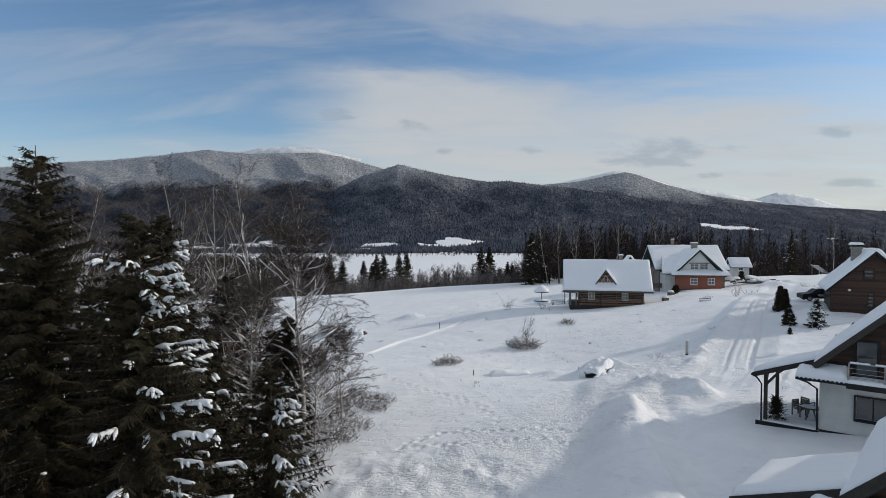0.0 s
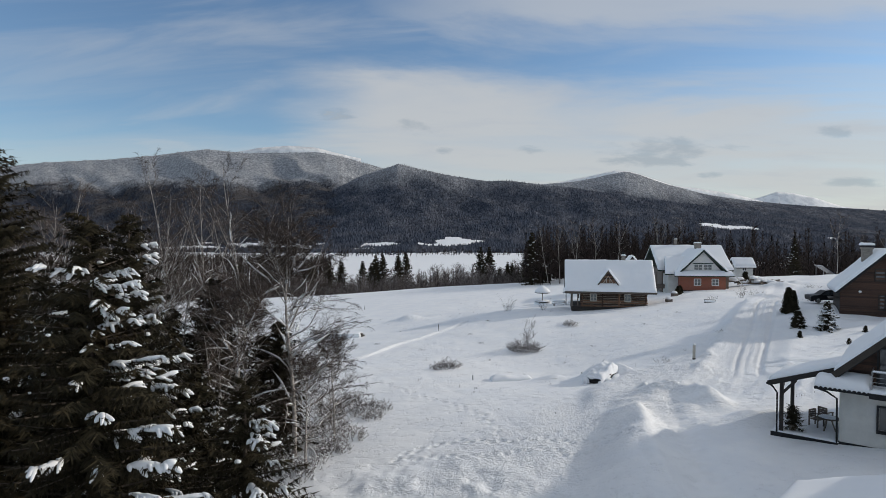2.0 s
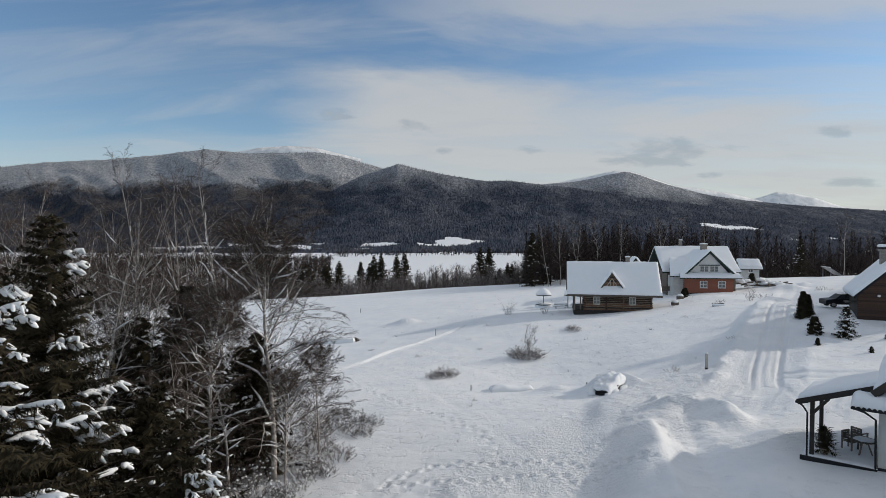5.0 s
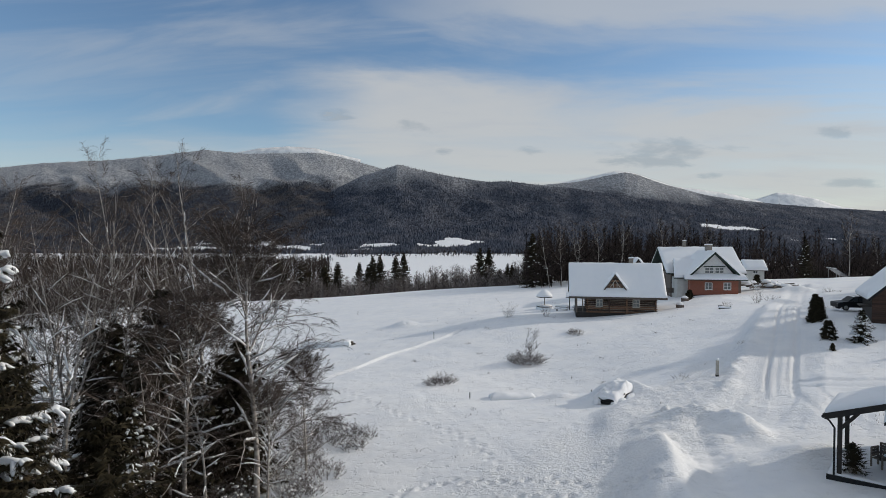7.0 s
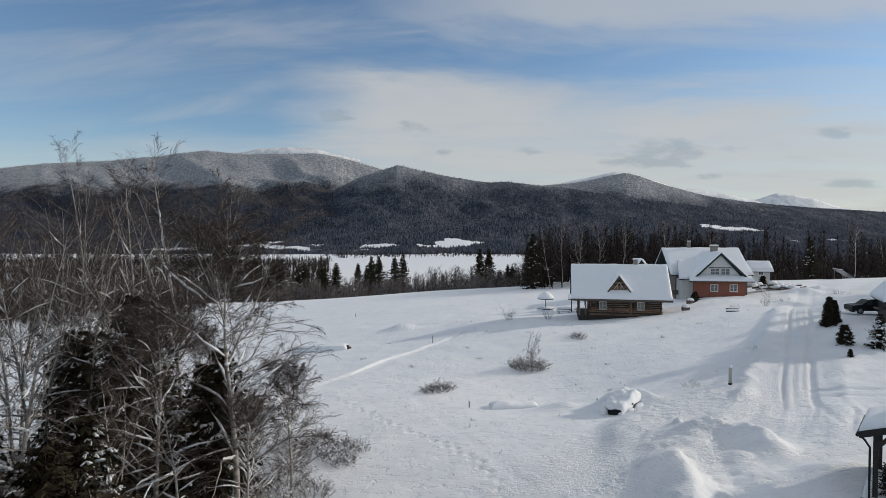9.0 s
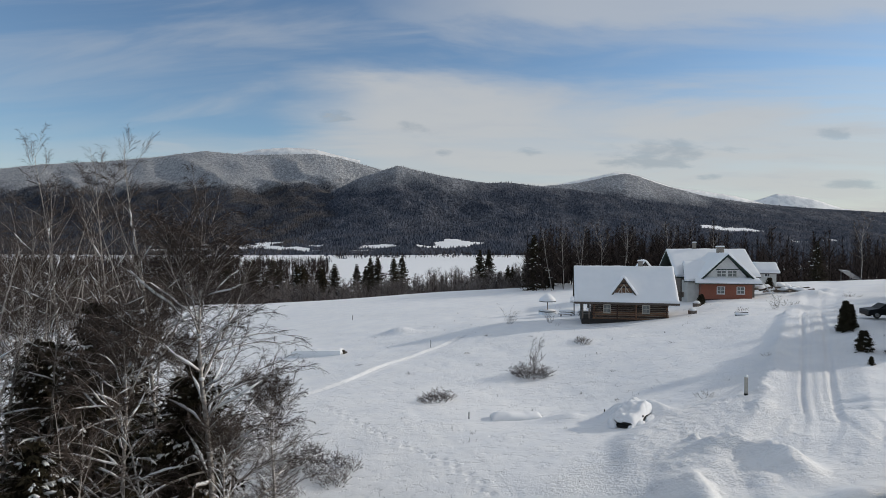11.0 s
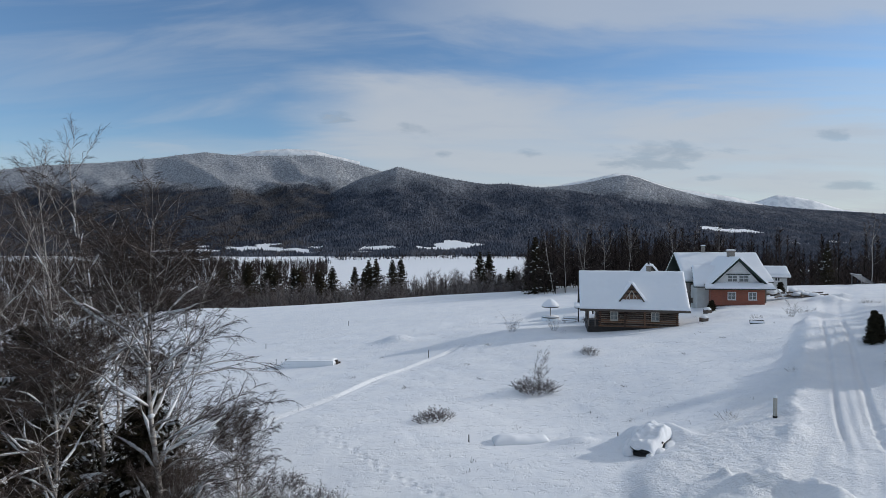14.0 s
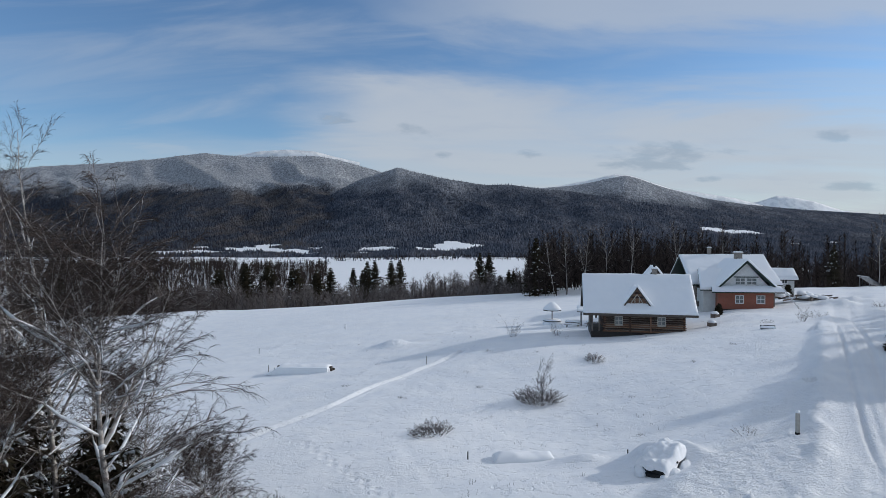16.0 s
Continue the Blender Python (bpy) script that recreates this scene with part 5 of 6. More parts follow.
def shrub_meshes(height, width, stems, seed, twig=6, frost=False, out=0.8, r=0.011, sub=3):
    rng = random.Random(seed)
    s, w = Soup(), Soup()
    for i in range(stems):
        a, q = rng.uniform(0, 6.28), rng.random() ** 0.6
        x, y = math.cos(a) * q * width * 0.3, math.sin(a) * q * width * 0.3
        h = height * rng.uniform(0.5, 1.0) * (1 - 0.35 * q)
        p = Vector((x, y, -0.15))
        d = Vector((math.cos(a) * q * out, math.sin(a) * q * out, 1)).normalized()
        pts = [p.copy()]
        for j in range(5):
            d = (d + Vector((rng.uniform(-0.24, 0.24) + math.cos(a) * 0.05, rng.uniform(-0.24, 0.24) + math.sin(a) * 0.05, -0.03))).normalized()
            p = p + d * h / 5
            pts.append(p.copy())
        s.tube(pts, [r, r * 0.9, r * 0.75, r * 0.6, r * 0.45, r * 0.25], 3, False)
        for e in range(twig):
            k = rng.randint(1, 4)
            q0 = pts[k].lerp(pts[k + 1], rng.random())
            d2 = (pts[k + 1] - pts[k]).normalized() + Vector((rng.uniform(-0.8, 0.8), rng.uniform(-0.8, 0.8), rng.uniform(-0.2, 0.5)))
            d2.normalize()
            l2 = h * rng.uniform(0.15, 0.38)
            q1 = q0 + d2 * l2 * 0.5
            q2 = q1 + (d2 + Vector((rng.uniform(-0.4, 0.4), rng.uniform(-0.4, 0.4), rng.uniform(-0.3, 0.2)))).normalized() * l2 * 0.5
            s.sliver(q0, q1.lerp(q2, 0.3), r * 0.6).sliver(q1.lerp(q0, 0.3), q2, r * 0.5)
            for g in range(sub):
                q3 = q1 + Vector((rng.uniform(-1, 1), rng.uniform(-1, 1), rng.uniform(-0.6, 0.8))) * l2 * 0.4
                s.sliver(q1.lerp(q2, rng.random()), q3, r * 0.45)
            if rng.random() < (0.09 if frost else 0.03):
                g = rng.uniform(0.02, 0.055)
                w.blob(q2, (g * 1.4, g * 1.4, g), rng, 5, 3, 0.2)
    return s.mesh("stems", TWIG_FROST if frost else TWIG), (w.mesh("snow_tufts", SNOW_SOFT, True) if w.v else None)


def shrub(meshes, m, name, label, category, group="", scale=(1, 1, 1)):
    t = thing(name, m, label, category, group)
    t.scale = scale
    for nm, me in zip(("brushwood", "tuft_snow"), meshes):
        if me is not None:
            tagged(part(nm, me, None, t), kind="stuff")
    return t


def on_ground(x, y, turn=0.0, lift=0.0):
    return pose(x, y, hz(x, y) + lift, 0, 0, turn)


# foreground spruces beside the lane
NEAR_SPRUCES = ((-13.0, 17.5, 14.7, 4.6, 1, 0.18, 20), (-8.4, 14.5, 12.6, 3.5, 2, 0.46, 0), (-10.05, 19.3, 12.7, 3.3, 3, 0.34, 70), (-5.8, 17.0, 8.2, 2.9, 4, 0.48, 140), (-12.0, 12.2, 11.0, 4.0, 11, -0.6, 45), (-14.2, 36.6, 9.3, 3.9, 5, 0.55, 10),
                (-17.5, 21.5, 12.0, 4.2, 6, 0.30, 200), (-14.5, 24.5, 10.0, 3.6, 7, 0.30, 260), (-10.5, 25.0, 6.5, 2.8, 8, 0.35, 310), (-20.5, 33.0, 9.0, 3.6, 9, 0.45, 90), (-26, 39, 9.5, 3.8, 10, 0.45, 33), (-12.8, 30.5, 5.5, 2.6, 12, 0.50, 120), (-17, 28.5, 8.0, 3.2, 13, 0.45, 150), (-10.9, 38.6, 6.4, 2.7, 15, 0.55, 60), (-17.6, 38.6, 7.2, 3.0, 16, 0.5, 220), (-12.6, 40.6, 5.2, 2.6, 17, 0.6, 20), (-15.8, 41.8, 6.2, 2.8, 18, 0.55, 75), (-20.2, 41.5, 6.8, 3.0, 19, 0.5, 140), (-12.6, 22.6, 10.4, 3.4, 14, 0.3, 15))
for nr, (x, y, top, rad, sd, sn, turn) in enumerate(NEAR_SPRUCES):
    g = hz(x, y)
    spruce(spruce_meshes(top - g, rad, sd, 0.30, 7, 0.16 if nr < 5 else 0.28, 9 if nr < 5 else 7, sn, -0.25 - radians(turn), fine=0.95 if nr < 5 else 2.2, clear=0.85 if nr == 0 else 0.45), pose(x, y, g, 0, 0, turn),
           "tall dark spruce with drooping branches and clumps of snow", "spruces of the thicket")

# birches in the thicket
heroes = [birch_meshes(18.6, 11, 0.0062, 0.50, 4, 0.16, 0.23, 0.5, 32, 10, 9), birch_meshes(19.2, 12, 0.0060, 0.48, 4, 0.2, 0.22, 0.5, 32, 10, 9, lean=(0.02, 0)),
          birch_meshes(14.4, 13, 0.0100, 0.62, 5, 0.20, 0.36, 0.9, 44, 13, 13, 0.95, (0.02, 0), 0.0, 0.006)]
NEAR_BIRCHES = ((-13.2, 39.5, 0, 0.98, 0), (-19.6, 43.0, 1, 0.99, 0), (-9.5, 36.6, 2, 1.0, 0), (-17.5, 42.5, 1, 0.92, 130), (-19.0, 36.5, 0, 0.80, 75), (-26.5, 41.0, 1, 0.92, 260), (-24.0, 46.5, 0, 0.88, 150), (-18.4, 39.8, 1, 0.80, 310), (-30.5, 38.5, 0, 0.9, 20), (-12.2, 34.5, 2, 0.78, 215), (-31, 47, 0, 0.95, 300), (-15.5, 47.5, 2, 0.6, 40), (-7.5, 38.8, 2, 0.50, 25), (-8.4, 34.8, 2, 0.46, 80))
for i, (x, y, k, s, turn) in enumerate(NEAR_BIRCHES):
    bare_tree(heroes[k], on_ground(x, y, turn), "birch", "leafless birch with pale bark and snow on limbs", "birch tree", "birches of the thicket", s)
spare = [birch_meshes(11, 21, 0.0085, 0.5, 2, 0.2, 0.26, 0.5, 20, 7, 8, 0.85, (0.05, 0)), birch_meshes(12, 22, 0.0085, 0.55, 1, 0.2, 0.24, 0.5, 22, 7, 8, 0.85, (-0.05, 0.03)),
         birch_meshes(8, 23, 0.0085, 0.4, 3, 0.12, 0.36, 0.5, 18, 7, 8, 0.85, (0.10, 0))]
THICKET = ((-17, 33, 1, 1.15), (-19.5, 38, 0, 1.2), (-25, 36, 1, 1.2), (-12, 31.5, 2, 1.05), (-16.5, 45, 0, 1.05), (-27, 47, 1, 1.25), (-12.4, 43.5, 2, 1.0), (-22, 31, 0, 1.05), (-30, 40, 0, 1.2),
           (-10.2, 40.5, 2, 0.85), (-19, 51, 1, 0.95), (-33, 50, 1, 1.2), (-15, 27.5, 2, 0.9), (-36, 44, 0, 1.15), (-26, 56, 0, 1.0), (-11.5, 27, 2, 0.8), (-40, 56, 1, 1.2), (-8.0, 41.0, 2, 0.62),
           (-34, 46, 1, 1.3), (-38, 50, 0, 1.3), (-29, 52, 1, 1.25), (-24, 52, 0, 1.2), (-43, 48, 1, 1.35), (-36, 58, 0, 1.3), (-30, 60, 1, 1.25), (-23, 58, 1, 1.15), (-13.4, 35.6, 0, 0.95), (-16.2, 36.8, 1, 1.0), (-18.0, 34.2, 0, 1.1), (-20.6, 41.0, 1, 1.05), (-23.5, 39.0, 0, 1.1), (-15.8, 41.6, 1, 0.95), (-21.5, 35.5, 1, 1.0), (-24.5, 33.0, 0, 1.0), (-13.0, 38.2, 1, 0.8), (-11.0, 34.0, 1, 0.7), (-28.5, 37.0, 1, 1.1), (-18.8, 46.5, 0, 1.0))
for i, (x, y, k, s) in enumerate(THICKET):
    bare_tree(spare[k], on_ground(x, y, 77 * i), "birch" if k < 2 else "alder", "slender leafless tree in the snowy thicket", "tree", "trees of the thicket", s)

# undergrowth
sh = [shrub_meshes(3.4, 3.4, 26, 31, 15, sub=4, r=0.011), shrub_meshes(2.5, 3.2, 26, 32, 15, sub=4, r=0.011), shrub_meshes(1.8, 2.6, 34, 33, 15, True, sub=4, r=0.008), shrub_meshes(1.0, 2.2, 44, 34, 10, True, sub=4, r=0.010)]
rng = random.Random(77)
n_shrub = 0
while n_shrub < 115:
    y = rng.uniform(25, 52)
    edge = -8.8 + (y - 29) * 0.235 if y < 46 else -4.8 - (y - 46) * 1.0
    x = edge - rng.random() ** 1.7 * 26
    near_edge = edge - x
    k = 3 if near_edge < 1.5 else (2 if near_edge < 4.5 else rng.choice((0, 1, 0, 1, 2)))
    if near_edge < 4.5 and k < 2 and y < 30:
        continue
    s = rng.uniform(0.55, 1.25)
    shrub(sh[k], on_ground(x, y, rng.uniform(0, 360)), "bush", "leafless bush with snow caught in its twigs" if k < 2 else "low frosted bush at the thicket's edge", "bush", "bushes of the thicket", (s, s, s * rng.uniform(0.9, 1.15)))
    n_shrub += 1

# ---- woods and the valley ----
HEDGE = material("hedge_twigs", plain((0.05, 0.04, 0.036), (0.26, 0.23, 0.22), 0.12, 0.95, 0.0, 0.01, (1, 1, 1), 0.7, spec=0.05))


def bare_woods(name, label, X, Y, H, seed, per=60, wide=0.10, mat=None, spread=0.16, f0=0.12):
    """Leafless woods in one mesh: a thin trunk and many rising twigs for each tree."""
    rs = np.random.RandomState(seed)
    n = len(X)
    Z = height(X, Y) - 0.3
    f = rs.uniform(f0, 0.97, (n, per))
    az = rs.uniform(0, 6.283, (n, per))
    el = rs.uniform(0.5 if f0 > 0 else 0.1, 1.25, (n, per))
    ln = H[:, None] * (spread * (1.15 - f)) * rs.uniform(0.7, 2.0, (n, per)) * 1.3
    lean = rs.normal(0, 0.04, (n, 2))
    bx = X[:, None] + lean[:, :1] * f * H[:, None]
    by = Y[:, None] + lean[:, 1:] * f * H[:, None]
    bz = Z[:, None] + f * H[:, None]
    tip = np.stack([bx + np.cos(az) * np.cos(el) * ln, by + np.sin(az) * np.cos(el) * ln, bz + np.sin(el) * ln], 2)
    w = wide * rs.uniform(0.5, 1.2, (n, per))
    a = np.stack([bx - w * np.sin(az), by + w * np.cos(az), bz], 2)
    b = np.stack([bx + w * np.sin(az), by - w * np.cos(az), bz + 0.15], 2)
    V1 = np.stack([a, b, tip], 2).reshape(-1, 3)
    tw = wide * 0.5 + 0.007 * H
    ring = []
    for k in range(3):
        q = 2.094 * k
        ring.append(np.stack([X + tw * np.cos(q), Y + tw * np.sin(q), Z], 1))
    ring.append(np.stack([X + lean[:, 0] * H, Y + lean[:, 1] * H, Z + H], 1))
    V2 = np.stack(ring, 1).reshape(-1, 3)
    F1 = np.arange(len(V1)).reshape(-1, 3)
    F2 = (np.arange(n)[:, None, None] * 4 + np.array([(0, 1, 3), (1, 2, 3), (2, 0, 3)])[None]).reshape(-1, 3) + len(V1)
    me = fast_mesh(name, np.concatenate([V1, V2]), np.concatenate([F1, F2]), mat or TWIG_FAR)
    return tagged(new(name, me), label, "woods", kind="stuff")


def scatter(seed, n, u0, u1, y0, y1):
    """Places spread evenly over a wedge seen from the lane."""
    rs = np.random.RandomState(seed)
    y = np.sqrt(rs.uniform(y0 ** 2, y1 ** 2, n))
    return rs.uniform(u0, u1, n) * y, y, rs


x, y, rs = scatter(61, 1300, -0.55, 0.15, 212, 290)
clump = vnoise(x / 9, y / 12, 7)
x, y, clump = x[clump > 0.3], y[clump > 0.3], clump[clump > 0.3]
bare_woods("field_hedge", "brown leafless scrub along the field's edge", x, y, rs.uniform(6.0, 10.5, len(x)) * (0.5 + 0.9 * clump), 61, 90, 0.05, HEDGE, 0.26, 0.1)
x, y, rs = scatter(62, 380, -0.62, -0.20, 212, 330)
bare_woods("hedge_trees", "tall leafless trees beyond the field", x, y, rs.uniform(9, 15, 380), 62, 130, 0.07, HEDGE, 0.24)
x, y, rs = scatter(63, 620, 0.135, 0.44, 180, 290)
bare_woods("birch_wood", "bare birch wood behind the log cabin", x, y, rs.uniform(11, 20, 620), 63, 110, 0.075)
x, y, rs = scatter(64, 1500, 0.40, 1.05, 165, 420)
bare_woods("lane_wood", "dark leafless wood beyond the lane", x, y, rs.uniform(9, 16, 1500), 64, 90, 0.085, spread=0.2)
x, y, rs = scatter(68, 800, 0.36, 1.05, 420, 640)
bare_woods("back_wood", "dark leafless wood behind the lane wood", x, y, rs.uniform(12, 19, 800), 68, 44, 0.2, spread=0.26)
x, y, rs = scatter(65, 800, -1.0, -0.42, 120, 420)
k = vnoise(x / 60, y / 60, 13) < 0.58
bare_woods("slope_wood", "brown leafless wood down the slope", x[k], y[k], rs.uniform(4, 9, int(k.sum())), 65, 90, 0.085, spread=0.22)
x, y, rs = scatter(66, 5200, -0.95, 0.95, 480, 1330)
u = x / y
free = ((u > -0.34) & (u < -0.18) & (y > 1060) & (vnoise(x / 60, y / 60, 8) > 0.3)) | ((u > -0.185) & (u < 0.165) & (y < 1125)) | ((u < -0.18) & (vnoise(x / 150, y / 60, 4) > 0.66))
x, y = x[~free], y[~free]
bare_woods("valley_wood", "leafless woods on the valley floor", x, y, rs.uniform(5, 10, len(x)), 66, 34, 0.22, spread=0.28)


x, y, rs = scatter(67, 4600, -1.0, -0.19, 300, 1000)
k = (vnoise(x / 130, y / 60, 9) < 0.64) & ~((x / y > -0.34) & (y > 900))
bare_woods("village_wood", "brown leafless woods round the far village", x[k], y[k], rs.uniform(8, 17, int(k.sum())), 67, 34, 0.2, spread=0.3)


def valley_conifers(seed, n, u0, u1, y0, y1, lo, hi, gaps):
    x, y, rs = scatter(seed, n, u0, u1, y0, y1)
    u = x / y
    k = (vnoise(x / 90, y / 60, seed) > np.where(u < -0.2, gaps + 0.17, gaps)) & ~((u > -0.185) & (u < 0.165) & (y < 1125)) & ~cleared(u, y)
    x, y = x[k], y[k]
    h = rs.uniform(lo, hi, len(x))
    return conifers("valley_conifers", "dark conifers scattered over the valley floor", x, y, height(x, y), h, h * rs.uniform(0.16, 0.26, len(x)), seed)


valley_conifers(71, 4200, -0.95, 0.95, 620, 1400, 5, 11, 0.58)
valley_conifers(73, 2600, 0.33, 0.95, 880, 1340, 9, 17, 0.15)
valley_conifers(72, 1500, 0.36, 0.95, 260, 700, 9, 17, 0.50)

slim = [birch_meshes(11, 24, 0.0055, 0.55, 2, 0.30, 0.17, 0.3, 18, 6, 7, 0.0, (0.04, 0), twig_r=0.009), birch_meshes(11.5, 25, 0.0052, 0.6, 1, 0.34, 0.16, 0.3, 18, 6, 7, 0.0, (-0.05, 0), twig_r=0.009)]
far_sp = [spruce_meshes(15, 4.3, 41, 0.55, 6, 0.6, 3, 0.16, -0.2, taper=0.95), spruce_meshes(13, 3.8, 42, 0.55, 6, 0.6, 3, 0.12, -0.2, taper=0.95), spruce_meshes(16, 5.0, 43, 0.6, 6, 0.6, 3, 0.16, -0.2, taper=0.95)]
FAR_SPRUCES = ((-35.5, 258, 0, 0.88), (-32.2, 262, 1, 0.95), (-29.4, 255, 0, 0.98), (-26.8, 259, 0, 1.0), (-19.8, 256, 0, 0.95), (-16.6, 259, 0, 0.97), (16.2, 262, 0, 1.02), (19.6, 258, 0, 1.0),
               (-45.5, 262, 0, 0.94), (-48.5, 250, 1, 1.05), (-52, 262, 0, 0.82), (-57, 254, 2, 0.92), (-62, 266, 0, 1.0), (-66, 252, 1, 1.1), (-71, 262, 0, 1.08), (-74.5, 270, 2, 1.0),
               (-79, 258, 0, 1.1), (-83, 268, 1, 1.2), (-88, 256, 0, 1.0), (-93, 264, 2, 0.95), (27.5, 188, 2, 1.05), (30.5, 192, 0, 1.0), (34, 200, 1, 1.1), (24.5, 230, 1, 0.7), (26.5, 232, 1, 0.66),
               (22.5, 240, 1, 0.62), (88, 150, 2, 0.6), (-108, 240, 0, 0.9), (-122, 250, 2, 0.9), (-140, 236, 0, 1.0))
for i, (x, y, k, s) in enumerate(FAR_SPRUCES):
    spruce(far_sp[k], on_ground(x, y, 50 * i), "snow-dusted spruce at the edge of the field", "spruces beyond the field", s * (1.38 if y > 200 else 1.0), (1.35 if x < -40 else 1.15) if y > 200 else 1.0)
# unseen spruces off to the right, added only to cast shade on the lane
for i, (x, y, k, s) in enumerate(((70, 75, 0, 0.95), (74, 79.5, 1, 1.1), (78, 84, 0, 1.0), (82, 89, 2, 0.95), (87, 93, 1, 1.15), (91, 98, 0, 1.05), (97, 102, 2, 1.0), (78, 80, 2, 1.05), (82, 85.5, 1, 1.15), (87, 90, 0, 1.05), (92, 94.5, 2, 1.05), (97, 99, 1, 1.2), (73, 76.5, 1, 1.0))):
    spruce(far_sp[k], on_ground(x, y, 70 * i), "unseen tall spruce added to shade the lane", "spruces beside the lane", s * 0.95)
for i, (x, y, k, s) in enumerate(((31, 178, 1, 1.55), (35, 181, 0, 1.7), (38.5, 176, 1, 1.6), (47, 184, 0, 1.75), (52, 180, 1, 1.75), (56, 186, 1, 1.6), (43, 190, 1, 1.7), (64, 176, 0, 1.65), (70, 184, 1, 1.7), (75, 178, 1, 1.55),
                                  (118, 160, 0, 1.2), (104, 158, 2, 1.5), (132, 168, 1, 1.2), (128, 180, 0, 1.3))):
    bare_tree(slim[k % 2], on_ground(x, y, 67 * i), "birch", "tall leafless birch with pale trunk", "birch tree", "birches beyond the houses", s)

# ---- outbuildings and far houses ----


def small_house(name, m, w, d, wall_h, rise, label, wall, roof_mat=DARK_WOOD, ridge_x=False, snow=0.4, seed=0, step=0.4):
    h = thing(name, m, label, "house" if wall_h > 2.2 else "shed")
    part("wall", Soup().box(0, w, 0, d, -2, wall_h), wall, h)
    if ridge_x:
        for x in (0.06, w - 0.06):
            part("gable", Soup().prism([(0, 0), (d, 0), (d / 2, rise)], -0.05, 0.05), wall, h, at=pose(x, 0, wall_h, 0, 0, 90))
        gable_roof(h, -0.5, w + 0.5, -0.5, d + 0.5, wall_h - 0.3, wall_h + rise + 0.2, True, roof_mat, snow, seed=seed, step=step)
    else:
        part("gable", Soup().prism([(0, wall_h), (w, wall_h), (w / 2, wall_h + rise)], 0.0, d), wall, h)
        gable_roof(h, -0.5, w + 0.5, -0.5, d + 0.5, wall_h - 0.3, wall_h + rise + 0.2, False, roof_mat, snow, seed=seed, step=step)
    window(h, w * 0.38, w * 0.62, -0.02, wall_h * 0.5, wall_h * 0.82, WHITE_PAINT, (1, 0), 0.05, 0.1)
    return h


small_house("garden_house", pose(37.2, 126, hz(39, 126) + 0.4, 0, 0, -14), 4.2, 5.5, 3.4, 2.9, "small dark cabin with a snowy gable behind the houses", OLD_WOOD, seed=41)
small_house("outbuilding", pose(61.8, 127, hz(61, 127) + 1.5, 0, 0, -8), 3.4, 3.2, 1.9, 1.2, "small pale outbuilding with deep snow on its roof", RENDER_WHITE, ridge_x=True, snow=0.6, seed=42)
for i, (x, y, w, turn) in enumerate(((-340, 985, 9, 20), (-420, 1010, 8, -15), (-500, 1000, 10, 10), (-590, 990, 9, 30), (-365, 1040, 8, 0), (-455, 960, 8, 40), (-300, 1020, 8, -20))):
    small_house("village_house", pose(x, y, hz(x, y), 0, 0, turn), w, 12, 3.5, 4.5, "far village house with a snow-covered roof", OLD_WOOD if i % 2 else RENDER_WHITE, snow=0.5, seed=50 + i, step=3.0)


def shelter(m):
    h = thing("shelter", m, "open timber shelter with a snow-laden flat roof", "shelter")
    for x, y in ((0.1, 0.1), (2.3, 0.1), (0.1, 2.3), (2.3, 2.3)):
        part("post", Soup().box(x - 0.07, x + 0.07, y - 0.07, y + 0.07, -0.5, 2.2), DARK_WOOD, h)
    q = [(-0.5, -0.5, 2.3), (2.9, -0.5, 2.15), (2.9, 2.9, 2.45), (-0.5, 2.9, 2.6)]
    part("roof", slab(Soup(), q, 0.12), DARK_WOOD, h)
    part("roof_snow", Soup().pad(q, 0.32, 0.3, 0.1, 0.3, 1), SNOW_SOFT, h, smooth=True)


shelter(on_ground(21.4, 107.0, -12))


def gazebo(m):
    h = thing("garden_umbrella", m, "thatched garden umbrella capped with snow over a ring bench", "gazebo")
    part("pole", Soup().cyl(0, 0, -0.5, 2.3, 0.09, 10), OLD_WOOD, h)
    cone = Soup().tube([(0, 0, 1.95), (0, 0, 2.05), (0, 0, 2.95)], [1.72, 1.74, 0.1], 20)
    part("canopy", cone, DARK_WOOD, h)
    part("canopy_snow", Soup().tube([(0, 0, 2.07), (0, 0, 2.18), (0, 0, 2.5), (0, 0, 2.9), (0, 0, 3.2), (0, 0, 3.3)], [1.74, 1.78, 1.5, 0.95, 0.4, 0.05], 24), SNOW_SOFT, h, smooth=True)
    b = Soup()
    for r0, r1, z0, z1 in ((1.75, 1.35, 0.38, 0.46),):
        n = 24
        for i in range(n):
            a, c = 6.2832 * i / n, 6.2832 * (i + 1) / n
            i0 = len(b.v)
            for z in (z0, z1):
                for r, q in ((r0, a), (r0, c), (r1, c), (r1, a)):
                    b.v.append((r * math.cos(q), r * math.sin(q), z))
            b.f += [(i0, i0 + 1, i0 + 2, i0 + 3), (i0 + 7, i0 + 6, i0 + 5, i0 + 4), (i0, i0 + 4, i0 + 5, i0 + 1), (i0 + 2, i0 + 6, i0 + 7, i0 + 3)]
    part("ring_bench", b, DARK_WOOD, h)
    part("base", Soup().cyl(0, 0, -0.6, 0.3, 1.85, 24), SNOW_SOFT, h, smooth=False)
    part("skirt", Soup().cyl(0, 0, 0.28, 0.37, 1.5, 24), DARK_WOOD, h)
    part("bench_snow", Soup().tube([(0, 0, 0.46), (0, 0, 0.6), (0, 0, 0.62)], [1.74, 1.6, 0.1], 24), SNOW_SOFT, h, smooth=True)


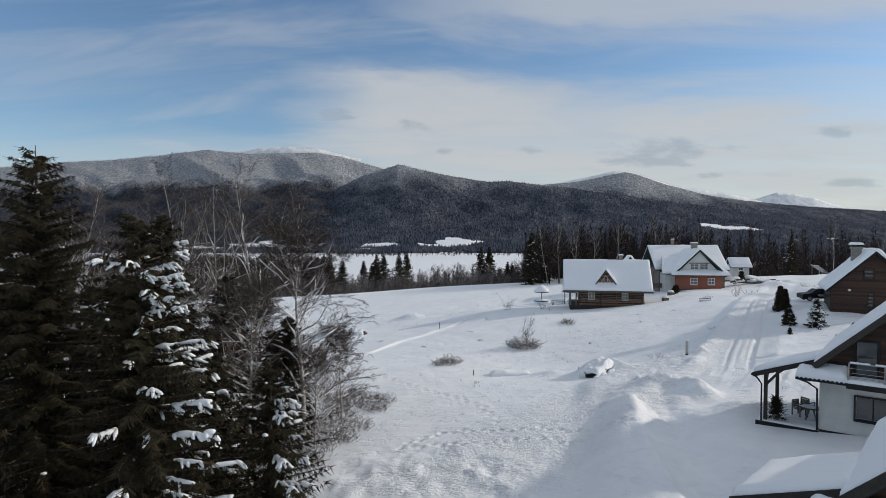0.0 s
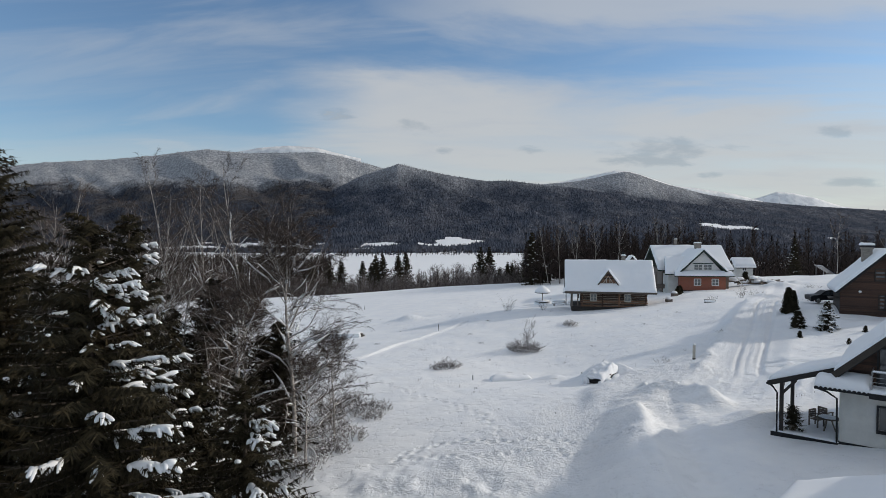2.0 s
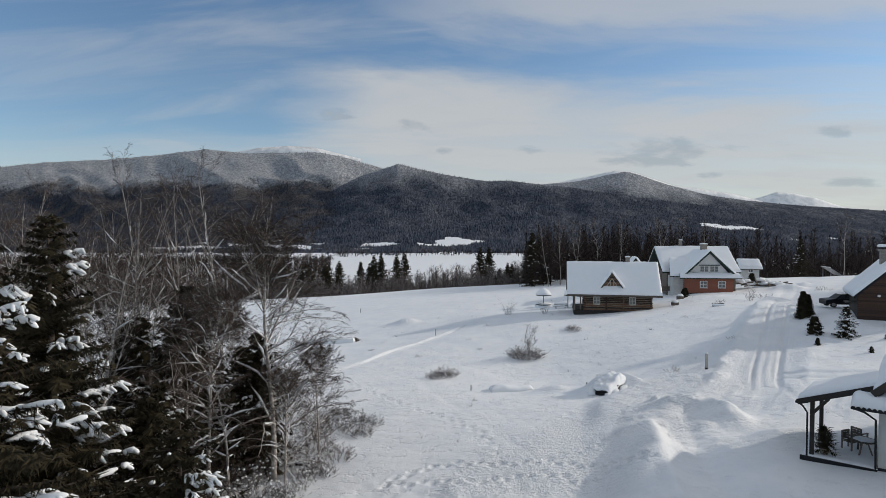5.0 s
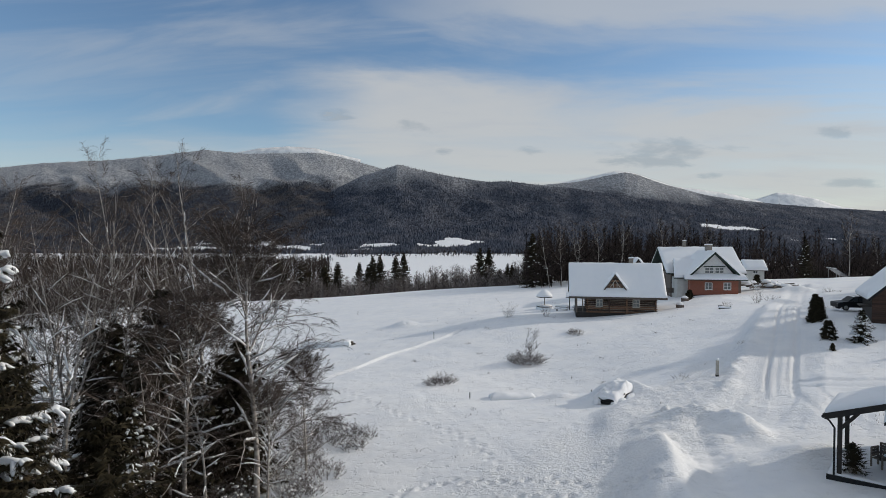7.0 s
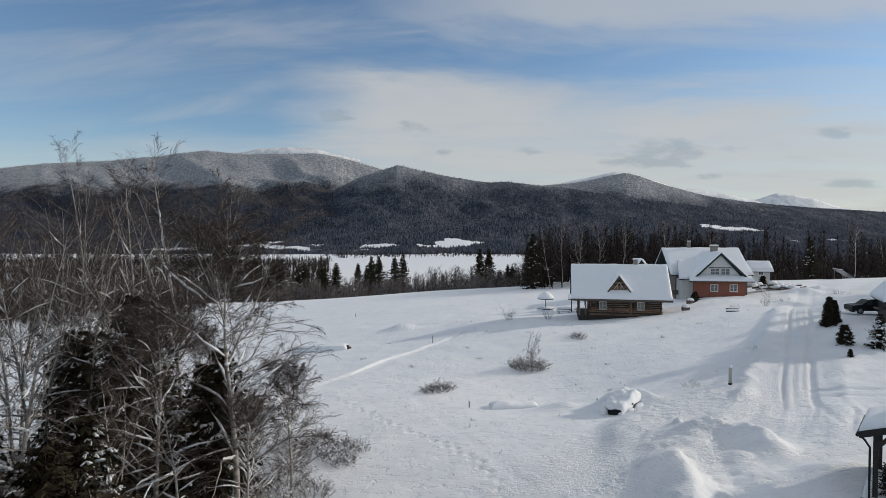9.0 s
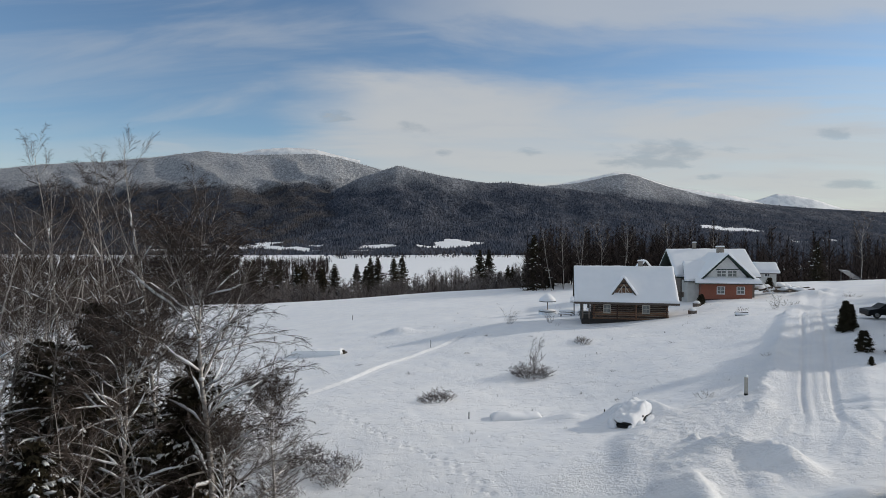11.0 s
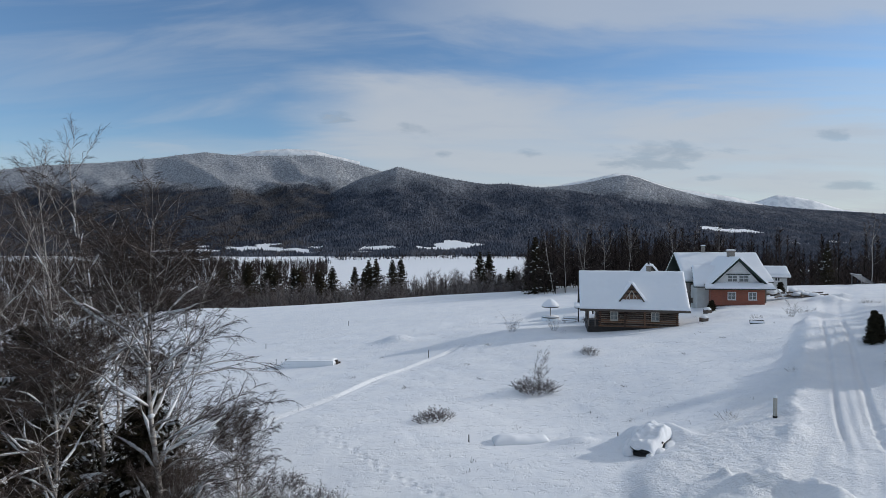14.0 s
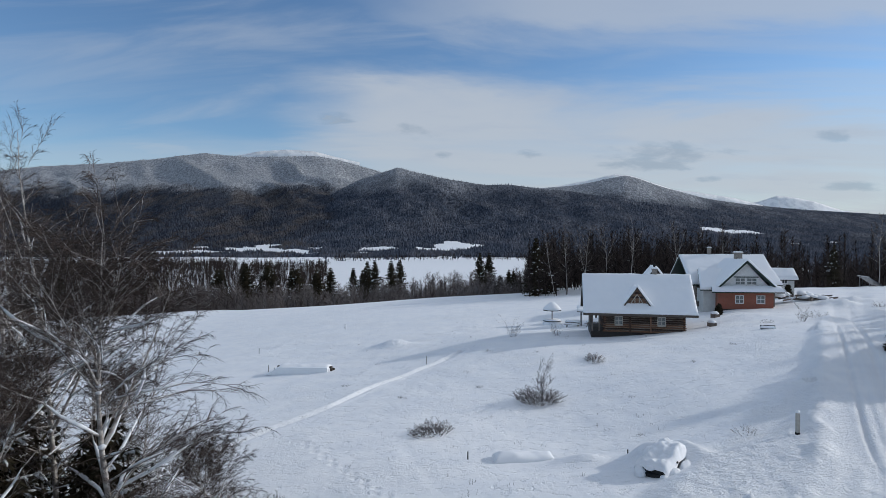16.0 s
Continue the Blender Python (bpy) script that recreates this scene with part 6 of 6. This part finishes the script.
gazebo(on_ground(18.7, 115.5, 0, 0.1) @ Matrix.Diagonal((0.84, 0.84, 1.08, 1.0)))


def picnic(m, w, seed):
    h = thing("picnic_table", m, "wooden picnic table with benches buried in snow", "table", "garden tables")
    part("tabletop", Soup().box(-w / 2, w / 2, -0.35, 0.35, 0.66, 0.74), OLD_WOOD, h)
    part("top_snow", Soup().pad([(-w / 2, -0.36, 0.74), (w / 2, -0.36, 0.74), (w / 2, 0.36, 0.74), (-w / 2, 0.36, 0.74)], 0.3, 0.25, 0.15, 0.25, seed), SNOW_SOFT, h, smooth=True)
    for sg in (-1, 1):
        part("bench", Soup().box(-w / 2, w / 2, sg * 0.75 - 0.14, sg * 0.75 + 0.14, 0.38, 0.45), OLD_WOOD, h)
        part("bench_snow", Soup().pad([(-w / 2, sg * 0.75 - 0.15, 0.45), (w / 2, sg * 0.75 - 0.15, 0.45), (w / 2, sg * 0.75 + 0.15, 0.45), (-w / 2, sg * 0.75 + 0.15, 0.45)], 0.22, 0.15, 0.15, 0.25, seed), SNOW_SOFT, h, smooth=True)
        for x in (-w * 0.38, w * 0.38):
            part("leg", Soup().beam((x, sg * 0.85, -0.4), (x, sg * 0.2, 0.68), 0.08, 0.1), OLD_WOOD, h)


for i, (x, y, w) in enumerate(((20.3, 107.5, 2.2), (22.4, 103.2, 2.0), (24.0, 106.5, 1.8))):
    picnic(on_ground(x, y, -20 + 35 * i), w, i)


def timber_stack(m):
    h = thing("timber_stack", m, "long stack of round timber under a blanket of snow", "log pile")
    rng = random.Random(8)
    for r in range(3):
        for c in range(4 - r):
            part("log", Soup().tube([(-3.2 + rng.uniform(-0.2, 0.2), -0.45 + c * 0.28 + r * 0.14, 0.12 + r * 0.24), (3.1 + rng.uniform(-0.15, 0.3), -0.45 + c * 0.28 + r * 0.14, 0.12 + r * 0.24)], [0.14, 0.14], 8), BARK, h)
    part("snow_blanket", Soup().pad([(-3.3, -0.85, 0.25), (2.9, -0.75, 0.30), (2.95, 0.8, 0.30), (-3.3, 0.9, 0.25)], 0.62, 0.55, 0.12, 0.25, 2), SNOW_SOFT, h, smooth=True)
    part("snow_drift", Soup().prism([(-4.6, -0.2), (-3.9, 0.15), (-3.1, 0.72), (2.7, 0.78), (2.85, -0.2)], -0.95, 0.85), SNOW_SOFT, h)


timber_stack(on_ground(-15.3, 87.2, -4, -0.05))


def snow_car(m):
    """A small car under a thick uneven cover of snow; only the front shows."""
    h = thing("buried_car", m, "parked car buried in snow with its dark front showing", "car")
    prof = [(-2.0, 0.30), (-2.0, 0.78), (-1.85, 0.90), (-0.95, 0.98), (-0.35, 1.42), (1.1, 1.46), (1.75, 1.02), (2.0, 0.92), (2.02, 0.32)]
    body = Soup().prism(prof, -0.82, 0.82)
    part("body", body, CAR_PAINT, h)
    part("grille", Soup().box(-2.06, -1.98, -0.6, 0.6, 0.50, 0.72), RUBBER, h)
    part("bumper", Soup().box(-2.10, -1.96, -0.8, 0.8, 0.20, 0.44), RUBBER, h)
    for sg in (-1, 1):
        part("headlight", Soup().blob((-2.0, sg * 0.66, 0.66), (0.07, 0.16, 0.10), random.Random(1), 8, 6, 0.02), GLASS, h, smooth=True)
        for x in (-1.3, 1.25):
            w = part("wheel", Soup().tube([(x, sg * 0.70, 0.28), (x, sg * 0.86, 0.28)], [0.29, 0.29], 14), RUBBER, h)
            part("rim", Soup().tube([(x, sg * 0.86, 0.28), (x, sg * 0.875, 0.28)], [0.18, 0.17], 12), STEEL, w)
        part("mirror", Soup().blob((-0.55, sg * 0.95, 0.98), (0.1, 0.1, 0.08), random.Random(1), 6, 4, 0.05), RUBBER, h)
    part("windscreen", Soup().beam((-0.93, 0, 0.985), (-0.37, 0, 1.405), 1.3, 0.02), GLASS, h)
    xs = np.linspace(-2.12, 2.2, 34)
    ys = np.linspace(-1.0, 1.0, 20)
    s = Soup()
    px, pz = [p[0] for p in prof[1:-1]], [p[1] for p in prof[1:-1]]
    for lay in (0, 1):
        for yv in ys:
            for xv in xs:
                top = float(np.interp(xv, px, pz))
                e = min((xv + 2.12) / 0.25, (2.2 - xv) / 0.3, (1 - abs(yv)) / 0.25, 1.0)
                drop = max(0.0, abs(yv) - 0.72) * 1.3 + (0.12 if abs(yv) > 0.95 else 0)
                t = 0.34 * math.sqrt(max(0, 1 - (1 - max(e, 0)) ** 2)) * (1 + 0.8 * noise.noise(Vector((xv * 1.6, yv * 1.9, 3))) + 0.5 * noise.noise(Vector((xv * 3.6, yv * 3.9, 8))))
                s.v.append((xv, yv, top - drop - 0.03 + (t if lay else 0.0)))
    W, N = len(xs), len(xs) * len(ys)
    for j in range(len(ys) - 1):
        for i in range(W - 1):
            a = j * W + i
            s.f += [(a + N, a + 1 + N, a + 1 + W + N, a + W + N), (a, a + W, a + 1 + W, a + 1)]
    ring = [i for i in range(W)] + [j * W + W - 1 for j in range(1, len(ys))] + [(len(ys) - 1) * W + i for i in range(W - 2, -1, -1)] + [j * W for j in range(len(ys) - 2, 0, -1)]
    for i, a in enumerate(ring):
        c = ring[(i + 1) % len(ring)]
        s.f.append((a, c, c + N, a + N))
    part("snow_cover", s, SNOW_SOFT, h, smooth=True)
    rng = random.Random(44)
    for x, y, z, a, b, c in ((-2.05, -0.75, 0.25, 0.4, 0.3, 0.35), (-2.1, 0.2, 0.78, 0.22, 0.35, 0.16), (-2.0, 0.8, 0.3, 0.5, 0.4, 0.45), (-1.2, -1.1, 0.25, 0.7, 0.45, 0.55), (0.4, -1.2, 0.3, 1.1, 0.5, 0.6),
                             (1.6, -1.0, 0.35, 0.9, 0.6, 0.65), (-0.6, 1.15, 0.3, 1.2, 0.5, 0.5), (1.2, 1.2, 0.4, 1.2, 0.7, 0.7), (-1.5, -0.4, 0.98, 0.4, 0.3, 0.16), (-1.3, 0.45, 1.0, 0.45, 0.35, 0.18), (0.3, 0.2, 1.55, 0.6, 0.45, 0.22), (2.3, 0, 0.5, 0.8, 0.9, 0.6)):
        part("snow_lump", Soup().blob((x, y, z), (a, b, c), rng, 16, 10, 0.09), SNOW_SOFT, h, smooth=True)


snow_car(pose(13.1, 51.3, hz(11.9, 49.8) - 0.2, 0, 0, 48) @ Matrix.Scale(0.86, 4))


def suv(m):
    h = thing("suv", m, "black estate car standing in deep snow", "car")
    body = [(-2.3, 0.35), (-2.32, 0.75), (-2.2, 0.92), (-1.3, 1.02), (2.15, 1.05), (2.32, 0.9), (2.3, 0.35)]
    part("body", Soup().prism(body, -0.88, 0.88), CAR_PAINT, h)
    cab = [(-1.25, 1.0), (-0.55, 1.52), (0.3, 1.62), (1.6, 1.58), (2.18, 1.04)]
    part("cabin", Soup().prism(cab, -0.76, 0.76), CAR_PAINT, h)
    for x0, x1, b0, b1 in ((-0.95, -0.1, -0.45, -0.12), (0.0, 0.95, 0.02, 0.9), (1.05, 1.75, 1.0, 1.5)):
        part("side_window", Soup().prism([(x0, 1.06), (x1, 1.06), (b1, 1.48), (b0, 1.48)], -0.785, -0.765), GLASS, h)
    for sg in (-1, 1):
        for x in (-1.45, 1.42):
            w = part("wheel", Soup().tube([(x, sg * 0.70, 0.34), (x, sg * 0.91, 0.34)], [0.34, 0.34], 16), RUBBER, h)
            part("rim", Soup().tube([(x, sg * 0.91, 0.34), (x, sg * 0.925, 0.34)], [0.22, 0.20], 14), STEEL, w)
        part("headlight", Soup().box(-2.33, -2.15, sg * 0.75 - 0.15, sg * 0.75 + 0.12, 0.74, 0.88), GLASS, h)
        part("mirror", Soup().blob((-0.75, sg * 0.98, 1.08), (0.1, 0.12, 0.08), random.Random(1), 6, 4, 0.05), CAR_PAINT, h)
    part("roof_rail", Soup().tube([(-0.4, -0.6, 1.63), (1.6, -0.6, 1.65)], [0.02, 0.02], 6), STEEL, h)
    part("roof_snow", Soup().pad([(-0.5, -0.6, 1.56), (1.5, -0.6, 1.6), (1.5, 0.6, 1.6), (-0.5, 0.6, 1.56)], 0.05, 0.3, 0.3, 0.3), SNOW_SOFT, h, smooth=True)


suv(pose(44.5, 70.5, hz(43.2, 69.8) + 0.12, 0, 0, -8) @ Matrix.Scale(0.92, 4))


def marker_post(m):
    h = thing("marker_post", m, "weathered square marker post with a snow cap", "post")
    part("post", Soup().box(-0.085, 0.085, -0.085, 0.085, -0.4, 1.28), CONCRETE, h)
    part("dark_foot", Soup().box(-0.095, 0.095, -0.095, 0.095, -0.4, 0.14), RUBBER, h)
    part("snow_cap", Soup().blob((0, 0, 1.30), (0.125, 0.125, 0.16), random.Random(4), 10, 6, 0.06, 0.7), SNOW_SOFT, h, smooth=True)


marker_post(on_ground(21.35, 52.7, 10))


def bench(m, w, label, seed):
    h = thing("garden_bench", m, label, "bench")
    part("seat", Soup().box(-w / 2, w / 2, -0.25, 0.25, 0.36, 0.44), DARK_WOOD, h)
    for x in (-w / 2 + 0.1, w / 2 - 0.1):
        part("leg", Soup().box(x - 0.06, x + 0.06, -0.22, 0.22, -0.4, 0.36), DARK_WOOD, h)
    part("backrest", Soup().box(-w / 2, w / 2, 0.22, 0.28, 0.44, 0.8), DARK_WOOD, h)
    part("seat_snow", Soup().pad([(-w / 2, -0.3, 0.44), (w / 2, -0.3, 0.44), (w / 2, 0.3, 0.44), (-w / 2, 0.3, 0.44)], 0.3, 0.22, 0.12, 0.2, seed), SNOW_SOFT, h, smooth=True)


bench(on_ground(36.9, 84.0, -15, -0.3) @ Matrix.Scale(0.85, 4), 1.8, "low garden bench half buried in snow", 1)


def snow_box(m, w, hgt):
    h = thing("garden_box", m, "small dark wooden box with a thick snow cap", "box")
    part("box", Soup().box(-w / 2, w / 2, -w / 2, w / 2, -0.4, hgt), OLD_WOOD, h)
    part("snow_cap", Soup().blob((0, 0, hgt), (w * 0.62, w * 0.62, 0.34), random.Random(6), 12, 6, 0.06, 0.8), SNOW_SOFT, h, smooth=True)


snow_box(on_ground(37.0, 97.0, 20), 0.8, 0.5)
snow_box(on_ground(33.6, 90.5, 5), 0.8, 0.45)


def platform(m):
    h = thing("platform", m, "low wooden platform buried under rounded snow", "platform")
    part("deck", Soup().box(-1.7, 1.7, -0.55, 0.55, 0.22, 0.32), OLD_WOOD, h)
    for x in (-1.5, -0.5, 0.5, 1.5):
        part("leg", Soup().box(x - 0.1, x + 0.1, -0.5, 0.5, -0.4, 0.22), OLD_WOOD, h)
    part("snow_cover", Soup().pad([(-1.9, -0.6, 0.32), (1.9, -0.6, 0.32), (1.9, 0.75, 0.32), (-1.9, 0.75, 0.32)], 0.42, 0.45, 0.14, 0.22, 9), SNOW_SOFT, h, smooth=True)


platform(on_ground(5.7, 55.2, 3, -0.36))


def timber_heap(m):
    h = thing("timber_heap", m, "heap of beams and boards under lumps of snow", "timber heap")
    rng = random.Random(12)
    for i in range(20):
        x, y = rng.uniform(-4.2, 4.2), rng.uniform(-2.2, 2.2)
        a = rng.uniform(-0.5, 0.5)
        l = rng.uniform(1.2, 2.6)
        z = rng.uniform(0.15, 1.5) * (1 - abs(x + 1.0) / 6.5)
        part("beam", Soup().beam((x - l * math.cos(a), y - l * math.sin(a), z - 0.1), (x + l * math.cos(a), y + l * math.sin(a), z + rng.uniform(-0.2, 0.3)), 0.2, 0.22), OLD_WOOD, h)
        part("snow_lump", Soup().blob((x, y, z + 0.2), (rng.uniform(0.6, 1.2), rng.uniform(0.4, 0.7), rng.uniform(0.25, 0.5)), rng, 9, 6, 0.15, 0.5, a), SNOW_SOFT, h, smooth=True)


timber_heap(on_ground(57.2, 112.6, 15, 0.25) @ Matrix.Scale(1.05, 4))


def solar_panel(m):
    h = thing("solar_panel", m, "tilted solar panel on posts partly cleared of snow", "solar panel")
    q = [(-2.6, -1.4, 1.2), (2.6, -1.4, 1.2), (2.6, 1.4, 3.1), (-2.6, 1.4, 3.1)]
    part("panel", slab(Soup(), q, 0.08), PANEL, h)
    part("panel_edge", Soup().beam((-2.62, 1.42, 3.12), (2.62, 1.42, 3.12), 0.1, 0.12).beam((2.62, -1.42, 1.2), (2.62, 1.42, 3.12), 0.1, 0.12), WHITE_PAINT, h)
    for x in (-2.2, 2.2):
        for y, z in ((-1.2, 1.3), (1.2, 2.95)):
            part("post", Soup().box(x - 0.06, x + 0.06, y - 0.06, y + 0.06, -0.6, z), STEEL, h)


solar_panel(on_ground(91.2, 143, 78, -0.9))


def utility_pole(m, hgt):
    h = thing("utility_pole", m, "plain wooden utility pole in the snowy valley", "pole")
    part("pole", Soup().cyl(0, 0, -0.5, hgt, 0.18, 8, 0.12), OLD_WOOD, h)
    part("crossarm", Soup().box(-1.0, 1.0, -0.08, 0.08, hgt - 0.7, hgt - 0.5), OLD_WOOD, h)


utility_pole(on_ground(-16.5, 400), 10)


def stake(m, hgt):
    h = thing("stake", m, "thin dark wooden stake standing in the snow", "stake", "stakes in the field")
    part("shaft", Soup().cyl(0, 0, -0.3, hgt, 0.045, 6, 0.035), DARK_WOOD, h)


for x, y, hg in ((-20.2, 88.8, 0.8), (-1.2, 84.6, 0.9), (-26, 104, 0.8), (2.2, 55.4, 0.5), (-19.6, 89.2, 0.4), (-17.3, 127, 0.9), (12.0, 54.5, 0.3)):
    stake(on_ground(x, y), hg)

# ---- bushes, saplings and small evergreens on the snow ----
big = shrub_meshes(1.75, 3.8, 170, 51, 8, True, 1.1, 0.015)
lowb = shrub_meshes(1.15, 3.4, 150, 52, 7, True, 1.0, 0.015)
thin = shrub_meshes(0.9, 2.6, 40, 53, 3, False, 0.6, 0.008, 1)
shrub(big, on_ground(8.6, 67.4), "bush", "rounded frosted bush standing alone in the snow", "bush", "bushes in the field", (1.15, 1.0, 1.0))
shrub(shrub_meshes(4.2, 1.1, 9, 54, 16, True, 0.2, 0.015), on_ground(8.9, 67.7), "sapling", "thin frosted sapling rising from a bush", "sapling")
shrub(lowb, on_ground(-0.3, 60.7, 30), "bush", "low spreading frosted bush in the field", "bush", "bushes in the field", (1.25, 0.9, 1.1))
shrub(lowb, on_ground(16.1, 78.4, 80), "bush", "low frosted shrub in the snow", "bush", "bushes in the field", (1.5, 0.8, 0.7))
for x, y, s in ((19.6, 55.2, 0.9), (47.5, 92, 1.5), (39.5, 89, 0.9), (44.6, 73.2, 1.2), (28, 62, 0.6), (92, 138, 1.3), (-3, 70, 0.5), (4, 72, 0.45), (-9, 77, 0.5), (14, 58, 0.4), (3, 78, 0.4), (16, 66, 0.4), (24, 73, 0.4), (11, 84, 0.4), (30, 78, 0.4), (60, 98, 1.4), (6, 87, 0.5), (-7, 88, 0.4)):
    shrub(thin, on_ground(x, y, 40 * x), "weed", "dry stalks poking out of the snow", "dry stalks", "dry stalks in the field", (s, s, s))
rs = np.random.RandomState(91)
tufts = Soup()
for x, y in zip(rs.uniform(-16, 46, 260), rs.uniform(40, 125, 260)):
    if abs(float(along(ROAD, [x], [y])[0][0])) < 4.5 or vnoise([x / 11], [y / 11], 6)[0] < 0.42 or x < -4 and y < 52:
        continue
    z = hz(x, y)
    for i in range(rs.randint(2, 7)):
        a, r, h = rs.uniform(0, 6.28), rs.uniform(0, 0.35), rs.uniform(0.08, 0.32)
        p = Vector((x + r * math.cos(a), y + r * math.sin(a), z - 0.1))
        tufts.sliver(p, p + Vector((0.25 * h * math.cos(a), 0.25 * h * math.sin(a), h + 0.1)), 0.008)
tagged(new("dry_grass", tufts.mesh("dry_grass", TWIG)), "single dry stalks poking through the snow crust", "dry grass", kind="stuff")
sap = shrub_meshes(3.4, 1.5, 16, 55, 12, True, 0.35, 0.014)
for x, y, s in ((9.6, 94.5, 1.0), (15.2, 93.4, 0.8), (43.5, 88.5, 0.75)):
    shrub(sap, on_ground(x, y, 30 * x), "sapling", "bare frosted sapling in the snow", "sapling", "saplings by the houses", (s, s, s))
little = [spruce_meshes(3.0, 0.78, 61, 0.11, 9, 0.08, 8, -0.4, taper=0.8, fine=1.2), spruce_meshes(2.7, 1.2, 62, 0.24, 6, 0.10, 7, 1.1, taper=1.0, load=2.4, fine=1.4), spruce_meshes(1.4, 0.6, 63, 0.12, 7, 0.08, 7, 0.2, taper=0.9, fine=1.3)]
for x, y, k, s, lab in ((37.5, 66.3, 0, 0.9, "dark bushy evergreen beside the lane"), (38.4, 66.9, 0, 0.72, "dark bushy evergreen beside the lane"), (35.0, 60.4, 2, 1.15, "small dark conifer beside the lane"),
                        (36.9, 58.8, 1, 1.0, "young spruce loaded with snow"), (33.1, 56.9, 2, 0.42, "tiny spruce poking out of the snow"), (35.2, 53.2, 2, 0.35, "tiny spruce poking out of the snow"),
                        (39, 56.5, 2, 0.4, "tiny spruce poking out of the snow"), (38.6, 99.5, 2, 1.0, "dark evergreen bush beside the brick house"), (39.8, 101.8, 2, 0.9, "dark evergreen bush beside the brick house"), (60.5, 120.5, 2, 1.6, "dark conifer beside the outbuilding")):
    spruce(little[k], on_ground(x, y, 60 * x), lab, "small evergreens", s)

# ---- porch furniture of the chalet ----
PORCH = chalet_a.matrix_basis


def garden_chair(m):
    h = thing("garden_chair", m, "grey wooden garden chair dusted with snow", "chair", "porch chairs")
    for i in range(4):
        part("slat", Soup().box(-0.25, 0.25, -0.24 + i * 0.13, -0.13 + i * 0.13, 0.40, 0.43), OLD_WOOD, h)
        part("slat", Soup().box(-0.25, 0.25, 0.26, 0.29, 0.46 + i * 0.12, 0.56 + i * 0.12), OLD_WOOD, h)
    for x in (-0.24, 0.24):
        for y in (-0.22, 0.27):
            part("leg", Soup().box(x - 0.03, x + 0.03, y - 0.03, y + 0.03, 0.0, 0.9 if y > 0 else 0.62), OLD_WOOD, h)
        part("armrest", Soup().box(x - 0.04, x + 0.04, -0.26, 0.28, 0.60, 0.64), OLD_WOOD, h)


for x, y, t in ((-1.2, 2.0, 60), (-0.9, 3.1, 150)):
    garden_chair(PORCH @ pose(x, y, 0.09, 0, 0, t))


def round_table(m):
    h = thing("round_table", m, "round porch table with a little snow on it", "table")
    part("tabletop", Soup().cyl(0, 0, 0.68, 0.74, 0.52, 20), OLD_WOOD, h)
    for i in range(3):
        a = 2.1 * i
        part("leg", Soup().beam((0.35 * math.cos(a), 0.35 * math.sin(a), 0), (0.12 * math.cos(a), 0.12 * math.sin(a), 0.68), 0.06, 0.06), OLD_WOOD, h)
    part("top_snow", Soup().blob((0, 0, 0.74), (0.45, 0.45, 0.06), random.Random(3), 12, 5, 0.15, 0.9), SNOW_SOFT, h, smooth=True)


round_table(PORCH @ pose(-0.62, 1.55, 0.09))
pot = thing("potted_spruce", PORCH @ pose(-2.15, 0.45, 0.08), "small potted spruce on the porch deck", "potted plant")
part("pot", Soup().cyl(0, 0, 0, 0.3, 0.16, 12, 0.2), STONE, pot)
for nm, me in zip(("trunk", "crown"), spruce_meshes(1.1, 0.40, 64, 0.10, 7, 0.06, 6, 0.0, fine=0.7)[:2]):
    part(nm, me, None, pot, at=Matrix.Translation((0, 0, 0.25)))
